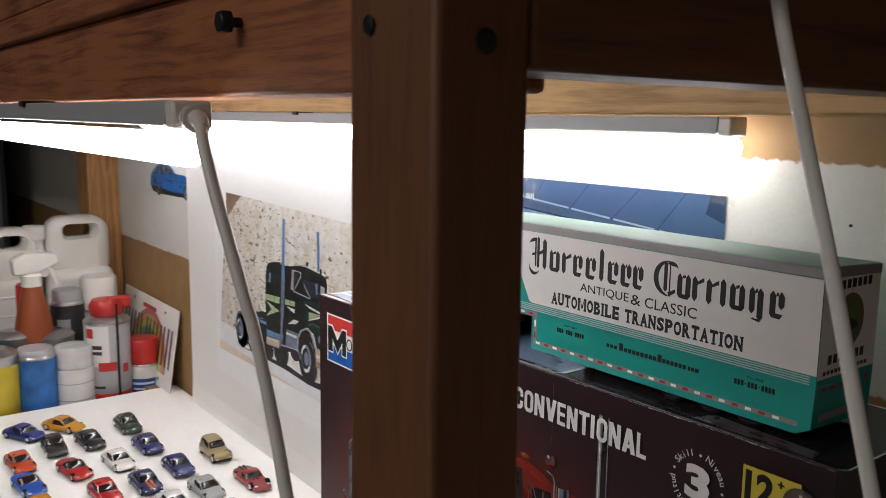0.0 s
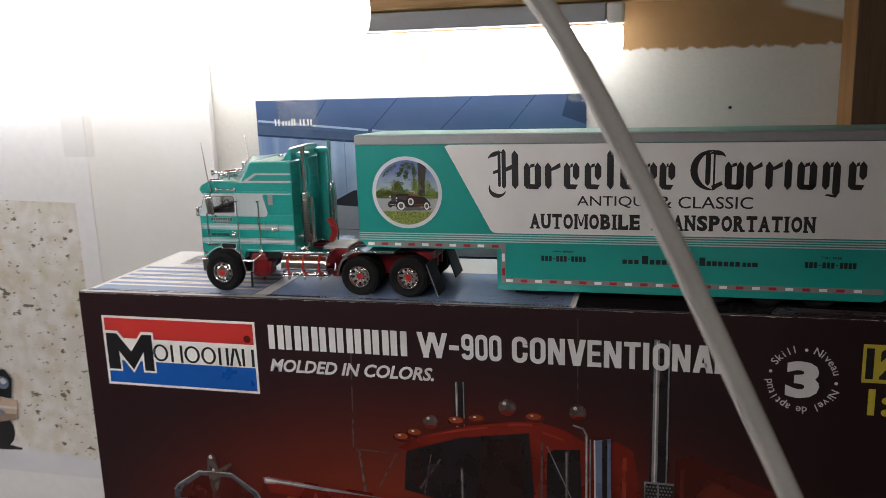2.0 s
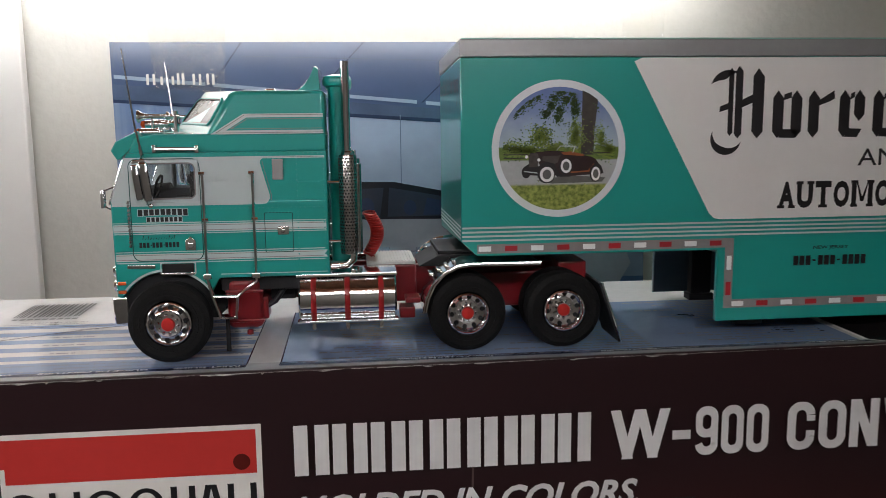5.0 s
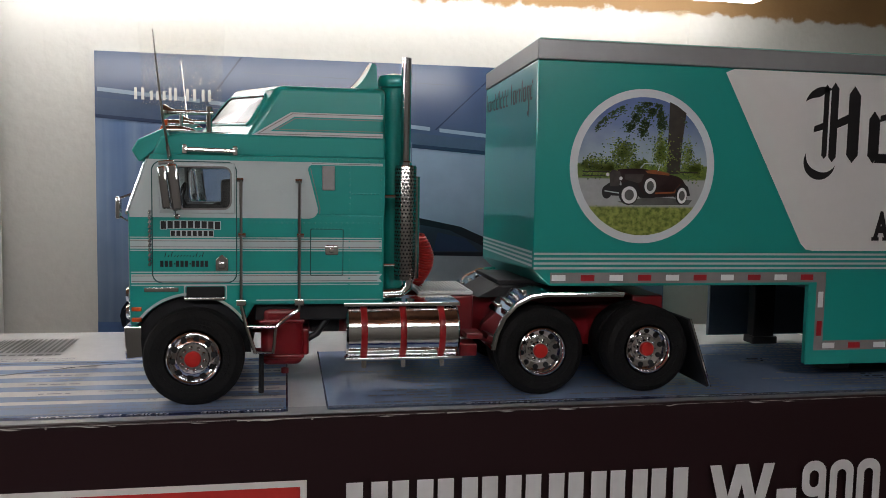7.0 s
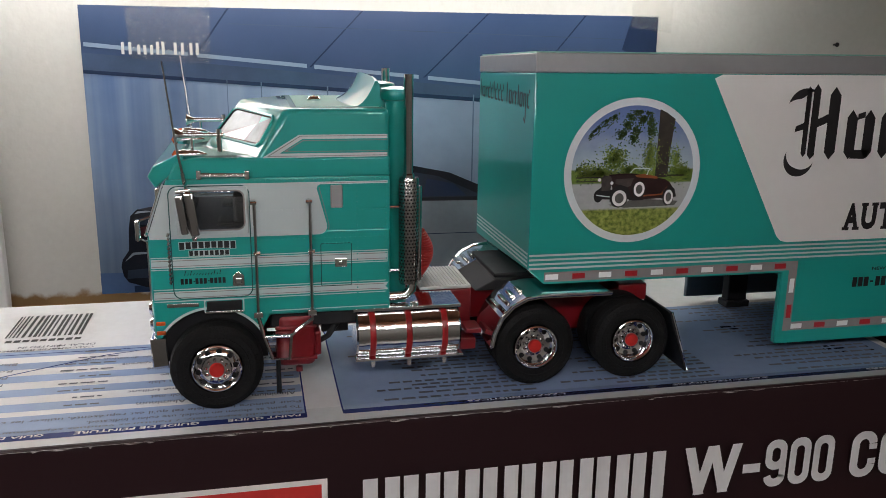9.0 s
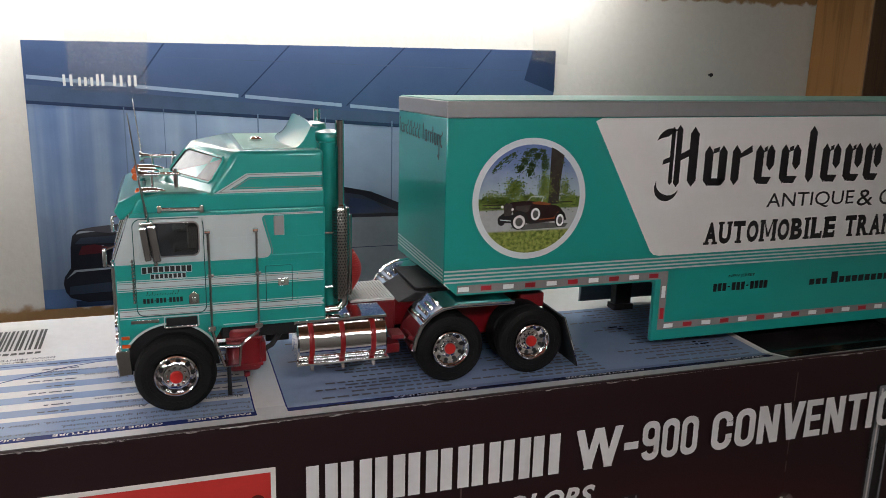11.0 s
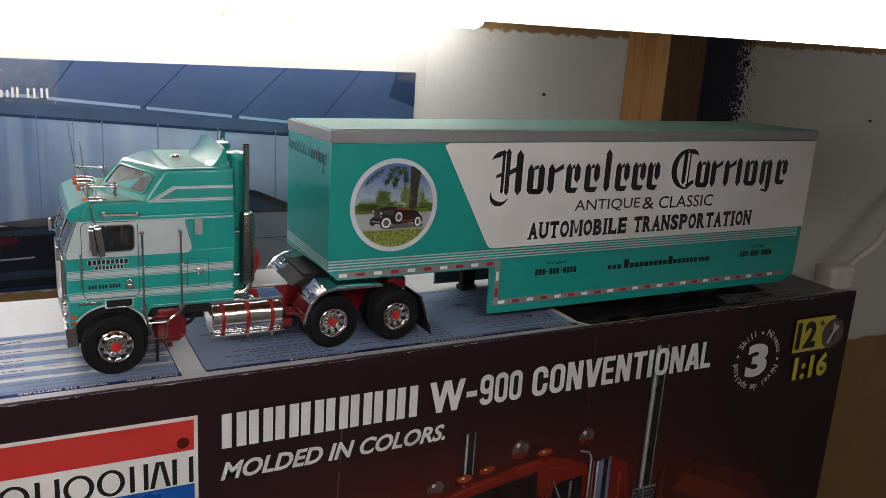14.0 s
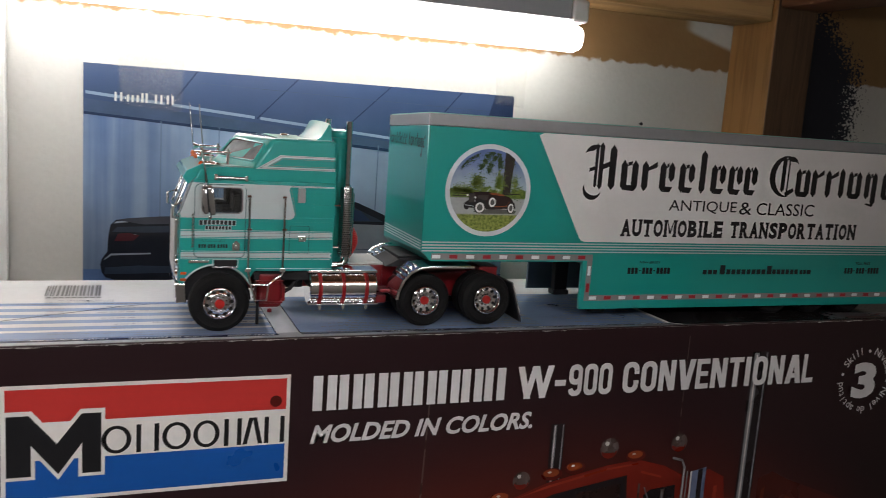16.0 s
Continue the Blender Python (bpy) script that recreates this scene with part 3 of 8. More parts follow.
    d("tyre", [ring_pts(-0.5499, 1.0594, 0.0220, 22, ry=0.0284), ring_pts(-0.5058, 1.0599, 0.0280, 22, ry=0.0304), [(-0.5664, 1.0775), (-0.5383, 1.0875), (-0.5169, 1.0850), (-0.5289, 1.0400), (-0.5511, 1.0319), (-0.5649, 1.0342)], ring_pts(-0.4645, 1.0476, 0.0219, 22, ry=0.0160), ring_pts(-0.4191, 1.0536, 0.0231, 22, ry=0.0206), ring_pts(-0.3767, 1.0619, 0.0143, 22, ry=0.0110), ring_pts(-0.2417, 1.0500, 0.0233, 22, ry=0.0192)], blackp)
    d("chassis", [[(-0.5022, 1.0959), (-0.4739, 1.1020), (-0.4536, 1.1013), (-0.4639, 1.0505), (-0.4878, 1.0359), (-0.5102, 1.0394), (-0.5194, 1.0740)], [(-0.4625, 1.0717), (-0.3662, 1.0828), (-0.3691, 1.0658), (-0.4144, 1.0551), (-0.4662, 1.0536)]], blackp)
    d("chassis_light", [[(-0.4998, 1.0874), (-0.4592, 1.0881), (-0.4600, 1.0839), (-0.4990, 1.0829)]], steel)
    d("cab_body", [[(-0.4612, 1.1679), (-0.4551, 1.1752), (-0.4348, 1.1803), (-0.4095, 1.1822), (-0.4019, 1.1793), (-0.3856, 1.1808), (-0.3719, 1.1839), (-0.3458, 1.1863), (-0.3092, 1.1832), (-0.2896, 1.1805), (-0.2874, 1.1702), (-0.2889, 1.1472), (-0.2808, 1.1445), (-0.2866, 1.0792), (-0.3156, 1.0803), (-0.3191, 1.0900), (-0.3249, 1.1003), (-0.3417, 1.1053), (-0.3612, 1.0967), (-0.3725, 1.0769), (-0.3999, 1.0737), (-0.4632, 1.0681), (-0.4656, 1.1024), (-0.4649, 1.1367)]], green)
    d("roof_glint", [[(-0.3462, 1.1837), (-0.3189, 1.1838), (-0.2906, 1.1798), (-0.2891, 1.1775), (-0.3195, 1.1801), (-0.3432, 1.1809)], [(-0.3501, 1.1400), (-0.3255, 1.1429), (-0.2867, 1.1429), (-0.2831, 1.1357), (-0.3264, 1.1371), (-0.3507, 1.1367)], [(-0.3509, 1.1354), (-0.3367, 1.1353), (-0.3366, 1.1178), (-0.3525, 1.1141)]], deepgreen)
    d("fender", [[(-0.3383, 1.1102), (-0.3201, 1.1146), (-0.3019, 1.1121), (-0.2924, 1.1047), (-0.2913, 1.0863), (-0.3138, 1.0857), (-0.3217, 1.0985)]], deepgreen)
    d("side_window", [[(-0.4515, 1.1622), (-0.4464, 1.1617), (-0.4493, 1.1478), (-0.4543, 1.1486)]], steel)
    d("mirror", [[(-0.3820, 1.1773), (-0.3746, 1.1774), (-0.3786, 1.1495), (-0.3862, 1.1487)]], grey)
    d("window_post", [[(-0.3746, 1.1774), (-0.3570, 1.1774), (-0.3560, 1.1716), (-0.3768, 1.1478), (-0.3782, 1.1489), (-0.3586, 1.1713), (-0.3593, 1.1760), (-0.3749, 1.1761)], [(-0.3798, 1.1488), (-0.3324, 1.1465), (-0.3326, 1.1449), (-0.3801, 1.1471)], [(-0.3497, 1.1637), (-0.3308, 1.1470), (-0.3324, 1.1462), (-0.3513, 1.1629)], [(-0.3040, 1.1675), (-0.2936, 1.1668), (-0.2941, 1.1478), (-0.3040, 1.1485)]], grey)
    d("roof_rail", [[(-0.3742, 1.1853), (-0.3418, 1.1888), (-0.3421, 1.1872), (-0.3746, 1.1834)]], grey)
    d("roof_horn", [ring_pts(-0.3390, 1.1906, 0.0035, 12, ry=0.0034), ring_pts(-0.3030, 1.1859, 0.0030, 12, ry=0.0046)], blackp)
    d("roof_marker", [ring_pts(-0.2896, 1.1805, 0.0038, 12, ry=0.0018)], mark_red)
    d("mirror_frame", [[(-0.2860, 1.1730), (-0.2676, 1.1713), (-0.2708, 1.1493), (-0.2879, 1.1479), (-0.2877, 1.1492), (-0.2729, 1.1506), (-0.2701, 1.1698), (-0.2862, 1.1715)]], tan)
    d("lime_stripe", [[(-0.4651, 1.1298), (-0.4192, 1.1322), (-0.4210, 1.1227), (-0.4646, 1.1214)], [(-0.4031, 1.1328), (-0.3740, 1.1340), (-0.3752, 1.1273), (-0.4035, 1.1252)], [(-0.4630, 1.1206), (-0.4213, 1.1123), (-0.4643, 1.0971), (-0.4455, 1.1102)], [(-0.3355, 1.1275), (-0.3022, 1.1292), (-0.3356, 1.1176)]], lime)
    d("pale_arrow", [[(-0.3983, 1.1235), (-0.3748, 1.1235), (-0.3770, 1.1174), (-0.3887, 1.1204)], [(-0.3457, 1.1364), (-0.2838, 1.1310), (-0.3375, 1.1151), (-0.3352, 1.1174), (-0.2993, 1.1293), (-0.3332, 1.1325)], [(-0.3952, 1.0995), (-0.3785, 1.1087), (-0.3631, 1.1094), (-0.3731, 1.1035)]], pale_print)
    d("tank", [[(-0.4612, 1.0782), (-0.4182, 1.0790), (-0.4197, 1.0713), (-0.4619, 1.0690)]], steel)
    d("tank_side", [[(-0.4620, 1.0683), (-0.4216, 1.0704), (-0.4236, 1.0598), (-0.4642, 1.0575)]], tan)
    d("tank", [[(-0.3994, 1.0912), (-0.3646, 1.0916), (-0.3697, 1.0684), (-0.4034, 1.0664)]], bluegrey)
    d("tank_step", [[(-0.4151, 1.0662), (-0.3684, 1.0696), (-0.3688, 1.0676), (-0.4155, 1.0641)], [(-0.4624, 1.0578), (-0.4219, 1.0597), (-0.4222, 1.0583), (-0.4628, 1.0559)]], grey)
    d("pictured_exhaust", [[(-0.4069, 1.2429), (-0.3993, 1.2433), (-0.4013, 1.2081), (-0.4033, 1.1776), (-0.4030, 1.1592), (-0.4125, 1.1582), (-0.4111, 1.1769), (-0.4095, 1.2075)], [(-0.3118, 1.2364), (-0.3055, 1.2367), (-0.3051, 1.2091), (-0.3060, 1.1856), (-0.3118, 1.1850), (-0.3114, 1.2086)]], steel)
    d("muffler", [[(-0.4129, 1.1588), (-0.4025, 1.1593), (-0.4068, 1.1135), (-0.4124, 1.0893), (-0.4105, 1.0761), (-0.4188, 1.0612), (-0.4223, 1.0607), (-0.4170, 1.0887), (-0.4158, 1.1123)]], bluegrey)
    d("hood_edge", [[(-0.2812, 1.1484), (-0.2581, 1.1481), (-0.2584, 1.1457), (-0.2806, 1.1457)]], steel)
    d("grille_frame", [[(-0.2795, 1.1441), (-0.2580, 1.1484), (-0.2412, 1.1463), (-0.2293, 1.1418), (-0.2330, 1.0854), (-0.2861, 1.0824)]], tan)
    d("grille_field", [[(-0.2772, 1.1368), (-0.2290, 1.1357), (-0.2340, 1.0860), (-0.2838, 1.0835)]], bluegrey)
    d("grille_slat", [[(-0.2765, 1.1353), (-0.2691, 1.1352), (-0.2750, 1.0842), (-0.2826, 1.0839)], [(-0.2663, 1.1350), (-0.2590, 1.1349), (-0.2646, 1.0845), (-0.2721, 1.0842)], [(-0.2563, 1.1348), (-0.2490, 1.1347), (-0.2544, 1.0848), (-0.2618, 1.0845)], [(-0.2463, 1.1346), (-0.2392, 1.1345), (-0.2443, 1.0850), (-0.2517, 1.0848)], [(-0.2365, 1.1344), (-0.2294, 1.1343), (-0.2344, 1.0853), (-0.2416, 1.0851)]], blue_grille)
    d("radiator_mark", [[(-0.2558, 1.1511), (-0.2495, 1.1513), (-0.2512, 1.1385), (-0.2567, 1.1384)]], mark_red)
    d("arch_shade", [[(-0.3691, 1.0658), (-0.3672, 1.0827), (-0.3574, 1.0972), (-0.3420, 1.1033), (-0.3312, 1.1016), (-0.3236, 1.0925), (-0.3176, 1.0832), (-0.3171, 1.0581), (-0.3615, 1.0488)]], blackp)
    d("wheel_arch", [[(-0.3691, 1.0658), (-0.3677, 1.0859), (-0.3583, 1.0984), (-0.3417, 1.1053), (-0.3298, 1.1038), (-0.3232, 1.0951), (-0.3174, 1.0845), (-0.2862, 1.0821), (-0.2865, 1.0802), (-0.3203, 1.0818), (-0.3265, 1.0934), (-0.3323, 1.1012), (-0.3421, 1.1027), (-0.3554, 1.0969), (-0.3641, 1.0858), (-0.3658, 1.0664)]], grey)
    d("front_tyre", [ring_pts(-0.3376, 1.0588, 0.0251, 28, ry=0.0310)], blackp)
    d("fender_far", [[(-0.2312, 1.1069), (-0.2188, 1.1073), (-0.2128, 1.0995), (-0.2159, 1.0810), (-0.2330, 1.0824)]], green)
    d("bumper", [[(-0.3164, 1.0814), (-0.2769, 1.0808), (-0.2353, 1.0820), (-0.2100, 1.0796), (-0.2129, 1.0620), (-0.2432, 1.0559), (-0.2805, 1.0555), (-0.3154, 1.0590)]], tan)
    d("bumper_glint", [[(-0.3155, 1.0745), (-0.2730, 1.0745), (-0.2107, 1.0734), (-0.2110, 1.0712), (-0.2735, 1.0713), (-0.3150, 1.0714)]], pale_print)
    d("bumper_slot", [[(-0.2835, 1.0740), (-0.2759, 1.0740), (-0.2765, 1.0701), (-0.2841, 1.0701)], [(-0.2632, 1.0642), (-0.2549, 1.0641), (-0.2555, 1.0596), (-0.2638, 1.0597)], [(-0.2435, 1.0745), (-0.2336, 1.0743), (-0.2340, 1.0705), (-0.2440, 1.0704)]], blackp)
    d("wheel", [ring_pts(-0.3425, 1.0629, 0.0136, 22, ry=0.0192), ring_pts(-0.5530, 1.0600, 0.0107, 22, ry=0.0167), ring_pts(-0.5163, 1.0601, 0.0110, 22, ry=0.0171)], bluegrey)
    d("wheel_recess", [ring_pts(-0.3442, 1.0623, 0.0101, 22, ry=0.0156), ring_pts(-0.5551, 1.0593, 0.0074, 22, ry=0.0133), ring_pts(-0.5183, 1.0594, 0.0077, 22, ry=0.0137)], green)
    d("wheel_hub", [ring_pts(-0.3415, 1.0631, 0.0063, 22, ry=0.0094), ring_pts(-0.5526, 1.0590, 0.0040, 22, ry=0.0076), ring_pts(-0.5159, 1.0591, 0.0039, 22, ry=0.0074)], bluegrey)
    d("lamp", [ring_pts(-0.3009, 1.0965, 0.0085, 22, ry=0.0061), ring_pts(-0.2225, 1.0950, 0.0068, 22, ry=0.0059), ring_pts(-0.2930, 1.0680, 0.0044, 22, ry=0.0036), ring_pts(-0.2283, 1.0663, 0.0041, 22, ry=0.0035)], bluegrey)
    d("lamp_glint", [ring_pts(-0.2997, 1.0980, 0.0040, 12, ry=0.0029), ring_pts(-0.2215, 1.0964, 0.0032, 12, ry=0.0028)], pale_print)
    # finer touches of the picture: glints, seams, shaded undersides
    navy_glass = mat("navy_glass_print", (0.018, 0.026, 0.045), 0.4, var=0.5, scale=120)
    leaf_glint = mat("green_glint_print", (0.022, 0.085, 0.055), 0.4, var=0.5, scale=120)
    tan_shade = mat("brown_chrome_print", (0.25, 0.185, 0.145), 0.4, var=0.4, scale=120)

    def arc(cx, cz, rx, rz, a0, a1, k):
        return ring_pts(cx, cz, rx, 12, a0, a1, rz) + ring_pts(cx, cz, rx * k, 12, a1, a0, rz * k)
    d("windscreen_tint", [[(-0.3480, 1.1690), (-0.3060, 1.1700), (-0.3065, 1.1500), (-0.3290, 1.1490), (-0.3470, 1.1640)], [(-0.3735, 1.1755), (-0.3600, 1.1755), (-0.3605, 1.1715), (-0.3755, 1.1545)]], navy_glass)
    d("windscreen_glint", [[(-0.3160, 1.1690), (-0.3090, 1.1695), (-0.3095, 1.1560), (-0.3125, 1.1550)]], bluegrey)
    d("fender_glint", [[(-0.3370, 1.1115), (-0.3200, 1.1160), (-0.3040, 1.1138), (-0.3060, 1.1118), (-0.3200, 1.1132), (-0.3350, 1.1095)], [(-0.2800, 1.1440), (-0.2830, 1.1300), (-0.2815, 1.1300), (-0.2785, 1.1440)]], leaf_glint)
    d("door_seam", [rect(-0.3868, 1.088, -0.3860, 1.145), rect(-0.3535, 1.112, -0.3527, 1.146), [(-0.4340, 1.0720), (-0.4332, 1.0720), (-0.4322, 1.1780), (-0.4330, 1.1780)]], deepgreen)
    d("bumper_shade", [[(-0.3157, 1.0668), (-0.2730, 1.0660), (-0.2122, 1.0668), (-0.2129, 1.0620), (-0.2432, 1.0559), (-0.2805, 1.0555), (-0.3154, 1.0590)]], tan_shade)
    d("rim_glint", [arc(a, c, 0.0132 * k, 0.0186 * k, b0, b1, 0.78) for a, c, k in ((-0.3425, 1.0629, 1.0), (-0.5530, 1.0600, 0.8), (-0.5163, 1.0601, 0.82)) for b0, b1 in ((95, 165), (250, 330))], pale_print)
    d("tread_glint", [arc(-0.5499, 1.0594, 0.0214, 0.0276, 60, 130, 0.93), arc(-0.5058, 1.0599, 0.0272, 0.0296, 55, 120, 0.94), arc(-0.3376, 1.0588, 0.0245, 0.0302, 20, 75, 0.95)], bluegrey)
    d("tank_glint", [[(-0.4600, 1.0665), (-0.4230, 1.0684), (-0.4231, 1.0672), (-0.4601, 1.0652)], [(-0.3975, 1.0880), (-0.3670, 1.0885), (-0.3680, 1.0850), (-0.3985, 1.0845)], [(-0.4098, 1.2420), (-0.4085, 1.2420), (-0.4105, 1.1800), (-0.4118, 1.1800)]], pale_print)
    d("frame_glint", [[(-0.4980, 1.0905), (-0.4700, 1.0925), (-0.4705, 1.0912), (-0.4985, 1.0892)], [(-0.3640, 1.0700), (-0.3620, 1.0700), (-0.3560, 1.0580), (-0.3580, 1.0575)]], steel)
    for k, (tx, tz) in enumerate(((-0.645, 1.30), (-0.118, 1.305), (-0.40, 1.333))):
        part("tape", flat(rect(-0.014, -0.016, 0.014, 0.016), X, Z, (tx, 0.1706, tz)), tape_clear, p, "yellowed sticky tape")
    return p


truck_print()


def saloon_poster():
    """Glossy poster of a dark saloon in a blue grey hall; its brand lettering is drawn as bars."""
    p = thing("car_poster", (0.153, 0.179, 1.213), "glossy blue poster of a dark saloon car", "poster")
    part("sheet", slab((0.032, 0.1787, 1.2125), (0.2745, 0.1794, 1.3290), 0.0), paper, p)
    y = 0.17862
    g = Graph("blue_hall_print", 0.14)
    drop = g.op("MULTIPLY_ADD", g.op("SUBTRACT", g.x, 0.032), -0.055, 1.3035)
    hall = g.mix(g.step(g.x, 0.025, 0.14), (0.080, 0.140, 0.285), (0.265, 0.35, 0.475))
    folds = g.op("MULTIPLY", g.step(g.noise(70, 4, (1, 1, 0.04)), 0.35, 0.75), g.op("SUBTRACT", 1, g.step(g.x, 0.09, 0.17)))
    hall = g.mix(g.op("MULTIPLY", folds, 0.75), hall, (0.33, 0.42, 0.53))
    hall = g.scaled(hall, g.op("MULTIPLY_ADD", g.noise(38, 5), 0.7, 0.66))
    hall = g.mix(g.step(g.op("SUBTRACT", 1.27, g.z), 0.0, 0.05), hall, g.scaled(hall, 0.62))
    ceil = g.mix(g.noise(26, 4), (0.036, 0.065, 0.142), (0.066, 0.104, 0.196))
    col = g.mix(g.step(g.z, drop, g.op("ADD", drop, 0.0006)), hall, ceil)
    hallm = g.done(col)
    pic = drawing("picture", sheets([rect(0.032, 1.2125, 0.2745, 1.3290)]), hallm, p, y)
    line = mat("dark_line_print", (0.02, 0.035, 0.08), 0.14)
    bright = mat("pale_strip_print", (0.23, 0.31, 0.42), 0.14)
    midblue = mat("mid_blue_print", (0.07, 0.12, 0.24), 0.14, var=0.3, scale=50)
    beam = mat("grey_blue_beam_print", (0.052, 0.082, 0.145), 0.14, var=0.5, scale=50)
    boot = mat("dim_boot_lid_print", (0.045, 0.05, 0.065), 0.14, var=0.6, scale=60)
    car_dark = mat("black_car_print", (0.013, 0.016, 0.023), 0.14, var=0.4, scale=60)
    car_glass = mat("deep_blue_window_print", (0.025, 0.036, 0.058), 0.14, var=0.4, scale=60)
    car_grey = mat("silver_car_print", (0.24, 0.275, 0.32), 0.14, var=0.4, scale=30)
    letters = mat("off_white_bar_print", (0.58, 0.60, 0.59), 0.2)
    red_l = mat("dim_red_lamp_print", (0.06, 0.015, 0.02), 0.14)
    joint = mat("soft_wall_joint_print", (0.115, 0.165, 0.245), 0.14)
    L = [0]

    def d(name, polys, m):
        L[0] += 1
        for poly in polys:
            drawing(name, sheets([poly]), m, pic, y - 0.00006 * L[0])

    def lin(x):
        return 1.3135 - 0.09 * (x - 0.032)
    d("ceiling_joint", [[(a, b), (a + 0.0008, b), (c + 0.0008, e), (c, e)] for a, b, c, e in ((0.088, 1.329, 0.074, 1.3095), (0.142, 1.329, 0.120, 1.306), (0.196, 1.329, 0.168, 1.302), (0.240, 1.329, 0.214, 1.298), (0.262, 1.329, 0.2745, 1.311))], line)
    d("ceiling_seam", [[(0.088, 1.3227), (0.262, 1.3187), (0.262, 1.3190), (0.088, 1.3230)]], beam)
    d("beam_shade", [[(0.032, 1.3035), (0.032, 1.311), (0.2745, 1.291), (0.2745, 1.2865)]], beam)
    d("beam_edge", [[(0.032, 1.3030), (0.032, 1.3044), (0.2745, 1.2878), (0.2745, 1.2860)]], line)
    d("light_strip", [[(a, lin(a)), (b, lin(b)), (b, lin(b) + 0.0016), (a, lin(a) + 0.0016)] for a, b in ((0.033, 0.072), (0.0755, 0.119), (0.122, 0.166), (0.170, 0.212), (0.217, 0.258))], bright)
    d("dark_corner", [[(0.262, 1.329), (0.2745, 1.329), (0.2745, 1.3085), (0.258, 1.3145)]], line)
    d("wall_joint", [rect(a, 1.222, a + w, 1.3035 - 0.055 * (a - 0.032)) for a, w in ((0.070, 0.0005), (0.0865, 0.0003), (0.100, 0.0005), (0.127, 0.0006), (0.158, 0.0004), (0.19, 0.0006), (0.22, 0.0004), (0.25, 0.0005))], joint)
    d("floor", [[(0.032, 1.2125), (0.2745, 1.2125), (0.2745, 1.2185), (0.032, 1.2215)]], midblue)
    d("shadow", [[(0.045, 1.2128), (0.045, 1.2155), (0.26, 1.2170), (0.26, 1.2128)]], line)
    d("car_body", [[(0.060, 1.2150), (0.058, 1.2465), (0.085, 1.2520), (0.13, 1.2530), (0.20, 1.2480), (0.262, 1.2400), (0.268, 1.2250), (0.262, 1.2150)]], car_grey)
    d("car_roof", [[(0.085, 1.2520), (0.105, 1.2625), (0.130, 1.2665), (0.155, 1.2660), (0.180, 1.2610), (0.200, 1.2525), (0.206, 1.2480), (0.14, 1.2490)]], car_dark)
    d("car_window", [[(0.132, 1.2500), (0.128, 1.2625), (0.152, 1.2635), (0.175, 1.2595), (0.196, 1.2500)]], car_glass)
    d("car_reflection", [ring_pts(0.142, 1.2545, 0.0035, 14, ry=0.0045), ring_pts(0.162, 1.2540, 0.0030, 14, ry=0.0035), [(0.168, 1.2505), (0.170, 1.2585), (0.182, 1.2560), (0.188, 1.2505)]], line)
    d("car_pillar", [[(0.148, 1.2495), (0.150, 1.264), (0.1525, 1.264), (0.1515, 1.2495)]], car_dark)
    d("car_rear", [[(0.0430, 1.2172), (0.0412, 1.2200), (0.0405, 1.2240), (0.0412, 1.2270), (0.0440, 1.2310), (0.0445, 1.2400), (0.0455, 1.2455), (0.0480, 1.2480), (0.0540, 1.2492), (0.070, 1.2505), (0.084, 1.2510), (0.082, 1.2300), (0.080, 1.2150), (0.050, 1.2148)]], car_dark)
    d("rear_light_edge", [[(0.0470, 1.2462), (0.0485, 1.2474), (0.070, 1.2490), (0.070, 1.2484), (0.0490, 1.2466)], [(0.0420, 1.2262), (0.0455, 1.2300), (0.066, 1.2306), (0.066, 1.2298), (0.0460, 1.2290)], ring_pts(0.0575, 1.2400, 0.0011, 12, ry=0.0007), ring_pts(0.0500, 1.2215, 0.0020, 12, ry=0.0006)], car_grey)
    d("boot_lid", [[(0.0482, 1.2482), (0.0540, 1.2492), (0.070, 1.2505), (0.084, 1.2510), (0.084, 1.2470), (0.062, 1.2460)]], boot)
    d("rear_reflection", [[(0.0462, 1.2418), (0.0490, 1.2445), (0.078, 1.2456), (0.078, 1.2420), (0.062, 1.2416)], [(0.0425, 1.2188), (0.0430, 1.2225), (0.060, 1.2236), (0.079, 1.2232), (0.079, 1.2196)]], car_glass)
    d("rear_lamp", [[(0.0475, 1.2368), (0.0492, 1.2408), (0.0545, 1.2414), (0.0600, 1.2400), (0.0570, 1.2372)]], red_l)
    d("door_handle", [[(0.120, 1.2360), (0.127, 1.2363), (0.127, 1.2375), (0.120, 1.2372)], rect(0.075, 1.2335, 0.24, 1.2338)], line)
    d("lettering_bar", [rect(a, 1.3105, a + 0.0011, 1.3105 + h) for a, h in ((0.0470, 0.0047), (0.0497, 0.0047), (0.0530, 0.0036), (0.0553, 0.0036), (0.0578, 0.0036), (0.0601, 0.0050), (0.0622, 0.0050), (0.0668, 0.0047), (0.0695, 0.0047), (0.0728, 0.0047), (0.0752, 0.0047))], letters)
    for tx, tz, w in ((0.066, 1.325, 0.016), (0.272, 1.340, 0.010)):
        part("tape", flat([(-w, -0.016), (w * 0.9, -0.018), (w, 0.018), (-w * 1.1, 0.016)], X, Z, (tx, 0.17845 - 0.0002, tz)), tape_clear, p, "yellowed sticky tape")
    return p


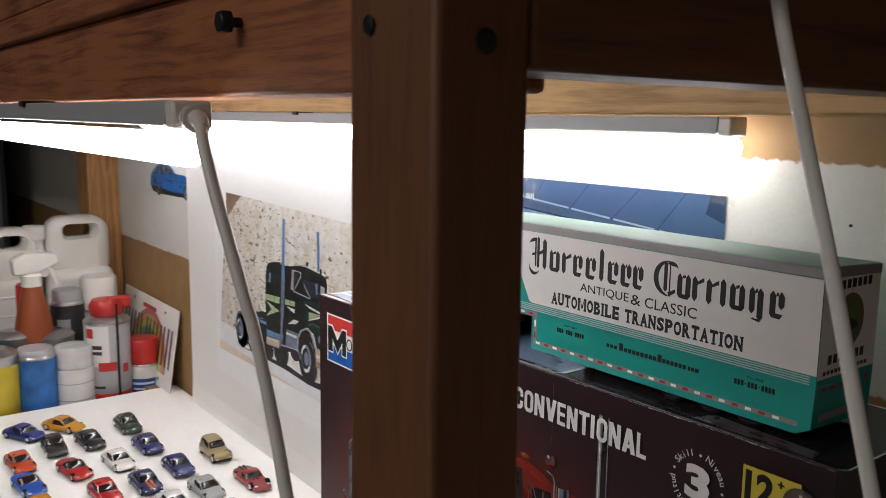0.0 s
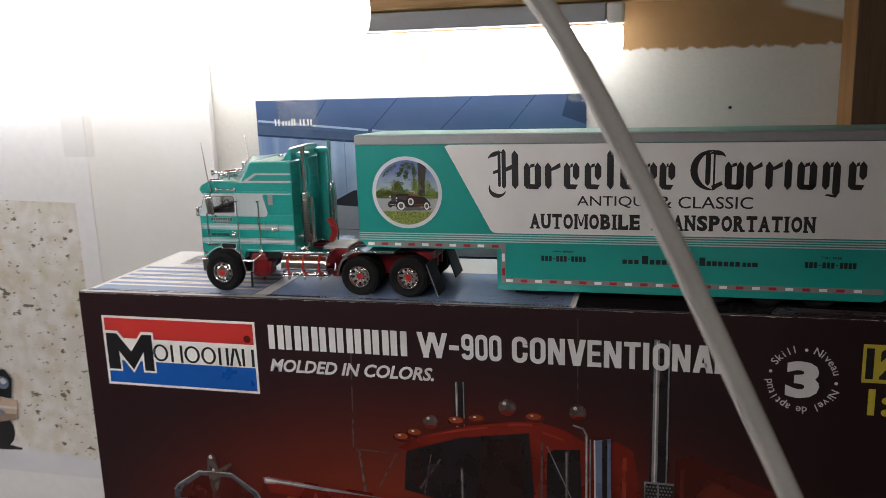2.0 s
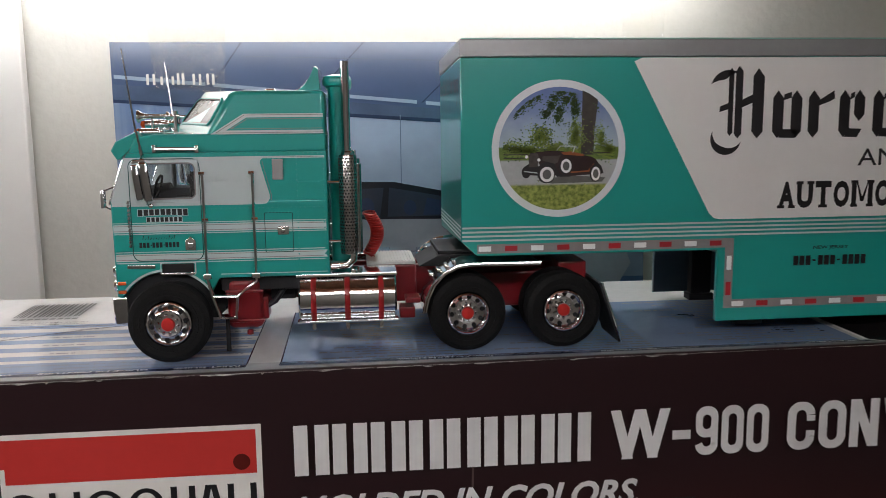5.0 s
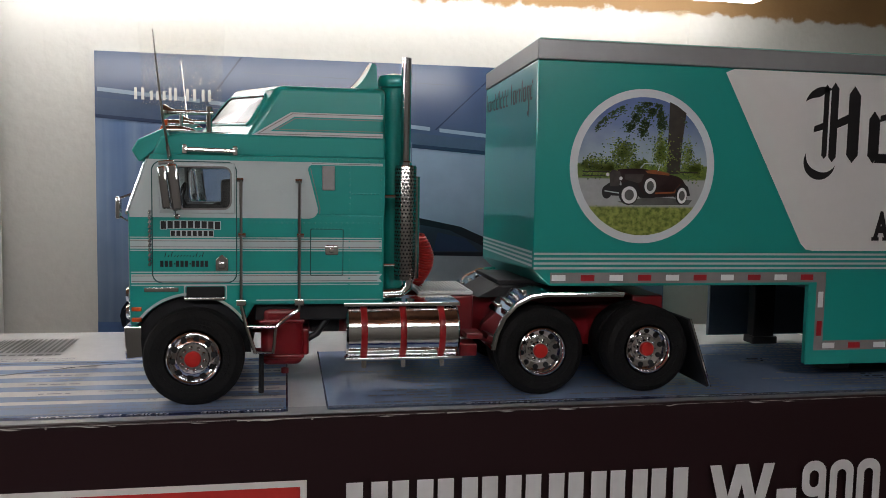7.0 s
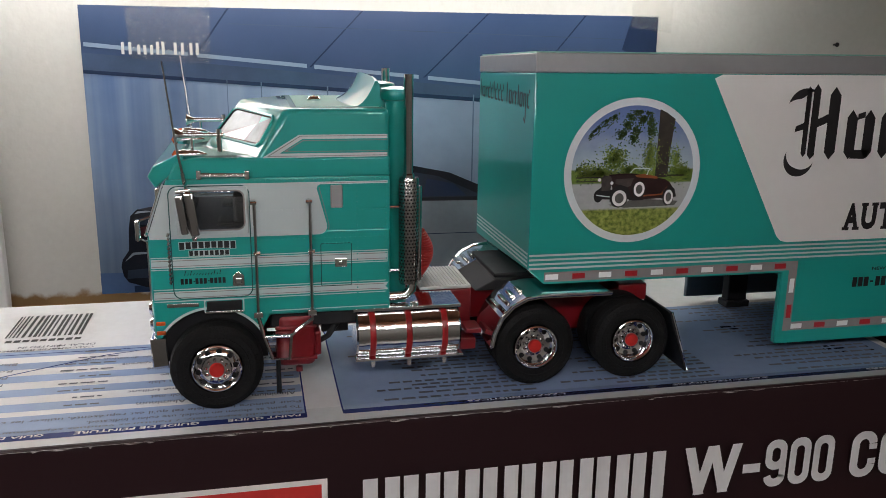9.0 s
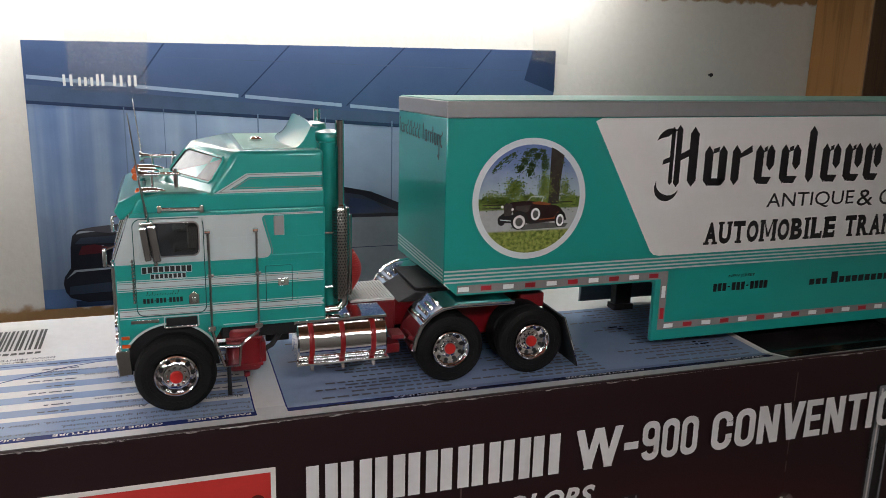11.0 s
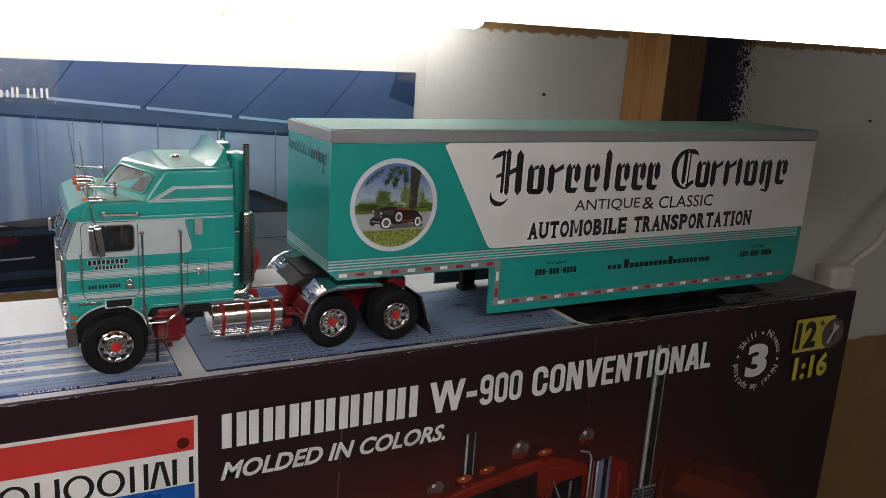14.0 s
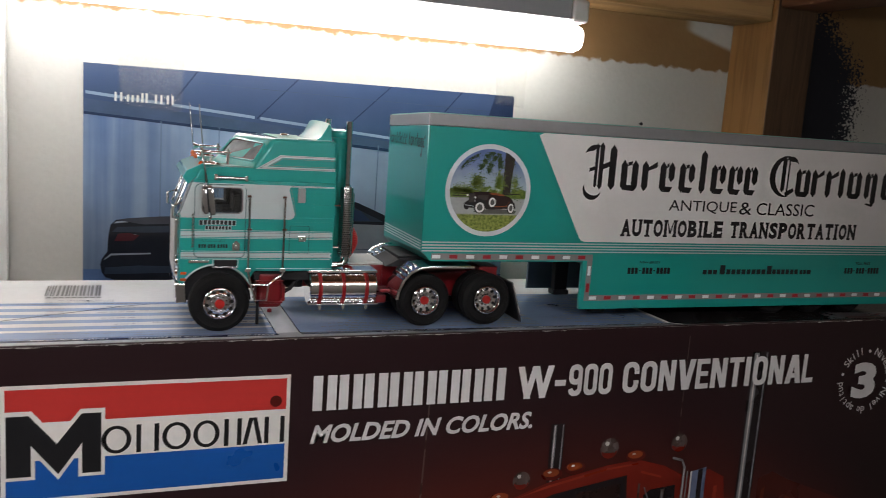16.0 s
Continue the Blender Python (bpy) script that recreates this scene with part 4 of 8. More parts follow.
saloon_poster()
for nx, nz in ((0.366, 1.318), (0.688, 1.303)):
    nail = thing("wall_nail", (nx, 0.1795, nz), "small rusty nail in the white wall", "nail", "nails in the wall")
    part("shaft", lathe([(0.0005, 0), (0.0005, 0.002)], (nx, 0.1798, nz), "-y", 8), steel_dark, nail)
    part("head", lathe([(0.0007, 0.002), (0.0011, 0.0022), (0.0010, 0.0026)], (nx, 0.1798, nz), "-y", 10), steel_dark, nail)

# small cut-out of a blue car pinned left of the sheet
cut = thing("car_cutout", (-0.875, 0.179, 1.22), "blue car picture cut from paper on the wall", "cutout")
bluep = mat("bright_blue_cutout", (0.012, 0.10, 0.33), 0.3, var=0.5, scale=60)
part("body", prism([(-0.967, 1.2535), (-0.963, 1.268), (-0.950, 1.278), (-0.935, 1.2855), (-0.918, 1.2905), (-0.90, 1.2925), (-0.866, 1.291), (-0.850, 1.286), (-0.836, 1.2777), (-0.80, 1.2775), (-0.768, 1.274), (-0.768, 1.240), (-0.82, 1.238), (-0.912, 1.237), (-0.953, 1.239)], 0.1788, 0.1795, 1), bluep, cut)
for name, pts, m in (("window", [(-0.945, 1.2725), (-0.930, 1.2835), (-0.912, 1.2885), (-0.912, 1.2730)], art_slat), ("window", [(-0.907, 1.2730), (-0.907, 1.2890), (-0.880, 1.2895), (-0.858, 1.2830), (-0.846, 1.2760)], art_slat), ("shade", [(-0.966, 1.2510), (-0.953, 1.239), (-0.912, 1.237), (-0.82, 1.238), (-0.768, 1.240), (-0.768, 1.246), (-0.85, 1.244)], print_black), ("crease", [(-0.962, 1.2640), (-0.85, 1.2650), (-0.768, 1.2660), (-0.768, 1.2645), (-0.85, 1.2635), (-0.962, 1.2622)], art_slat)):
    part(name, laid(sheets([pts]), X, Z, (0, 0.1786, 0)), m, cut)
for wx, wz in ((-0.922, 1.2455), (-0.786, 1.2475)):
    w = part("wheel", laid(sheets([ring_pts(wx, wz, 0.0125, 24)]), X, Z, (0, 0.1784, 0)), print_black, cut)
    part("wheel_rim", laid(sheets([ring_pts(wx, wz, 0.0082, 24)]), X, Z, (0, 0.1782, 0)), art_chrome, w)

# rainbow number plate leaning behind the cans
plate = thing("number_plate", (-0.975, 0.15, BENCH), "white number plate with a rainbow leaning on the wall", "number plate")
pm = Matrix.Translation((-1.128, 0.150, 0.884)) @ Matrix.Rotation(radians(-9), 4, "X") @ Matrix.Rotation(radians(0), 4, "Y")


def on_plate(name, bm, m, lift):
    b = laid(bm, X, Z, (0, -lift, 0))
    b.transform(pm)
    return part(name, b, m, plate)


b = slab((0, 0, 0), (0.305, 0.0012, 0.152), 0.0004)
b.transform(pm)
part("sheet", b, print_white, plate)
for k, (c, r) in enumerate((((0.48, 0.16, 0.20), 0.104), ((0.55, 0.33, 0.10), 0.093), ((0.58, 0.52, 0.16), 0.082), ((0.22, 0.42, 0.22), 0.071), ((0.22, 0.36, 0.50), 0.060), ((0.36, 0.22, 0.40), 0.049))):
    on_plate("rainbow_band", sheets([ring_pts(0.165, 0.026, r, 30, 0, 180, r) + ring_pts(0.165, 0.026, r - 0.011, 30, 180, 0, r - 0.011)]), mat("rainbow_ink", c, 0.4), 0.0003)
for k in range(7):
    a = 0.020 + 0.0385 * k + (0.012 if k > 2 else 0)
    on_plate("lettering_bar", sheets([rect(a, 0.040, a + 0.008, 0.112), rect(a + 0.018, 0.040, a + 0.026, 0.112)]), print_black, 0.0007)
on_plate("small_lettering_bar", sheets([rect(0.117, 0.128, 0.192, 0.136)]), print_red, 0.0005)
for a, c in ((0.065, 0.137), (0.24, 0.137), (0.065, 0.014), (0.24, 0.014)):
    on_plate("bolt_hole", sheets([ring_pts(a, c, 0.0035, 14)]), print_black, 0.0006)
part("foot", slab((-1.10, 0.130, BENCH + 0.0003), (-0.85, 0.17, 0.884), 0.001), bench_wood, plate, "wooden strip under the plate")


# ---- the big kit box under the model ----
def kit_print():
    """Dark maroon card with a red glow low behind the pictured lorry."""
    g = Graph("dark_maroon_box_print", 0.22)
    dx = g.op("DIVIDE", g.op("SUBTRACT", g.x, 0.22), 0.235)
    dz = g.op("DIVIDE", g.op("SUBTRACT", g.z, 1.06), 0.135)
    r = g.op("SQRT", g.op("ADD", g.op("MULTIPLY", dx, dx), g.op("MULTIPLY", dz, dz)))
    glow = g.op("SUBTRACT", 1, g.step(r, 0.15, 1.08))
    col = g.mix(glow, (0.0220, 0.0088, 0.0108), (0.24, 0.030, 0.011))
    col = g.mix(g.step(g.x, 0.33, 0.46), col, g.scaled(col, 0.85))
    col = g.scaled(col, g.op("MULTIPLY_ADD", g.noise(35, 4), 0.3, 0.85))
    g.b.inputs["Specular IOR Level"].default_value = 0.42
    return g.done(col, g.noise(90, 3), 0.04, g.op("MULTIPLY_ADD", g.noise(20, 3), 0.12, 0.3))


def glyph(ch, size, bold=0.02):
    cu = bpy.data.curves.new("glyph", "FONT")
    cu.body, cu.align_x, cu.offset, cu.resolution_u = ch, "CENTER", bold, 3
    ob = new("glyph", cu)
    me = bpy.data.meshes.new_from_object(ob.evaluated_get(bpy.context.evaluated_depsgraph_get()))
    bm = bmesh.new()
    bm.from_mesh(me)
    bpy.data.objects.remove(ob)
    bpy.data.meshes.remove(me)
    bpy.data.curves.remove(cu)
    bm.transform(Matrix.Scale(size, 4))
    return bm


def block_letter(ch, w, h):
    """Condensed bold capitals and figures as two layers of plain strokes."""
    t, b = 0.31 * w, 0.17 * h

    def ring(z0, z1, keep=lambda x, z: True):
        o, i = rounded(0, z0, w, z1, 0.46 * w), rounded(t, z0 + b, w - t, z1 - b, 0.2 * w)
        quads = [[o[k - 1], o[k], i[k], i[k - 1]] for k in range(len(o))]
        return [q for q in quads if keep(sum(p[0] for p in q) / 4, sum(p[1] for p in q) / 4)]

    def slant(x0, x1, d):
        return [(x0, 0), (x0 + d, 0), (x1 + d, h), (x1, h)]
    if ch in "O0":
        return [ring(0, h), []]
    if ch == "C":
        ends = [rect(w - t, 0.60 * h, w, 0.72 * h), rect(w - t, 0.28 * h, w, 0.40 * h)]
        return [ring(0, h, lambda x, z: not (x > w - 0.8 * t and 0.3 * h < z < 0.7 * h)), ends]
    if ch == "9":
        return [ring(0.36 * h, h), [rect(w - t, 0.2 * h, w, 0.6 * h)] + ring(0, 0.6 * h, lambda x, z: z < 0.22 * h)]
    if ch == "N":
        return [[rect(0, 0, t, h), rect(w - t, 0, w, h)], [slant(w - 1.15 * t, 0.1 * t, 1.05 * t)]]
    if ch in "VA":
        d = 1.05 * t
        if ch == "V":
            return [[slant(0.5 * w - 0.6 * d, 0, d)], [slant(0.5 * w - 0.4 * d, w - d, d)]]
        return [[slant(0, 0.5 * w - 0.6 * d, d)], [slant(w - d, 0.5 * w - 0.4 * d, d), rect(0.3 * w, 0.2 * h, 0.7 * w, 0.36 * h)]]
    if ch == "W":
        d = 0.17 * w
        return [[slant(0.22 * w, 0, d), slant(0.64 * w, 0.42 * w, d)], [slant(0.19 * w, 0.40 * w, d), slant(0.62 * w, w - d, d)]]
    if ch == "E":
        return [[rect(0, 0, 1.1 * t, h), rect(1.1 * t, 0, w, b), rect(1.1 * t, 0.42 * h, 0.92 * w, 0.58 * h), rect(1.1 * t, h - b, w, h)], []]
    if ch == "T":
        return [[rect(0, h - b, w, h), rect(0.5 * w - 0.55 * t, 0, 0.5 * w + 0.55 * t, h - b)], []]
    if ch == "L":
        return [[rect(0, 0, 1.1 * t, h), rect(1.1 * t, 0, w, b)], []]
    return [[rect(0, 0, w, h)], []]


RIM = 0.012


def rise(x, y):
    """How far the folded front edge of the lid stands above its sagging middle."""
    return (0.0009 + 0.0046 * x) * max(0.0, min(1.0, (RIM - y) / (RIM - 0.001)))


def shell_cuts(bm):
    """Cuts a sheet across every two centimetres, so that it can follow the bent rim."""
    for k in range(1, 23):
        if min(q.co.x for q in bm.verts) < 0.02 * k < max(q.co.x for q in bm.verts):
            bmesh.ops.bisect_plane(bm, geom=bm.verts[:] + bm.edges[:] + bm.faces[:], plane_co=(0.02 * k, 0, 0), plane_no=(1, 0, 0))


def kit_box():
    k = thing("kit_box", (0.23, 0.055, TABLE), "large dark maroon model kit box with printed lorry", "box")
    shell = prism([(0.0, TABLE + 0.0005), (0.0, TOP + 0.0010), (0.0010, TOP + 0.0010), (RIM, TOP), (0.110, TOP), (0.110, TABLE + 0.0005)], 0.001, 0.4595, 0, 0.0004, 2)
    shell_cuts(shell)
    for q in shell.verts:
        if q.co.z > TOP - 0.002:
            q.co.z += rise(q.co.x, q.co.y) - (0.0010 * max(0.0, min(1.0, (RIM - q.co.y) / (RIM - 0.001))))
    part("carton", shell, kit_print(), k)
    n = [0]

    def face(name, bm, m, lift=None, label=""):
        n[0] += 1
        return drawing(name, bm, m, k, -0.00012 - 0.00006 * (lift if lift is not None else n[0]), label)

    def faces(name, polys, m, lift):
        for q in polys:
            face(name, sheets([q]), m, lift)
    # pictured lorry
    faces("pictured_exhaust", [rect(0.2212, 1.150, 0.2278, 1.1905), rect(0.3215, 1.06, 0.3308, 1.2185)], art_glass, 1)
    faces("pictured_exhaust_light", [rect(0.2225, 1.150, 0.2238, 1.190), rect(0.2266, 1.150, 0.2272, 1.190), rect(0.3226, 1.06, 0.3254, 1.218), rect(0.3294, 1.06, 0.3302, 1.218)], art_chrome, 2)
    faces("pictured_exhaust_shine", [rect(0.3237, 1.08, 0.3244, 1.217), rect(0.2228, 1.15, 0.2232, 1.1895)], art_pale, 3)
    faces("pictured_aerial", [[(0.1657, 1.205), (0.1662, 1.205), (0.1646, 1.146), (0.1637, 1.146)], rect(0.2857, 1.180, 0.2861, 1.227), [(0.1637, 1.1470), (0.189, 1.1462), (0.189, 1.1468), (0.1637, 1.1477)], [(0.1668, 1.147), (0.1680, 1.147), (0.1706, 1.122), (0.1690, 1.122)], [(0.1885, 1.1465), (0.1893, 1.1465), (0.1785, 1.126), (0.1777, 1.126)]], art_ball, 2)
    faces("pictured_body", [[(0.106, 1.116), (0.110, 1.1262), (0.150, 1.1232), (0.190, 1.1208), (0.262, 1.128), (0.262, 1.0), (0.10, 0.98)]], art_dark_red, 3)
    faces("pictured_roof", [[(0.190, 1.1505), (0.200, 1.1570), (0.222, 1.1645), (0.250, 1.1698), (0.266, 1.1712), (0.280, 1.1672), (0.292, 1.1610), (0.305, 1.1635), (0.3135, 1.1590), (0.3168, 1.140), (0.3168, 1.0), (0.262, 1.0), (0.262, 1.14), (0.194, 1.149)]], art_red, 4)
    art_warm = mat("warm_red_artwork_light", (0.24, 0.030, 0.014), 0.28, var=0.5, scale=60)
    faces("pictured_roof_light", [[(0.205, 1.1580), (0.222, 1.1632), (0.250, 1.1685), (0.266, 1.1697), (0.266, 1.1690), (0.250, 1.1675), (0.222, 1.1620)], [(0.268, 1.166), (0.279, 1.1625), (0.279, 1.1615), (0.268, 1.1648)], [(0.3075, 1.10), (0.3085, 1.155), (0.3105, 1.155), (0.3100, 1.10)]], art_warm, 5)
    art_deep = mat("deep_maroon_artwork", (0.115, 0.019, 0.009), 0.28, var=0.6, scale=25)
    art_dim = mat("dim_maroon_artwork", (0.066, 0.0095, 0.007), 0.28, var=0.6, scale=25)
    faces("pictured_sleeper", [[(0.334, 1.0), (0.334, 1.156), (0.342, 1.159), (0.352, 1.154), (0.405, 1.134), (0.432, 1.10), (0.432, 1.0)]], art_dim, 3)
    faces("pictured_sleeper_stripe", [[(0.345, 1.138), (0.352, 1.146), (0.400, 1.124), (0.425, 1.090), (0.42, 1.085), (0.396, 1.115), (0.353, 1.134)], [(0.3365, 1.10), (0.3365, 1.150), (0.3385, 1.152), (0.3390, 1.10)]], art_deep, 4)
    faces("pictured_sleeper_line", [[(0.353, 1.130), (0.392, 1.1115), (0.412, 1.085), (0.410, 1.0845), (0.390, 1.110), (0.353, 1.128)]], art_dark_red, 5)
    faces("pictured_windscreen", [[(0.1925, 1.126), (0.1945, 1.1485), (0.1990, 1.1505), (0.225, 1.1590), (0.2610, 1.1645), (0.2635, 1.131), (0.262, 1.1165), (0.225, 1.1195)], [(0.2695, 1.118), (0.2705, 1.1540), (0.274, 1.1565), (0.2870, 1.1575), (0.2885, 1.120)]], art_glass, 6)
    brown = mat("brown_artwork_haze", (0.020, 0.009, 0.008), 0.28, var=0.5, scale=80)
    faces("pictured_reflection", [[(0.232, 1.124), (0.236, 1.158), (0.258, 1.161), (0.259, 1.122)], [(0.197, 1.130), (0.199, 1.146), (0.203, 1.148), (0.203, 1.129)]], brown, 7)
    faces("pictured_pillar", [[(0.2035, 1.125), (0.2080, 1.1480), (0.2086, 1.1480), (0.2043, 1.125)], [(0.2010, 1.128), (0.2130, 1.146), (0.2136, 1.1455), (0.2018, 1.127)], rect(0.2242, 1.123, 0.2258, 1.142), rect(0.2795, 1.119, 0.2812, 1.156), [(0.2665, 1.116), (0.2672, 1.160), (0.2682, 1.160), (0.2678, 1.116)]], art_ball, 8)
    faces("pictured_pillar_light", [rect(0.2247, 1.124, 0.2252, 1.141), rect(0.2799, 1.120, 0.2805, 1.155), [(0.2700, 1.158), (0.2860, 1.122), (0.2866, 1.122), (0.2707, 1.158)]], art_chrome, 9)
    faces("pictured_steering_wheel", [ring_pts(0.2455, 1.1200, 0.0105, 20, 10, 170, 0.0050) + ring_pts(0.2455, 1.1200, 0.0098, 20, 170, 10, 0.0042)], art_ball, 9)
    faces("pictured_bonnet", [[(0.108, 1.1250), (0.112, 1.1265), (0.150, 1.1232), (0.190, 1.1208), (0.224, 1.1165), (0.262, 1.1125), (0.262, 1.104), (0.20, 1.110), (0.150, 1.1145), (0.112, 1.116)]], art_red, 9)
    faces("pictured_bonnet_light", [[(0.1085, 1.1252), (0.1120, 1.1255), (0.150, 1.1220), (0.182, 1.1195), (0.150, 1.1203), (0.118, 1.1220), (0.1090, 1.1215)]], art_chrome, 10)
    faces("pictured_bonnet_glint", [[(0.1095, 1.1246), (0.1180, 1.1240), (0.1400, 1.1220), (0.1180, 1.1228), (0.1100, 1.1228)]], art_pale, 11)
    faces("pictured_orange_stripe", [[(0.1195, 1.1105), (0.123, 1.1150), (0.135, 1.1140), (0.232, 1.1075), (0.262, 1.104), (0.262, 1.096), (0.205, 1.0970), (0.150, 1.0965), (0.1405, 1.0885), (0.130, 1.096)]], art_orange, 10)
    faces("pictured_tan_stripe", [[(0.1435, 1.0880), (0.1490, 1.0935), (0.205, 1.0950), (0.262, 1.0935), (0.262, 1.0895), (0.205, 1.0908), (0.155, 1.0895)]], art_tan, 11)
    faces("pictured_badge", [[(0.1375, 1.1060), (0.1690, 1.1030), (0.1700, 1.0985), (0.1395, 1.1015)]], art_ball, 12)
    faces("pictured_badge_bar", [[(0.1388 + 0.0038 * j, 1.1050 - 0.00036 * j), (0.1412 + 0.0038 * j, 1.1048 - 0.00036 * j), (0.1416 + 0.0038 * j, 1.1022 - 0.00036 * j), (0.1394 + 0.0038 * j, 1.1024 - 0.00036 * j)] for j in range(8)], art_chrome, 13)
    faces("pictured_wing", [ring_pts(0.152, 1.030, 0.045, 24, 15, 175, 0.045) + [(0.10, 0.98), (0.20, 0.98)]], art_red, 12)
    faces("pictured_wing_light", [ring_pts(0.150, 1.034, 0.036, 20, 60, 140, 0.037) + ring_pts(0.150, 1.033, 0.036, 20, 140, 60, 0.0345), [(0.118, 1.056), (0.126, 1.062), (0.128, 1.058), (0.120, 1.051)]], art_chrome, 13)
    faces("pictured_hood_lamp", [ring_pts(0.176, 1.0655, 0.0055, 20, ry=0.0065), ring_pts(0.2155, 1.0700, 0.0060, 20, ry=0.0085)], art_ball, 13)
    faces("pictured_hood_lamp_light", [ring_pts(0.1750, 1.0675, 0.0020, 14), ring_pts(0.2140, 1.0735, 0.0020, 14)], art_orange, 14)
    faces("pictured_grille", [[(0.0500, 0.98), (0.0505, 1.1125), (0.0530, 1.1160), (0.0680, 1.1258), (0.0890, 1.1262), (0.1045, 1.1160), (0.1065, 1.1115), (0.1065, 0.98)]], art_slat, 14)
    faces("pictured_grille_shell", [[(0.0540, 1.1070), (0.0558, 1.1135), (0.0690, 1.1228), (0.0885, 1.1232), (0.1015, 1.1135), (0.1032, 1.1070)]], art_dim, 15)
    faces("pictured_grille_slat", [[(0.0552 + 0.0024 * j, 0.98), (0.0565 + 0.0023 * j, 1.1065), (0.0575 + 0.0023 * j, 1.1065), (0.0563 + 0.0024 * j, 0.98)] for j in range(20)], art_glass, 16)
    faces("pictured_grille_bar", [[(a - 0.0016, 0.98), (a, 1.1075), (a + 0.0011, 1.1075), (a - 0.0003, 0.98)] for a in (0.0545, 0.0665, 0.0765, 0.0865, 0.1020)] + [[(0.0540, 1.1062), (0.1032, 1.1062), (0.1032, 1.1074), (0.0540, 1.1074)]], art_chrome, 17)
    faces("pictured_grille_rim", [[(0.0505, 1.1125), (0.0530, 1.1160), (0.0680, 1.1258), (0.0890, 1.1262), (0.1045, 1.1160), (0.1065, 1.1115), (0.1055, 1.1113), (0.1037, 1.1150), (0.0886, 1.1250), (0.0684, 1.1246), (0.0538, 1.1150), (0.0515, 1.1120)], rect(0.1048, 0.98, 0.1062, 1.1115)], art_chrome, 18)
    faces("pictured_grille_glint", [[(0.0540, 1.1166), (0.0680, 1.1258), (0.0890, 1.1262), (0.0890, 1.1258), (0.0682, 1.1254), (0.0542, 1.1162)]], art_pale, 19)
    faces("pictured_ornament", [[(0.0735, 1.1255), (0.0745, 1.1345), (0.0768, 1.1375), (0.0795, 1.1350), (0.0805, 1.1275), (0.0890, 1.1325), (0.0895, 1.1310), (0.0820, 1.1240), (0.0790, 1.1130), (0.0765, 1.1130)]], art_ball, 18)
    faces("pictured_ornament_light", [ring_pts(0.0765, 1.1350, 0.0012, 12), ring_pts(0.0775, 1.1270, 0.0009, 12)], art_pale, 19)

    art_mid = mat("brown_grey_artwork_chrome", (0.095, 0.072, 0.068), 0.28, var=0.5, scale=160)

    def ball(a, b, r):
        """A chrome lamp as the artist drew it: dark globe, warm underside, pale glints."""
        faces("pictured_lamp", [ring_pts(a, b, r, 24)], art_ball, 18)
        faces("pictured_lamp_glow", [ring_pts(a, b - 0.1 * r, r * 0.9, 16, 200, 340) + ring_pts(a, b - 0.1 * r, r * 0.9, 16, 340, 200, r * 0.35)], art_red, 19)
        faces("pictured_lamp_light", [ring_pts(a - 0.25 * r, b + 0.45 * r, r * 0.55, 16, ry=r * 0.28), ring_pts(a + 0.55 * r, b, r * 0.14, 10, ry=r * 0.5)], art_mid, 20)
        faces("pictured_lamp_glint", [ring_pts(a - 0.3 * r, b + 0.5 * r, r * 0.22, 10)], art_pale, 21)
    for a, b, r in ((0.2088, 1.1670, 0.0040), (0.2500, 1.1780, 0.0046), (0.2860, 1.1780, 0.0043), (0.0440, 1.0660, 0.0042), (0.2990, 1.1170, 0.0048), (0.2850, 1.1150, 0.0040)):
        ball(a, b, r)
    for a, b in ((0.1925, 1.1570), (0.2000, 1.1600), (0.2230, 1.1685), (0.2340, 1.1705), (0.2640, 1.1735)):
        faces("pictured_marker", [ring_pts(a, b, 0.0050, 18, ry=0.0028)], art_dark_red, 17)
        faces("pictured_marker_light", [ring_pts(a - 0.0004, b + 0.0006, 0.0038, 14, ry=0.0018)], art_orange, 18)
        faces("pictured_marker_glint", [ring_pts(a - 0.0012, b + 0.0010, 0.0009, 10, ry=0.0005)], art_pale, 19)
    faces("pictured_mirror", [[(0.2950, 1.1310), (0.2945, 1.1635), (0.3025, 1.1650), (0.3030, 1.1320)]], art_blue, 18)
    faces("pictured_mirror_shade", [[(0.2985, 1.1318), (0.2982, 1.1640), (0.3008, 1.1645), (0.3010, 1.1318)]], art_glass, 19)
    faces("pictured_mirror_light", [[(0.2945, 1.1310), (0.2940, 1.1635), (0.2948, 1.1638), (0.2953, 1.1310)]], art_pale, 20)
    faces("pictured_mirror_arm", [rect(0.2898, 1.105, 0.2910, 1.1660), [(0.2898, 1.1660), (0.2885, 1.1690), (0.2835, 1.1705), (0.2835, 1.1715), (0.2890, 1.1700), (0.2910, 1.1660)], rect(0.2920, 1.108, 0.2926, 1.1640), [(0.235, 1.1190), (0.262, 1.1165), (0.288, 1.1145), (0.288, 1.1158), (0.262, 1.1178), (0.235, 1.1200)]], art_chrome, 19)
    faces("pictured_mirror_glint", [rect(0.2902, 1.108, 0.2905, 1.165), [(0.238, 1.1194), (0.270, 1.1168), (0.270, 1.1171), (0.238, 1.1198)]], art_pale, 20)
    faces("pictured_muffler", [rect(0.3190, 1.0, 0.3335, 1.1430)], art_glass, 4)
    faces("pictured_muffler_edge", [rect(0.3192, 1.0, 0.3198, 1.1425), rect(0.3255, 1.0, 0.3264, 1.1425), rect(0.3190, 1.1420, 0.3335, 1.1432)], art_chrome, 5)
    tagged(face("pictured_muffler_hole", sheets([ring_pts(0.3205 + 0.0016 * (j % 8) + (0.0008 if j // 8 % 2 else 0), 1.1405 - 0.0019 * (j // 8), 0.00055, 6) for j in range(8 * 70)]), art_chrome, 6), kind="stuff")
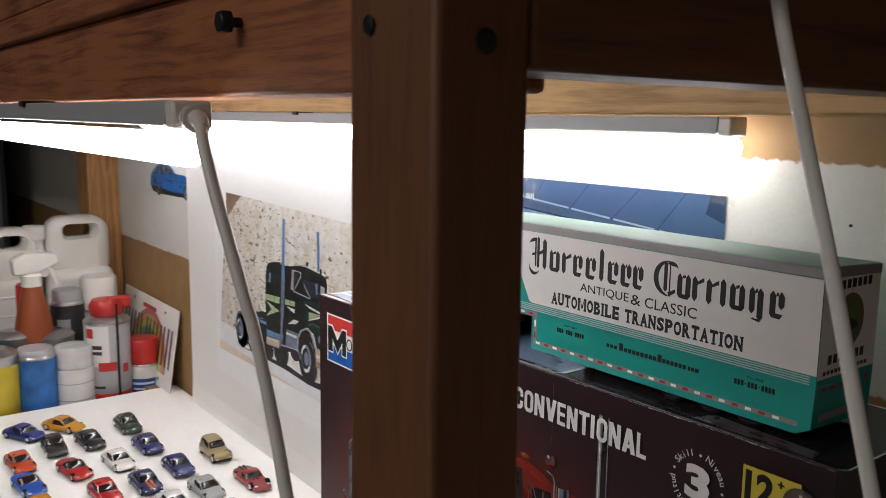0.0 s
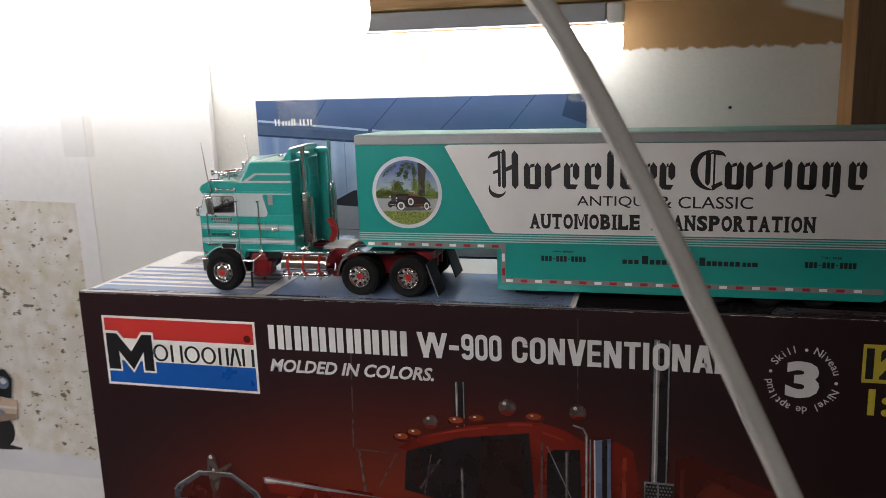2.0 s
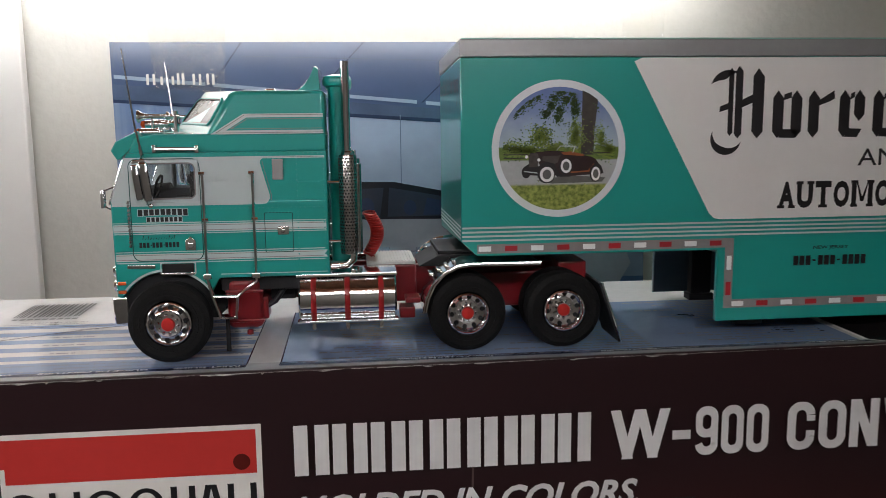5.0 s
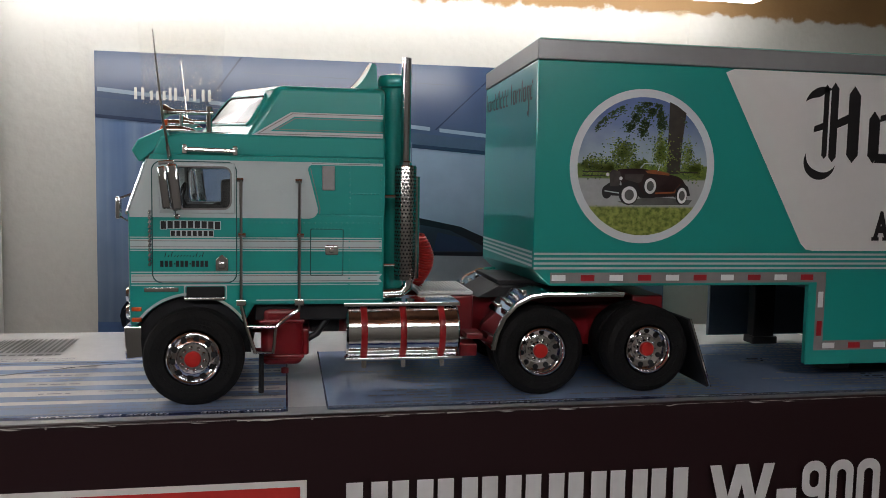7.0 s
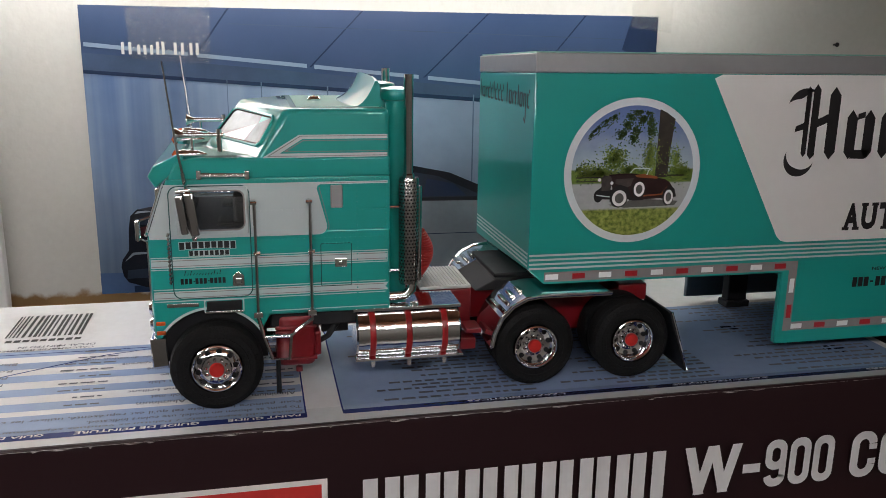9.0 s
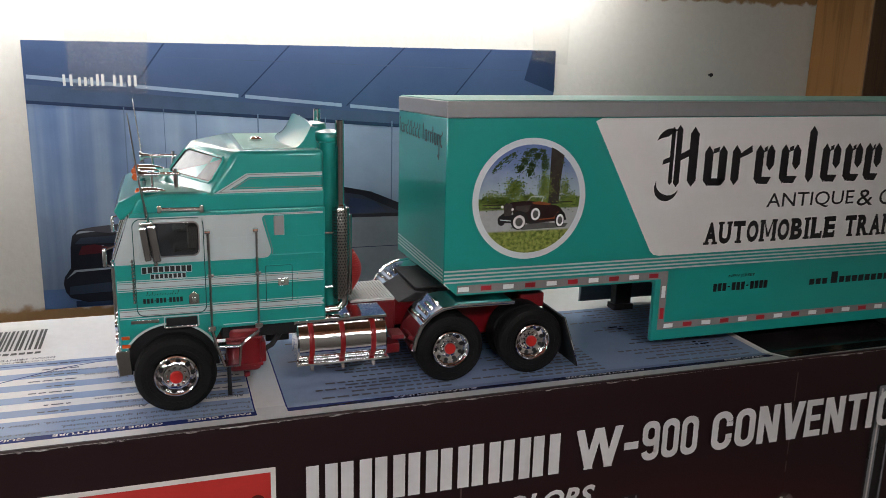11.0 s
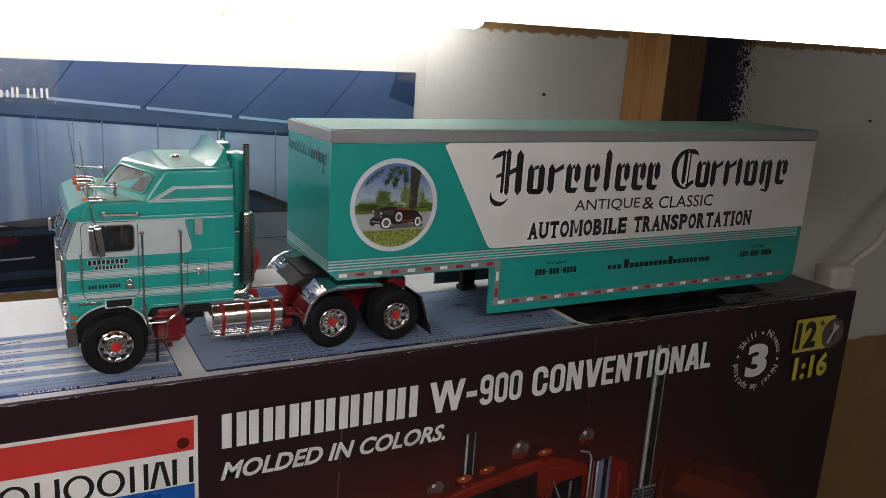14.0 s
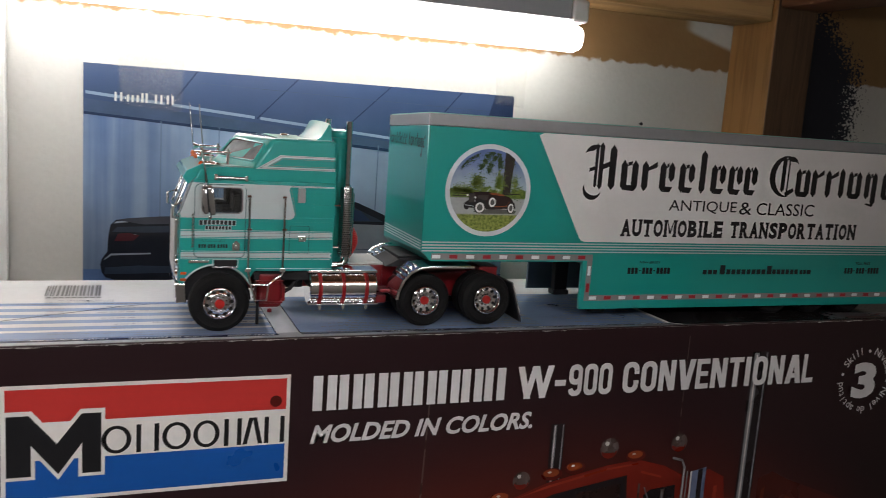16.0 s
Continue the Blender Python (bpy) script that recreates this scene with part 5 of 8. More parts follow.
    # maker's mark in red, white and blue, drawn as shapes
    face("mark_white", sheets([rect(0.0145, 1.1755, 0.1107, 1.2172)]), print_white, 1)
    face("mark_red", sheets([rect(0.0160, 1.2040, 0.1093, 1.2158)]), print_red, 2)
    face("mark_blue", sheets([rect(0.0160, 1.1769, 0.1093, 1.1905)]), print_blue, 2)
    face("mark_zigzag_edge", sheets([[(0.0150, 1.2082), (0.0240, 1.2082), (0.0318, 1.1985), (0.0392, 1.2082), (0.0470, 1.2082), (0.0470, 1.1838), (0.0385, 1.1838), (0.0385, 1.1925), (0.0322, 1.1832), (0.0250, 1.1925), (0.0250, 1.1838), (0.0150, 1.1838)]]), print_white, 3)
    face("mark_zigzag", sheets([[(0.0162, 1.2066), (0.0232, 1.2066), (0.0318, 1.1962), (0.0396, 1.2066), (0.0458, 1.2066), (0.0458, 1.1850), (0.0397, 1.1850), (0.0397, 1.1960), (0.0322, 1.1852), (0.0238, 1.1960), (0.0238, 1.1850), (0.0162, 1.1850)]]), print_black, 4)
    bars = []
    for j, (a, w) in enumerate(((0.0458, 0.0098), (0.0572, 0.0076), (0.0658, 0.0098), (0.0764, 0.0092), (0.0872, 0.0062), (0.0938, 0.0072), (0.1016, 0.0074))):
        z0, z1 = 1.1912, 1.2014
        if j in (0, 2, 3):
            outer, inner = ring_pts(a + w / 2, (z0 + z1) / 2, w / 2, 28, 0, 359.9, (z1 - z0) / 2), ring_pts(a + w / 2, (z0 + z1) / 2, w / 2 - 0.0016, 28, 359.9, 0, (z1 - z0) / 2 - 0.0012)
            bars.append(outer + inner)
        else:
            lean = 0.0022 if j == 5 else 0.0
            bars += [[(a, z0), (a + 0.0016, z0), (a + 0.0016 + lean, z1), (a + lean, z1)], [(a + w - 0.0016, z0), (a + w, z0), (a + w - lean, z1), (a + w - 0.0016 - lean, z1)]]
    for q in bars:
        face("mark_bar", sheets([q]), print_black, 3)
    face("mark_dot", sheets([ring_pts(0.1055, 1.2072, 0.0022, 18)]), art_dark_red, 3)
    # white heading: maker's part as blocks, the rest as words
    blocks = []
    for a, w in [(0.1190 + 0.00995 * j, 0.0090) for j in range(8)]:
        blocks += [rect(a, 1.2028, a + w * 0.4, 1.2165), rect(a + w * 0.6, 1.2028, a + w, 1.2165)]
    for q in blocks:
        face("heading_block", sheets([q]), print_silver, 18)
    def heading(ch, a, w):
        for layer, polys in enumerate(block_letter(ch, w, 0.0138)):
            if polys:
                face("heading_letter", sheets([[(a + p, 1.2028 + q) for p, q in poly] for poly in polys]), print_silver, 19 + layer)
    for ch, a, w in (("W", 0.2030, 0.0165), ("9", 0.2268, 0.0063), ("0", 0.2341, 0.0063), ("0", 0.2413, 0.0063)):
        heading(ch, a, w)
    face("heading_letter", sheets([rect(0.2203, 1.2076, 0.2254, 1.2102)]), print_silver, 19)
    share = [{"I": 0.5, "N": 1.06, "E": 0.88, "L": 0.85, "V": 1.08, "A": 1.1}.get(ch, 1.0) for ch in "CONVENTIONAL"]
    x, unit = 0.2530, 0.1055 / sum(share)
    for ch, sh in zip("CONVENTIONAL", share):
        heading(ch, x, unit * sh - (0.0017 if ch == "I" else 0.0007 if ch in "VA" else 0.0012))
        x += unit * sh
    b = words("MOLDED IN COLORS.", 0.093, 0.0074, 0.03, 0.28)
    b.transform(Matrix.Translation((0.1185, 1.1898, 0)))
    face("heading", b, print_silver, 18)
    b = words("3", 0.0148, 0.0182, 0.05)
    b.transform(Matrix.Translation((0.3826, 1.1930, 0)))
    face("skill_figure", b, print_silver, 18)
    text = "Skill \u2022 Niveau \u2022 Nivel de aptitud \u2022 "
    for j, ch in enumerate(text):
        if ch == " ":
            continue
        a = 146 - 360 * j / len(text)
        q = sheets([ring_pts(0, 0.0012, 0.0008, 10)]) if ch == "\u2022" else glyph(ch, 0.0052, 0.01)
        q.transform(Matrix.Translation((0.3900 + 0.0134 * math.cos(radians(a)), 1.2022 + 0.0134 * math.sin(radians(a)), 0)) @ Matrix.Rotation(radians(a - 90), 4, "Z"))
        face("skill_letter", q, print_silver, 18)
    face("age_panel", sheets([rect(0.4150, 1.2025, 0.4445, 1.2210)]), print_yellow, 18)
    b = words("12", 0.0150, 0.0150, 0.045)
    b.transform(Matrix.Translation((0.4165, 1.2043, 0)))
    face("age_figure", b, print_black, 19)
    b = words("+", 0.0035, 0.0035, 0.04)
    b.transform(Matrix.Translation((0.4330, 1.2155, 0)))
    face("age_figure", b, print_black, 19)
    face("warning_ring", sheets([ring_pts(0.4445, 1.2105, 0.0085, 28)]), art_ball, 20)
    face("warning_disc", sheets([ring_pts(0.4445, 1.2105, 0.0074, 28)]), art_mid, 21)
    face("warning_mark", sheets([[(0.4405, 1.2055), (0.4420, 1.2050), (0.4455, 1.2110), (0.4490, 1.2140), (0.4465, 1.2150), (0.4440, 1.2165), (0.4438, 1.2120)]]), art_pale, 22)
    b = words("1:16", 0.0262, 0.0135, 0.04)
    b.transform(Matrix.Translation((0.4185, 1.1865, 0)))
    face("scale_figure", b, print_yellow, 18)
    # printed top
    pale_blue = mat("pale_blue_print", (0.33, 0.43, 0.64), 0.14, var=0.08, scale=20, coat=0.6)
    deep_blue = mat("navy_print", (0.03, 0.045, 0.19), 0.16, var=0.06, scale=20)
    mid_blue = mat("blue_panel_print", (0.30, 0.40, 0.60), 0.12, var=0.2, scale=30, coat=0.6)
    grey_ink = mat("dark_text_print", (0.030, 0.035, 0.065), 0.3)
    top_dark = mat("dark_top_print", (0.014, 0.011, 0.012), 0.15, var=0.3, scale=30)
    U, V = (1, 0, 0), (0, 1, 0)

    def on_lid(name, bm, m, lift):
        """Lays a print on the lid, bent over the raised front edge."""
        bmesh.ops.bisect_plane(bm, geom=bm.verts[:] + bm.edges[:] + bm.faces[:], plane_co=(0, RIM, 0), plane_no=(0, 1, 0))
        if name.startswith("top") and len(bm.faces) < 40:
            shell_cuts(bm)
        for q in bm.verts:
            q.co.z = TOP + 0.00012 + 0.00006 * lift + rise(q.co.x, q.co.y)
        return part(name, bm, m, k)

    def lid(name, polys, m, lift):
        polys = [[(a + 0.0007, b - 0.0022) for a, b in q] for q in polys]
        if len(polys) < 9:
            for q in polys:
                on_lid(name, sheets([q]), m, lift)
        else:
            tagged(on_lid(name, sheets(polys), m, lift), kind="stuff")
    lid_white = mat("glossy_white_card", (0.80, 0.80, 0.80), 0.16, var=0.08, scale=30, coat=0.5)
    lid("top_white", [rect(0.0008, 0.0030, 0.4585, 0.1115)], lid_white, 0)
    lid("top_table", [rect(0.004, 0.0250 + 0.0094 * j, 0.1055, 0.0297 + 0.0094 * j) for j in range(5)] + [rect(0.004, 0.0110, 0.1058, 0.0222)], pale_blue, 1)
    lid("top_band", [rect(0.002, 0.0075, 0.1060, 0.0110), rect(0.1150, 0.0080, 0.2800, 0.0112)], deep_blue, 1)
    lid("top_panel", [rect(0.1150, 0.0112, 0.2800, 0.0740)], mid_blue, 1)
    lid("top_rule", [rect(0.1056, 0.0075, 0.1060, 0.0650), rect(0.1146, 0.0080, 0.1150, 0.0740), rect(0.002, 0.0646, 0.1060, 0.0650)], deep_blue, 2)
    lid("top_dark", [rect(0.2830, 0.0040, 0.4575, 0.1100)], top_dark, 1)
    lid("top_crease", [[(0.004, 0.036), (0.052, 0.060), (0.074, 0.066), (0.052, 0.0606), (0.004, 0.0366)]], deep_blue, 2)

    def lid_words(text, x_right, y_far, w, h, m, bold=0.0):
        """Words on the lid that read from behind the box."""
        bm = words(text, w, h, bold)
        for q in bm.verts:
            q.co = Vector((x_right + 0.0007 - q.co.x, y_far - 0.0022 - q.co.y, 0))
        on_lid("lid_lettering", bm, m, 4)
    lid_words("PAINT GUIDE", 0.1045, 0.0102, 0.0170, 0.0018, print_white, 0.02)
    lid_words("GUIDE DE PEINTURE", 0.0810, 0.0102, 0.0275, 0.0018, print_white, 0.02)
    lid_words("GU\u00cdA DE PINTURA", 0.0470, 0.0103, 0.0250, 0.0020, print_white, 0.02)
    for text, xr, yf, w in (("Paints sold separately. / Peintures vendues s\u00e9par\u00e9ment. / Las pinturas", 0.1050, 0.0138, 0.088), ("To paint as shown on model, use colors indicated.", 0.1050, 0.0168, 0.050), ("Pour peindre le mod\u00e8le tel qu'il est repr\u00e9sent\u00e9, utiliser les couleurs", 0.1050, 0.0198, 0.078), ("Aluminum", 0.0770, 0.0252, 0.012), ("Aluminium", 0.1040, 0.0252, 0.011), ("Noir mat", 0.0770, 0.0290, 0.009), ("Jaune brillant", 0.0770, 0.0335, 0.015), ("Brun clair", 0.0770, 0.0385, 0.011), ("Orange", 0.0770, 0.0435, 0.008), ("Noir satin\u00e9", 0.0770, 0.0483, 0.012), ("Rouge transparent", 0.0770, 0.0532, 0.019), ("Clignotant de direction ambre", 0.0770, 0.0580, 0.032), ("Negro", 0.0300, 0.0435, 0.007), ("Rojo", 0.0300, 0.0532, 0.006), ("Plata", 0.0300, 0.0483, 0.006), ("Blanco", 0.0300, 0.0580, 0.008), ("DECAL PRINTED IN", 0.0480, 0.0712, 0.021), ("CALCOMANIE IMPRIM\u00c9E", 0.0480, 0.0686, 0.026)):
        lid_words(text, xr, yf, w, 0.0020 if yf < 0.065 else 0.0016, grey_ink, 0.012)
    lid_words("CARACTER\u00cdSTICAS", 0.1720, 0.0104, 0.0260, 0.0016, print_white, 0.02)
    lid_words("CARACT\u00c9RISTIQUES", 0.2300, 0.0104, 0.0280, 0.0016, print_white, 0.02)
    lid_words("FEATURES", 0.2760, 0.0104, 0.0150, 0.0016, print_white, 0.02)
    rnd = random.Random(4)
    lines = []
    for x0, x1 in ((0.1190, 0.1660), (0.1710, 0.2190), (0.2240, 0.2755)):
        yy = 0.0150
        while yy < 0.066:
            for row in range(rnd.randint(1, 3)):
                a, stop = x1, x0 + rnd.uniform(0.0, 0.022)
                while a > stop:
                    w = rnd.uniform(0.0012, 0.0042)
                    lines.append(rect(max(a - w, x0), yy, a, yy + 0.0011))
                    a -= w + 0.0008
                yy += 0.0023
            yy += rnd.uniform(0.0004, 0.0018)
    for row in range(9):
        yy = 0.0262 + 0.0047 * row
        for x1, most in ((0.1040, 0.020), (0.0560, 0.012)):
            a, stop = x1, x1 - most * rnd.uniform(0.5, 1.0)
            while a > stop:
                w = rnd.uniform(0.0012, 0.0036)
                lines.append(rect(a - w, yy, a, yy + 0.0008))
                a -= w + 0.0007
    lid("top_small_print", lines, grey_ink, 3)
    code, a = [], 0.021
    while a < 0.0435:
        w = rnd.choice((0.0004, 0.0006, 0.0009))
        code.append(rect(a, 0.0795, a + w, 0.1000))
        a += w + rnd.choice((0.0004, 0.0006, 0.0009))
    lid("bar_code", code, print_black, 3)
    lid("code_bar", [rect(0.022 + 0.0024 * j, 0.0752, 0.0238 + 0.0024 * j, 0.0772) for j in range(9)], print_black, 3)
    scuffs = []
    for _ in range(26):
        a = 0.002 + 0.455 * rnd.random() ** 1.2
        w, h = rnd.uniform(0.0006, 0.005), rnd.uniform(0.00005, 0.0002)
        e = TOP + rise(a, 0.0) - 0.0007
        scuffs.append([(a, e + h), (a + w * 0.4, e - h * rnd.random()), (a + w, e + h * 0.6), (a + w * 0.6, e + 0.0002)])
    a = 0.0015
    while a < 0.4575:
        w = min(rnd.uniform(0.004, 0.016), 0.4585 - a)
        e0, e1 = TOP + rise(a, 0.0) - 0.0003, TOP + rise(a + w, 0.0) - 0.0003
        h = rnd.choice((0.00008, 0.00012, 0.00022))
        scuffs.append([(a, e0 - h), (a + w, e1 - h * rnd.random()), (a + w, e1), (a, e0)])
        a += w + (0.003 * rnd.random() if rnd.random() < 0.3 else 0)
    tagged(face("edge_scuff", sheets(scuffs), art_pale, 4, "white worn card along the edge"), kind="stuff")
    lid("top_emblem", [[(0.375, 0.012), (0.442, 0.010), (0.440, 0.022), (0.380, 0.026)]], art_slat, 2)
    lid("top_emblem_light", [[(0.385, 0.014), (0.435, 0.013), (0.425, 0.016), (0.39, 0.018)], [(0.395, 0.020), (0.43, 0.019), (0.42, 0.0215)]], art_dim, 3)
    lid("top_sheen_line", [rect(0.2815, 0.0040, 0.2828, 0.1085)], print_white, 1)
    return k


kit_box()


# ---- model lorry, drawn in millimetres above the box top ----
LORRY = Matrix.Translation((0, -0.0028, TOP - 0.0003)) @ Matrix.Diagonal((0.001, 0.001, 0.001, 1))


def tp(name, bm, material, parent, label="", angle=35):
    bm.transform(LORRY)
    return part(name, bm, material, parent, label, angle)


def side(bm):
    """Lays a drawing in (x, z) on a side that faces the room; the third coordinate counts outwards."""
    for q in bm.verts:
        q.co = Vector((q.co.x, -q.co.z, q.co.y))
    return bm


def decal(name, bm, material, parent, y, label=""):
    for q in bm.verts:
        q.co = Vector((q.co.x, y - q.co.z, q.co.y))
    return tp(name, bm, material, parent, label)


def flipped(bm, centre=50.0):
    for q in bm.verts:
        q.co.y = 2 * centre - q.co.y
    bmesh.ops.reverse_faces(bm, faces=bm.faces[:])
    return bm


def wheel(parent, x, y, r, out, front, name="wheel"):
    """A tyre with a chrome rim and a red hub; out is -1 towards the room, 1 away from it."""
    ax = "-y" if out < 0 else "y"
    w = 7.2
    tyre = tp("tyre", lathe([(r * 0.53, 0.4), (r * 0.58, w), (r * 0.84, w + 0.35), (r * 0.965, w - 0.5), (r, w - 1.5), (r * 0.985, w - 1.9), (r, w - 2.3), (r * 0.985, w - 3.4), (r, w - 3.9), (r * 0.985, w - 5.0), (r * 0.96, 0.6), (r * 0.85, 0.0)], (x, y, r), ax, 40), rubber, parent, "black rubber tyre")
    o = w + 0.1
    for q in (0.70, 0.78):
        tp("sidewall_ring", sweep([(x + r * q * math.cos(2 * math.pi * k / 40), y + out * (w + 0.15), r + r * q * math.sin(2 * math.pi * k / 40)) for k in range(41)], 0.13, 5, False), rubber, tyre)
    centre, r = r, 0.89 * r
    if front:
        prof = [(r * 0.60, w - 0.6), (r * 0.60, o + 0.15), (r * 0.575, o + 0.3), (r * 0.545, o + 0.1), (r * 0.53, o - 0.7), (r * 0.515, o - 0.5), (r * 0.37, o + 0.15), (r * 0.345, o + 0.75), (r * 0.33, o + 0.8), (r * 0.02, o + 0.8)]
    else:
        prof = [(r * 0.60, w - 0.6), (r * 0.60, o + 0.15), (r * 0.575, o + 0.3), (r * 0.55, o + 0.05), (r * 0.53, o - 0.9), (r * 0.515, o - 1.0), (r * 0.50, o - 2.6), (r * 0.36, o - 3.0), (r * 0.34, o - 2.5), (r * 0.22, o - 2.4), (r * 0.20, o - 1.0), (r * 0.02, o - 0.9)]
    tp("rim", lathe(prof, (x, y, centre), ax, 44, True), chrome, tyre, "chrome rim")
    h0 = o + 0.8 if front else o - 1.0
    tp("hub", lathe([(r * 0.185, h0 - 0.6), (r * 0.185, h0 + 0.4), (r * 0.16, h0 + 0.75), (0.02, h0 + 0.85)], (x, y, centre), ax, 20), bright_red, tyre, "red hub cap")
    holes, nuts = [], []
    for k in range(10):
        a = 2 * math.pi * k / 10 + 0.16
        hy = (o - 0.12 if front else o - 2.75)
        holes.append(lathe([(r * 0.070, hy - 0.5), (r * 0.070, hy + 0.16), (0.02, hy + 0.14)], (x + r * 0.445 * math.cos(a), y, centre + r * 0.445 * math.sin(a)), ax, 12))
        ny = (o + 0.55 if front else o - 2.6)
        nuts.append(lathe([(r * 0.044, ny - 0.4), (r * 0.044, ny + 0.6), (r * 0.022, ny + 0.9)], (x + r * 0.265 * math.cos(a + 0.3), y, centre + r * 0.265 * math.sin(a + 0.3)), ax, 8))
    tp("vent_hole", joined(*holes), black_plastic, tyre)
    for nut in nuts:
        tp("wheel_nut", nut, chrome, tyre)
    return tyre


def stem(x, z0, z1, w):
    """One broad-nib upright with slanted, pointed ends."""
    return [(x, z0 + 0.35 * w), (x + 0.5 * w, z0 - 0.25 * w), (x + w, z0 + 0.35 * w), (x + w, z1 - 0.45 * w), (x + 0.45 * w, z1 + 0.25 * w), (x, z1 - 0.40 * w)]


def nib_letters(x0, widths, z0, zx, zt, gap):
    """A run of broad-nib shapes of the widths given: uprights joined by hairlines, no readable letters."""
    out, x = [], x0
    for kind, w in widths:
        t = 2.85 * (zx - z0) / 10.5
        if kind == "one":
            out += [stem(x, z0, zx, t), [(x + t, zx - 0.6 * t), (x + w, zx + 0.2 * t), (x + w + 0.1 * t, zx - 0.5 * t), (x + w - 0.5 * t, zx - 0.8 * t), (x + t, zx - 1.1 * t)]]
        elif kind == "tall":
            out.append(stem(x, z0, zt, t))
        elif kind == "tail":
            out += [stem(x, z0, zx, t), stem(x + w - t, z0 - 3.2, zx, t), [(x + t, zx - 0.1 * t), (x + w - t, zx + 0.1 * t), (x + w - t, zx - 0.5 * t), (x + t, zx - 0.7 * t)], [(x + 0.2 * w, z0 - 3.4), (x + w - 0.5 * t, z0 - 4.4), (x + w - 0.2 * t, z0 - 3.4), (x + 0.3 * w, z0 - 2.6)]]
        else:
            out += [stem(x, z0, zx, t), stem(x + w - t, z0 + (0 if kind == "two" else 4.6), zx, t), [(x + t, zx - 0.1 * t), (x + w - t, zx + 0.1 * t), (x + w - t, zx - 0.4 * t), (x + t, zx - 0.6 * t)], [(x + t, z0 + 0.55 * t), (x + w - 0.2 * t, z0 + 0.5 * t), (x + w - 0.6 * t, z0 - 0.25 * t), (x + 0.6 * t, z0 - 0.2 * t)]]
        x += w + gap
    return out


def sickle(cx, cz, r, a0, a1, w):
    """A crescent stroke, thick in the middle."""
    n = 18
    outer = ring_pts(cx, cz, r, n, a0, a1)
    inner = [(cx + (r - w * math.sin(math.pi * k / n)) * math.cos(radians(a0 + (a1 - a0) * k / n)), cz + (r - w * math.sin(math.pi * k / n)) * math.sin(radians(a0 + (a1 - a0) * k / n))) for k in range(n, -1, -1)]
    return outer + inner[1:-1]


def trailer():
    t = thing("model_trailer", (0.30, 0.052, TOP), "teal and white model lorry trailer with old lettering", "model trailer", "model lorry on the box")
    y0, y1 = 25.0, 79.0
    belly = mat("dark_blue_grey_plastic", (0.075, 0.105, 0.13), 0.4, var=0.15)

    def sag(bm):
        """The trailer leans a little towards the wall."""
        for q in bm.verts:
            q.co.z -= 2.2 * (q.co.y - y0) / (y1 - y0)
        return bm
    shell = sag(prism([(166, 30.5), (170.5, 26.2), (241.6, 26.2), (241.6, 4.8), (426, 4.8), (434, 9.0), (434.8, 30), (434.8, 81.5), (166, 81.5)], y0, y1, 1, 0.35))
    shell.normal_update()
    hollow = [f for f in shell.faces if (f.normal.z < -0.9 and f.calc_center_median().z < 10) or (f.normal.x < -0.9 and f.calc_center_median().x > 241)]
    bmesh.ops.delete(shell, geom=hollow, context="FACES")
    tp("body", shell, teal, t)
    tp("skirt_edge", slab((241.62, y0 + 0.3, 5.1), (243.2, y0 + 1.7, 26.0), 0.1), teal, t)
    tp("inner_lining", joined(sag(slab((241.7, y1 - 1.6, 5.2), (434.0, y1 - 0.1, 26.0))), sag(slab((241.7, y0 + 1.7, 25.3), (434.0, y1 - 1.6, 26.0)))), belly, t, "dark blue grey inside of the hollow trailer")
    tp("top_rail", sag(slab((165.8, y0 - 0.25, 81.6), (435.0, y1 + 0.25, 86.4), 0.3)), band_grey, t, "grey metal top rail")
    tp("roof", sag(slab((166.4, y0 + 0.4, 86.45), (434.4, y1 - 0.4, 86.8), 0.1)), dust, t, "dusty pale teal roof")
    y = y0 - 0.05
    decal("white_side", sheets([[(217.5, 81.3), (215.2, 80.3), (238.5, 37.0), (240.0, 35.6), (242, 35.2), (434.7, 35.2), (434.7, 81.3)]]), trailer_white, t, y, "white side panel")
    for a in (30.4, 31.6, 32.8, 34.0):
        decal("pale_line", sheets([rect(166.2, a, 431.5, a + 0.55)]), silver_stripe, t, y - 0.05)
    # round picture
    cx, cz, r = 193.9, 56.2, 19.2
    em = decal("emblem", sheets([ring_pts(cx, cz, r, 64)]), mat("white_emblem_ring", (0.62, 0.64, 0.68), 0.35, var=0.05), t, y, "round picture of an old car by a tree")
    g = Graph("meadow_picture", 0.35)
    gz = g.op("SUBTRACT", g.op("SUBTRACT", g.z, TOP), 0.0565)
    grass = g.mix(g.step(g.noise(900, 5), 0.32, 0.68), (0.10, 0.14, 0.02), (0.33, 0.37, 0.09))
    road = g.mix(g.noise(700, 4), (0.33, 0.34, 0.35), (0.46, 0.47, 0.49))
    sky = g.mix(g.step(g.op("ADD", gz, g.op("MULTIPLY", g.noise(260, 4), 0.006)), 0.002, 0.018), (0.36, 0.44, 0.52), (0.12, 0.18, 0.40))
    far_green = g.mix(g.noise(1100, 5), (0.04, 0.09, 0.012), (0.20, 0.28, 0.05))
    col = g.mix(g.step(gz, -0.0110, -0.0102), grass, road)
    edge = g.op("MULTIPLY_ADD", g.noise(420, 4), 0.006, -0.0035)
    col = g.mix(g.step(gz, -0.0040, -0.0034), col, far_green)
    col = g.mix(g.step(gz, edge, g.op("ADD", edge, 0.0006)), col, sky)
    meadow = g.done(col)
    decal("emblem_picture", sheets([ring_pts(cx, cz, 17.2, 64)]), meadow, em, y - 0.04)
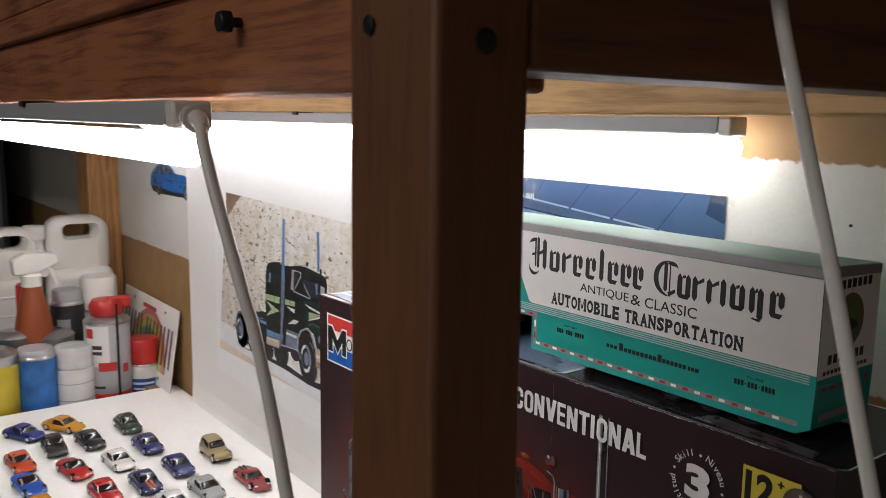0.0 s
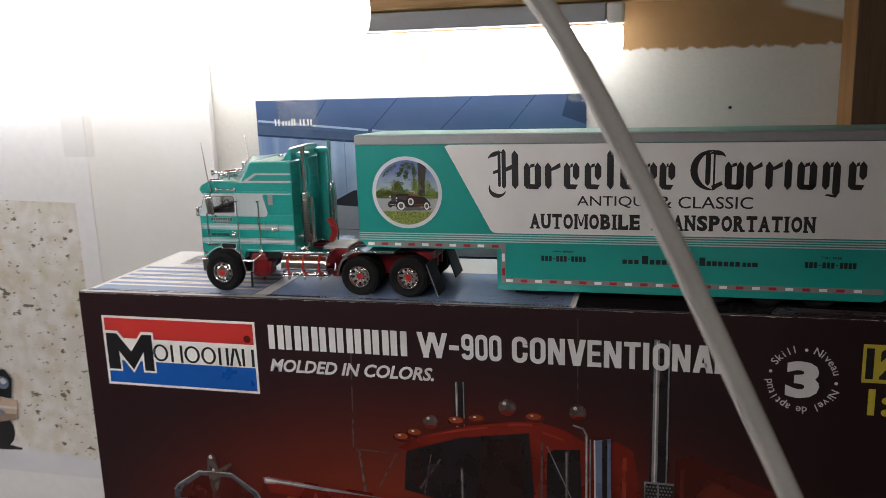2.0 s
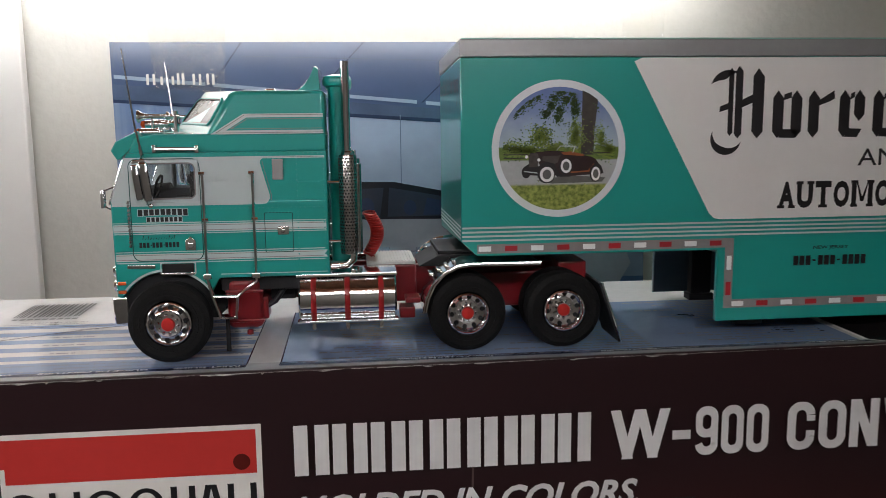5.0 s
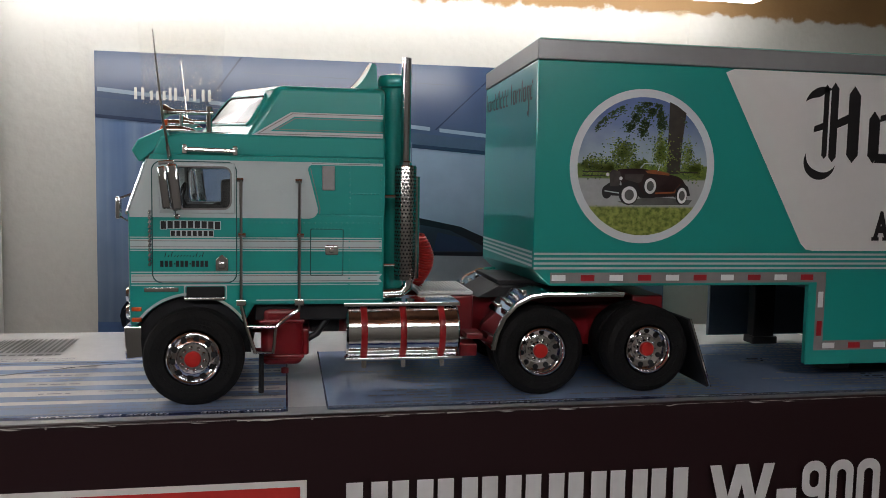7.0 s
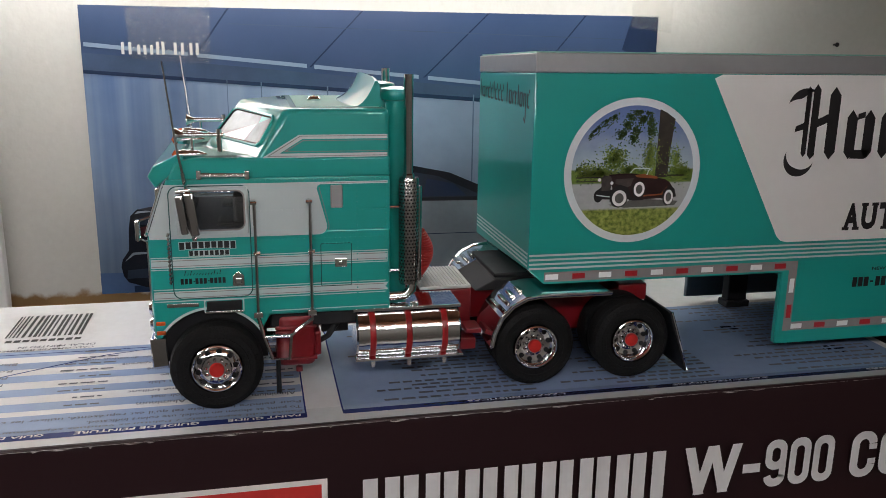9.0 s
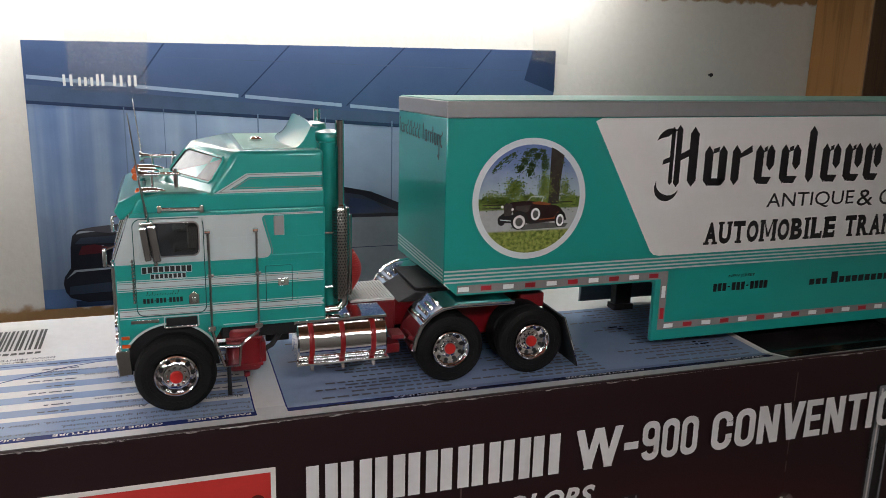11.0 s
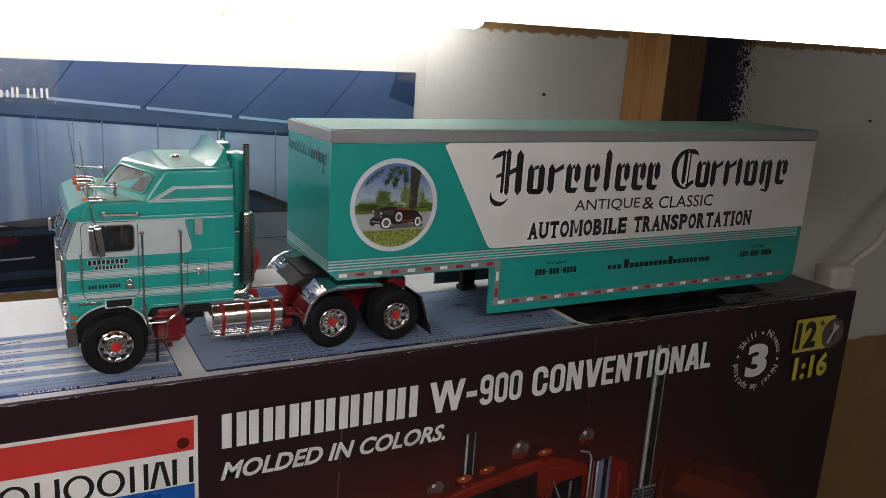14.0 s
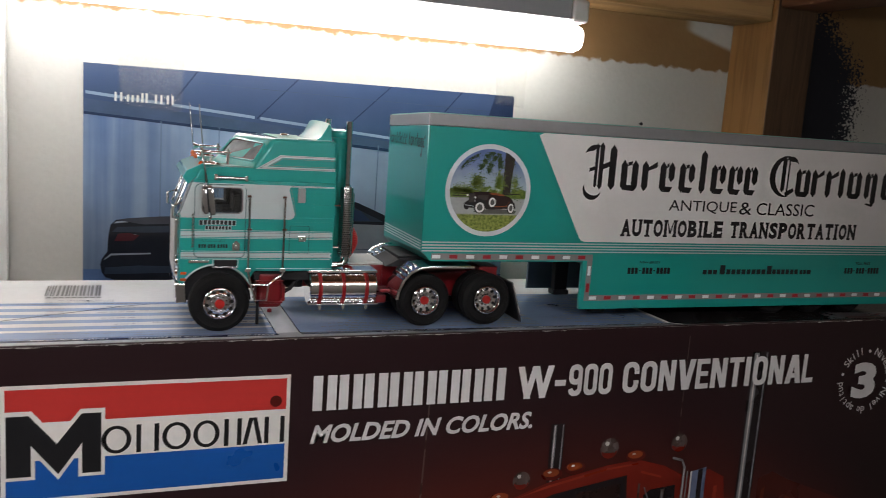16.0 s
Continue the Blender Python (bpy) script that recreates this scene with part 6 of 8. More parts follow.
    leaf = mat("dark_leaf_print", (0.045, 0.090, 0.024), 0.4, var=0.5, scale=900)
    bark = mat("dark_trunk_print", (0.035, 0.028, 0.022), 0.4, var=0.5, scale=600)
    decal("emblem_trunk", sheets([[(200.2, 54.5), (200.4, 72.4), (202.4, 71.5), (204.9, 69.8), (204.0, 61.0), (203.8, 54.5)]]), bark, em, y - 0.07)
    bush = mat("bright_leaf_print", (0.20, 0.27, 0.045), 0.4, var=0.5, scale=900)
    leaf_lit = mat("mid_green_leaf_print", (0.10, 0.16, 0.035), 0.4, var=0.4, scale=900)
    rn = random.Random(3)

    def tufts(name, clumps, m, lift, size):
        out = []
        for ax, az, n, sx, sz in clumps:
            for _ in range(n):
                px, pz = ax + rn.gauss(0, 0.5) * sx, az + rn.gauss(0, 0.5) * sz
                if math.hypot(px - cx, pz - cz) < 16.0:
                    out.append([(px + size * (0.6 + 0.7 * rn.random()) * math.cos(q), pz + size * (0.5 + 0.6 * rn.random()) * math.sin(q)) for q in (0, 1.2, 2.4, 3.6, 4.9)])
        tagged(decal(name, sheets(out), m, em, lift), kind="stuff")
    low_green = ((188.6, 59.4, 330, 3.4, 3.4), (180.5, 56.2, 260, 4.4, 2.2), (185.0, 55.6, 190, 3.4, 1.6), (198.6, 59.8, 260, 2.2, 4.6), (205.6, 59.6, 110, 1.8, 3.6), (208.2, 55.6, 200, 3.4, 2.2), (192.5, 56.4, 120, 2.6, 1.3))
    tufts("emblem_leaf", low_green, leaf, y - 0.075, 0.26)
    tufts("emblem_bush", [(a, c, int(2.2 * n), u, v) for a, c, n, u, v in low_green], bush, y - 0.085, 0.19)
    boughs = [(181.2, 66.4), (183.0, 67.8), (185.4, 69.4), (187.6, 70.8), (190.0, 66.0), (191.4, 68.2), (192.6, 70.4), (194.6, 72.2), (193.4, 64.8), (194.0, 66.8), (195.6, 69.6), (197.4, 71.8), (198.2, 69.0), (198.6, 66.6), (205.6, 68.4)]
    tufts("emblem_leaf", [(a, c, 120, 1.35, 1.5) for a, c in boughs], leaf, y - 0.09, 0.23)
    tufts("emblem_bush", [(a, c, 18, 1.5, 1.6) for a, c in boughs], leaf_lit, y - 0.095, 0.14)
    tufts("emblem_grass", [(180 + 3.1 * k, 42.4 + 1.5 * (k % 2), 60, 3.4, 2.8) for k in range(10)], bush, y - 0.075, 0.14)
    decal("emblem_fence", sheets([rect(178.0, 54.6, 185.0, 54.9), rect(203.8, 54.8, 208.6, 55.1), rect(178.0, 53.6, 184.0, 53.85)]), bark, em, y - 0.098)
    car_red = mat("dark_maroon_print", (0.022, 0.008, 0.008), 0.35, var=0.5, scale=700)
    car_tan = mat("tan_metal_print", (0.055, 0.045, 0.042), 0.35, var=0.6, scale=700)
    car_orange = mat("burnt_orange_print", (0.25, 0.07, 0.02), 0.35, var=0.3, scale=700)
    shade = mat("grey_shadow_print", (0.10, 0.10, 0.10), 0.4, var=0.3, scale=700)
    def motif(name, bm, m, parent, lift, label=""):
        """A piece of the pictured car, set down on the pictured road."""
        for q in bm.verts:
            q.co.x, q.co.y = q.co.x + 0.9, q.co.y - 1.8
        return decal(name, bm, m, parent, lift, label)
    motif("emblem_car_shadow", sheets([[(186.5, 49.2), (191, 48.3), (205.5, 48.6), (206.5, 49.8), (196, 50.6)]]), shade, em, y - 0.10)
    motif("emblem_car", sheets([[(186.2, 57.2), (190.5, 57.5), (193.6, 57.4), (196.0, 57.0), (202.4, 55.7), (203.6, 55.0), (204.8, 53.4), (205.4, 51.6), (204.6, 50.8), (196.4, 50.4), (192, 50.6), (188, 52.0)]]), car_red, em, y - 0.11)
    motif("emblem_car_bonnet", sheets([[(188.2, 56.0), (193.4, 56.2), (192.6, 54.2), (191.6, 53.8), (188.2, 54.8)]]), car_tan, em, y - 0.12)
    motif("emblem_car_seat", sheets([[(193.6, 57.0), (196.2, 57.3), (200.2, 56.4), (200.0, 55.9), (194.2, 56.4)]]), car_orange, em, y - 0.12)
    motif("emblem_car_sill", sheets([[(196.4, 51.6), (201.4, 51.9), (203.0, 53.8), (203.2, 53.7), (201.8, 51.5), (196.4, 51.2)]]), car_orange, em, y - 0.12)
    motif("emblem_car_wing", sheets([[(186.9, 49.9), (186.7, 52.4), (187.9, 54.0), (189.6, 54.5), (191.6, 53.9), (193.2, 51.0), (196.4, 50.7), (196.4, 50.2), (192.4, 50.2), (191.4, 51.8), (189.4, 53.0), (187.8, 51.8)]]), ink_black, em, y - 0.13)
    motif("emblem_car_wing", sheets([[(201.6, 50.2), (202.0, 52.6), (203.6, 54.2), (205.2, 53.2), (205.9, 51.0), (205.0, 50.8), (204.2, 52.6), (202.8, 52.4)]]), ink_black, em, y - 0.13)
    motif("emblem_car_grille", sheets([[(184.4, 53.0), (184.2, 56.4), (185.0, 57.1), (186.8, 56.8), (187.4, 55.4), (186.8, 53.0)]]), car_tan, em, y - 0.135)
    motif("emblem_car_wing", sheets([[(182.6, 51.2), (182.9, 53.0), (184.4, 54.0), (187.4, 53.2), (188.4, 51.6), (187.6, 50.6), (185.0, 50.7)]]), ink_black, em, y - 0.125)
    motif("emblem_car_wheel", sheets([ring_pts(183.6, 51.6, 1.3, 18, ry=1.7)]), ink_black, em, y - 0.13)
    for wx, wz, rx, rz in ((189.4, 50.9, 2.5, 2.5), (194.9, 53.2, 1.9, 2.3), (203.5, 50.9, 1.6, 2.3)):
        tyre = motif("emblem_car_tyre", sheets([ring_pts(wx, wz, rx, 24, ry=rz)]), ink_black, em, y - 0.14)
        motif("emblem_car_whitewall", sheets([ring_pts(wx + 0.15, wz, rx * 0.82, 24, ry=rz * 0.86)]), tape_white, tyre, y - 0.15)
        motif("emblem_car_hub", sheets([ring_pts(wx + 0.15, wz, rx * 0.5, 18, ry=rz * 0.55)]), shade, tyre, y - 0.16)
    motif("emblem_car_chrome", sheets([[(183.0, 51.7), (186.8, 51.2), (186.8, 51.5), (183.0, 52.0)]]), silver_stripe, em, y - 0.145)
    for lx, lz in ((183.7, 55.9), (187.2, 55.0)):
        motif("emblem_car_lamp", sheets([ring_pts(lx, lz, 0.45, 14)]), tape_white, em, y - 0.145)
    motif("emblem_car_screen", sheets([[(192.4, 57.6), (193.4, 58.7), (197.4, 58.6), (196.8, 57.0), (197.1, 57.0), (197.8, 58.8), (193.3, 58.95), (192.1, 57.6)]]), silver_stripe, em, y - 0.145)
    # lettering
    z0 = 63.4
    cap = [stem(243.0, 59.6, 78.0, 1.5), stem(245.0, 59.0, 78.4, 2.2), stem(250.2, 59.2, 77.4, 3.4), [(247.0, 69.4), (250.4, 71.0), (250.4, 68.6), (247.0, 67.2)], sickle(243.0, 72.4, 5.4, 60, 165, 2.4), sickle(242.6, 58.4, 4.6, 150, 350, 2.2), [(240.6, 67.6), (243.2, 68.6), (243.2, 66.8), (240.4, 66.0)]]
    for q in cap:
        decal("old_style_shape", sheets([q]), ink_black, t, y - 0.06)
    for q in [p for kind, a, w in (("two", 256.4, 8.8), ("one", 267.2, 7.6), ("half", 276.6, 7.8), ("half", 287.0, 8.2), ("tall", 298.0, 3.2), ("half", 304.4, 8.0), ("half", 314.2, 7.8), ("half", 323.2, 7.4)) for p in nib_letters(a, ((kind, w),), 59.2, 71.2, 77.4, 0)]:
        decal("old_style_shape", sheets([q]), ink_black, t, y - 0.06)
    cap = [sickle(347.4, 68.0, 9.8, 75, 285, 3.4), stem(344.6, 61.0, 77.0, 2.4), stem(348.2, 60.2, 77.2, 0.9), sickle(349.8, 73.4, 4.2, 10, 150, 2.4), [(347.4, 60.4), (352.2, 62.8), (352.8, 61.0), (348.2, 58.2)]]
    for q in cap:
        decal("old_style_shape", sheets([q]), ink_black, t, y - 0.06)
    for q in [p for kind, a, w in (("two", 353.6, 8.6), ("one", 363.2, 7.0), ("one", 372.0, 7.2), ("tall", 380.4, 3.2), ("two", 386.0, 8.6), ("tail", 397.0, 7.8), ("half", 408.2, 7.8)) for p in nib_letters(a, ((kind, w),), 59.4, 71.4, 72.6, 0)]:
        decal("old_style_shape", sheets([q]), ink_black, t, y - 0.06)
    for text, xa, w in (("ANTIQUE", 283.2, 37.6), ("&", 322.4, 7.2), ("CLASSIC", 332.4, 34.6)):
        b = words(text, w, 5.9, 0.004)
        b.transform(Matrix.Translation((xa, 49.2, 0)))
        decal("lettering", b, ink_black, t, y - 0.06)
    feet = {"A": "lr", "U": "LR", "T": "c", "M": "lrLR", "B": "lL", "I": "cC", "L": "lLe", "E": "lLe", "R": "lrL", "N": "lLR", "S": "", "P": "lL", "O": ""}
    for text, xa, w in (("AUTOMOBILE", 259.4, 55.6), ("TRANSPORTATION", 318.6, 77.4)):
        share = [{"I": 0.55, "M": 1.3}.get(ch, 1.0) for ch in text]
        unit, x = w / sum(share), xa
        for ch, sh in zip(text, share):
            cw = unit * sh - 0.75
            b = words(ch, cw if ch != "I" else 1.6, 7.8, 0.05) if ch != "M" else joined(*[sheets([q]) for q in (rect(0, 0, 1.5, 7.8), rect(cw - 1.5, 0, cw, 7.8), [(1.3, 7.8), (cw / 2 - 0.5, 1.6), (cw / 2 + 0.5, 1.6), (1.6, 7.8)], [(cw - 1.6, 7.8), (cw / 2 - 0.5, 1.6), (cw / 2 + 0.5, 1.6), (cw - 1.3, 7.8)])])
            b.transform(Matrix.Translation((x if ch != "I" else x + (cw - 1.6) / 2, 38.0, 0)))
            spots = {"l": (x - 0.3, 38.0), "r": (x + cw - 1.9, 38.0), "L": (x - 0.3, 44.9), "R": (x + cw - 1.9, 44.9), "c": (x + cw / 2 - 1.35, 38.0), "C": (x + cw / 2 - 1.35, 44.9)}
            serif = [rect(p[0], p[1], p[0] + (2.7 if k in "cC" else 2.2), p[1] + 0.9) for k, p in spots.items() if k in feet[ch]]
            if "e" in feet[ch]:
                serif.append(rect(x + cw - 0.9, 38.0, x + cw, 40.6))
            if serif:
                sb = sheets(serif)
                for q in sb.verts:
                    q.co.z = 0.01
                b = joined(b, sb)
            decal("letter", b, ink_black, t, y - 0.06)
            x += unit * sh
    for q in [rect(a, 20.6, a + w, 20.6 + h) for a, w, h in [(306 + 2.9 * k, 2.2, 2.2) for k in range(3)] + [(315.6, 3.0, 4.4)] + [(319.4 + 2.95 * k, 2.3, 2.4) for k in range(8)] + [(343.2, 2.8, 4.2)] + [(346.6 + 2.7 * k, 2.1, 2.4) for k in range(6)] + [(363.4, 1.7, 2.2), (365.6, 1.7, 2.2), (367.8, 2.6, 2.2)]]:
        decal("web_address_bar", sheets([q]), ink_black, t, y - 0.06)
    for q in [rect(a, 20.9, a + 1.5, 23.8) for s in (265.0, 391.8) for a in [s + 1.92 * k for k in range(12) if k not in (3, 7)]] + [rect(s + 1.92 * k + 0.2, 22.1, s + 1.92 * k + 1.2, 22.6) for s in (265.0, 391.8) for k in (3, 7)]:
        decal("telephone_bar", sheets([q]), ink_black, t, y - 0.06)
    for text, xa, w in (("NEW JERSEY", 271.0, 11.0), ("TOLL FREE", 398.5, 9.5)):
        b = words(text, w, 1.3, 0.02)
        b.transform(Matrix.Translation((xa, 25.4, 0)))
        decal("lettering", b, ink_black, t, y - 0.06)
    # grey marking tape with white and red reflectors
    decal("marking_tape", sheets([rect(170.5, 26.9, 246.4, 29.6), rect(243.8, 8.7, 246.4, 26.9), rect(246.4, 8.7, 427, 11.3)]), tape_grey, t, y - 0.05, "grey tape with reflectors")
    white, red = [], []
    for k in range(10):
        (white if k % 2 == 0 else red).append(rect(170.9 + 7.57 * k, 27.5, 174.5 + 7.57 * k, 29.0))
    white.append(rect(244.4, 20.2, 245.9, 24.4))
    red.append(rect(244.4, 12.6, 245.9, 16.6))
    for k in range(23):
        (white if k % 2 == 0 else red).append(rect(246.4 + 7.62 * k, 9.2, 250.0 + 7.62 * k, 10.7))
    for q in white:
        decal("white_reflector", sheets([q]), tape_white, t, y - 0.09)
    for q in red:
        decal("red_reflector", sheets([q]), tape_red, t, y - 0.09)
    # front end: narrow top rail, pale lines and small lettering shapes

    def nose(name, bm, m, lift):
        for q in bm.verts:
            q.co = Vector((165.95 - lift, q.co.x, q.co.y))
        return tp(name, bm, m, t)
    nose("pale_line", sheets([rect(y0 + 0.6, a, y1 - 0.6, a + 0.55) for a in (31.0, 32.1, 33.2, 34.3)]), silver_stripe, 0.03)
    sm = nib_letters(0, (("tall", 1.4), ("two", 3.4), ("one", 2.0), ("half", 2.6), ("half", 2.6), ("tall", 1.0), ("half", 2.6), ("half", 2.6), ("half", 2.4)), 0, 3.0, 5.0, 0.55) + nib_letters(28, (("tall", 1.6), ("two", 2.8), ("one", 1.9), ("one", 1.9), ("tall", 1.0), ("two", 2.8), ("tail", 2.6), ("half", 2.4)), 0, 3.6, 5.4, 0.55)
    for p in sm:
        nose("small_old_style_shape", sheets([[(y1 - 1.5 - a, 72.4 + c) for a, c in p]]), ink_black, 0.04)
    # rear doors

    def stern(name, bm, m, lift, label=""):
        for q in bm.verts:
            q.co = Vector((434.85 + lift, q.co.x, q.co.y))
        return tp(name, bm, m, t, label)
    stern("rear_door", sheets([rect(y0 + 0.5, 33, y0 + 25.8, 81.2), rect(y0 + 26.2, 33, y1 - 0.5, 81.2)]), trailer_white, 0.02, "white rear door")
    stern("rear_emblem_ring", sheets([ring_pts(51, 59, 13.5, 40)]), tape_red, 0.05)
    rear = mat("dim_meadow_print", (0.10, 0.12, 0.05), 0.4, var=0.6, scale=500)
    stern("rear_emblem", sheets([ring_pts(51, 59, 12.7, 40)]), rear, 0.08)
    stern("rear_emblem_car", sheets([[(43, 55), (44, 58.5), (50, 60), (57, 58.5), (59, 55), (51, 53.5)]]), ink_black, 0.1)
    for q in [rect(31 + 5.0 * k, 75.0, 34.6 + 5.0 * k, 79.4) for k in range(8)] + [rect(33.5 + 5.0 * k, 39.4, 37.2 + 5.0 * k, 44.0) for k in range(7)] + [rect(30 + 3.5 * k, 34.6, 32.6 + 3.5 * k, 36.6) for k in range(12)]:
        stern("rear_lettering_bar", sheets([q]), ink_black, 0.05)
    for k in range(6):
        stern("rear_reflector", sheets([rect(30 + 8 * k, 26.5, 34.5 + 8 * k, 28.6)]), tape_red, 0.05)
    stern("rear_bumper", sheets([rect(29, 12, 73, 16)]), tape_grey, 0.04)
    # running gear below
    for k in range(3):
        for s, yy in ((-1, 34.5), (1, 67.5)):
            wheel(t, 352 + 24 * k, yy, 10.5, s, False)
    for k in range(3):
        tp("axle", sweep([(352 + 24 * k, 34, 10.5), (352 + 24 * k, 68, 10.5)], 1.2, 8), black_plastic, t)
    for a in (31, 66):
        tp("landing_leg", joined(slab((251.0, a, 4.4), (258.0, a + 4, 25.2), 0.4), slab((250.2, a - 0.8, 2.2), (258.8, a + 4.8, 4.6), 0.4)), black_plastic, t, "black folded landing leg")
    tp("king_pin_plate", slab((160.6, 38, 24.9), (200, 64, 26.1), 0.3), black_plastic, t)
    return t


trailer()


LORRY = Matrix.Translation((0, -0.0055, TOP - 0.0001)) @ Matrix.Diagonal((0.001, 0.001, 0.001, 1))


def tractor():
    t = thing("model_tractor", (0.13, 0.05, TOP), "teal cab-over model lorry with chrome fittings on the box", "model lorry", "model lorry on the box")
    y0, y1 = 26.0, 74.0
    # cab shell with its wheel arch
    arch = [(85 + 13.6 * math.cos(radians(a)), 10.8 + 13.6 * math.sin(radians(a))) for a in range(152, 20, -11)]
    low = [(71.6, 17.6), (72.4, 17.6)] + arch + [(99.0, 22.2), (129, 22.2), (129, 43.5), (71.6, 43.5), (71.4, 43.0)]
    cab = tp("cab", prism(low, y0, y1, 1, 0.55, 3), teal, t, "teal cab shell")
    tp("sleeper_wall", prism([(94.4, 43.0), (129, 43.0), (129, 56.5), (94.4, 56.5)], y0, y1, 1, 0.3, 2), teal, cab)
    tp("cab_roof", prism([(75.6, 54.4), (95, 54.4), (95, 56.5), (76.3, 56.5)], y0, y1, 1, 0.3, 2), teal, cab)
    for a, c in ((y0, y0 + 2.2), (y1 - 2.2, y1)):
        tp("windscreen_pillar", prism([(71.5, 43.2), (75.8, 55.2), (78.6, 55.2), (78.6, 43.2)], a, c, 1, 0.2, 2), silver_stripe, cab, "pale painted corner pillar")
    seat = mat("dark_cab_seat", (0.03, 0.028, 0.028), 0.7)
    for c in (37.5, 62.5):
        tp("cab_seat", joined(slab((87, c - 5, 40), (93.8, c + 5, 44.6), 1.0), slab((91, c - 4.5, 44), (93.9, c + 4.5, 51), 0.8)), seat, cab, "dark cab seat")
    lining = mat("dark_cab_lining", (0.02, 0.022, 0.03), 0.7)
    tp("cab_lining", joined(slab((93.9, y0 + 1, 43.6), (94.35, y1 - 1, 54.3)), slab((72.6, y0 + 1, 43.55), (93.9, y1 - 1, 43.75)), slab((76.5, y0 + 1, 54.1), (93.9, y1 - 1, 54.35))), lining, cab, "dark cab lining")
    tp("dashboard", prism([(72.4, 43.0), (74.0, 45.4), (78.2, 45.6), (79.5, 43.0)], y0 + 2.3, y1 - 2.3, 1, 0.3), seat, cab)
    tp("steering_wheel", sweep([(81.5 + 1.0 * math.sin(2 * math.pi * k / 20), 37.5 + 3.8 * math.cos(2 * math.pi * k / 20), 46.6 + 3.2 * math.sin(2 * math.pi * k / 20)) for k in range(21)], 0.35, 6), seat, cab)
    tp("cab_brow", prism([(76.6, 56.3), (78.4, 60.4), (84, 61.5), (100, 61.3), (129, 61.3), (129, 56.3)], y0 + 0.2, y1 - 0.2, 1, 0.6, 3), teal, t, "teal roof brow above the doors")
    # raised sleeper roof, its front drawn to a blunt prow
    base = [(83.0, 50), (97.3, y0 + 0.4), (128.9, y0 + 0.4), (128.9, y1 - 0.4), (97.3, y1 - 0.4)]
    crown = [(93.6, 50), (104.4, y0 + 0.7), (128.9, y0 + 0.7), (128.9, y1 - 0.7), (104.4, y1 - 0.7)]
    top = bmesh.new()
    lo = [top.verts.new((a, c, 60.2)) for a, c in base]
    hi = [top.verts.new((a, c, 73.4 if c == 50 else 72.7)) for a, c in crown]
    top.faces.new(lo[::-1])
    top.faces.new((hi[0], hi[1], hi[4]))
    top.faces.new((hi[1], hi[2], hi[3], hi[4]))
    for k in range(5):
        top.faces.new((lo[k], lo[(k + 1) % 5], hi[(k + 1) % 5], hi[k]))
    bmesh.ops.recalc_face_normals(top, faces=top.faces[:])
    soften(top, 1.2, 4)
    tp("raised_roof", top, teal, t, "raised teal sleeper roof")
    tp("roof_dust", slab((107, 30.5, 72.72), (127, 69.5, 72.86)), dust, t, "dusty roof top")
    # visor over the windscreen
    vis = prism([(72.2, 57.2), (73.6, 59.6), (79.4, 62.4), (80.4, 60.8), (77.4, 57.6), (74.6, 55.0), (73.8, 54.6)], y0 + 0.6, y1 - 0.6, 1, 0.35, 2)
    tp("sun_visor", vis, teal, t, "teal sun visor")
    # windscreen halves and the two upper windows
    for a, c in ((y0 + 2.4, 49.3), (50.7, y1 - 2.4)):
        tp("windscreen", prism([(71.2, 43.6), (75.3, 54.9), (75.7, 54.9), (71.8, 43.6)], a, c, 1, 0.1), cab_pane, t, "clear windscreen pane").visible_shadow = False
    for c in (y0 + 1.6, 50, y1 - 1.6):
        tp("windscreen_trim", sweep([(70.9, c, 43.2), (75.2, c, 55.4)], 0.35, 8), chrome, t, "chrome windscreen trim")
    tp("windscreen_trim", sweep([(70.9, y0 + 1.6, 43.1), (70.9, y1 - 1.6, 43.1)], 0.35, 8), chrome, t, "chrome windscreen trim")
    for s in (0, 1):
        q = [Vector((83.0, 50, 60.2)), Vector((97.3, y0 + 0.4, 60.2)), Vector((104.4, y0 + 0.7, 72.7)), Vector((93.6, 50, 73.2))]
        out = (q[3] - q[0]).cross(q[1] - q[0]).normalized()
        out = out if out.x < 0 else -out

        def on_slope(u, v, lift):
            return q[0].lerp(q[1], u).lerp(q[3].lerp(q[2], u), v) + out * lift
        ring = [(0.10, 0.30), (0.86, 0.28), (0.90, 0.34), (0.90, 0.76), (0.86, 0.82), (0.12, 0.84), (0.07, 0.78), (0.07, 0.36)]
        pane = bmesh.new()
        top_v = [pane.verts.new(on_slope(u, v, 0.22)) for u, v in ring]
        low_v = [pane.verts.new(on_slope(u, v, -0.4)) for u, v in ring]
        pane.faces.new(top_v)
        for k in range(8):
            pane.faces.new((top_v[k], top_v[(k + 1) % 8], low_v[(k + 1) % 8], low_v[k]))
        bmesh.ops.recalc_face_normals(pane, faces=pane.faces[:])
        rim = sweep([on_slope(u, v, 0.2) for u, v in ring + ring[:2]], 0.42, 8, False)
        gasket = sweep([on_slope(0.48 + (u - 0.48) * 0.97, 0.56 + (v - 0.56) * 0.93, 0.28) for u, v in ring + ring[:2]], 0.24, 6, False)
        for bm, nm, m in ((pane, "upper_window", clear_glass), (rim, "upper_window_frame", teal), (gasket, "upper_window_gasket", black_plastic)):
            if s:
                flipped(bm)
            tp(nm, bm, m, t, "hazy upper window" if nm == "upper_window" else "")
    # rear roof fairing, a curved scoop
    fair, rows = bmesh.new(), []
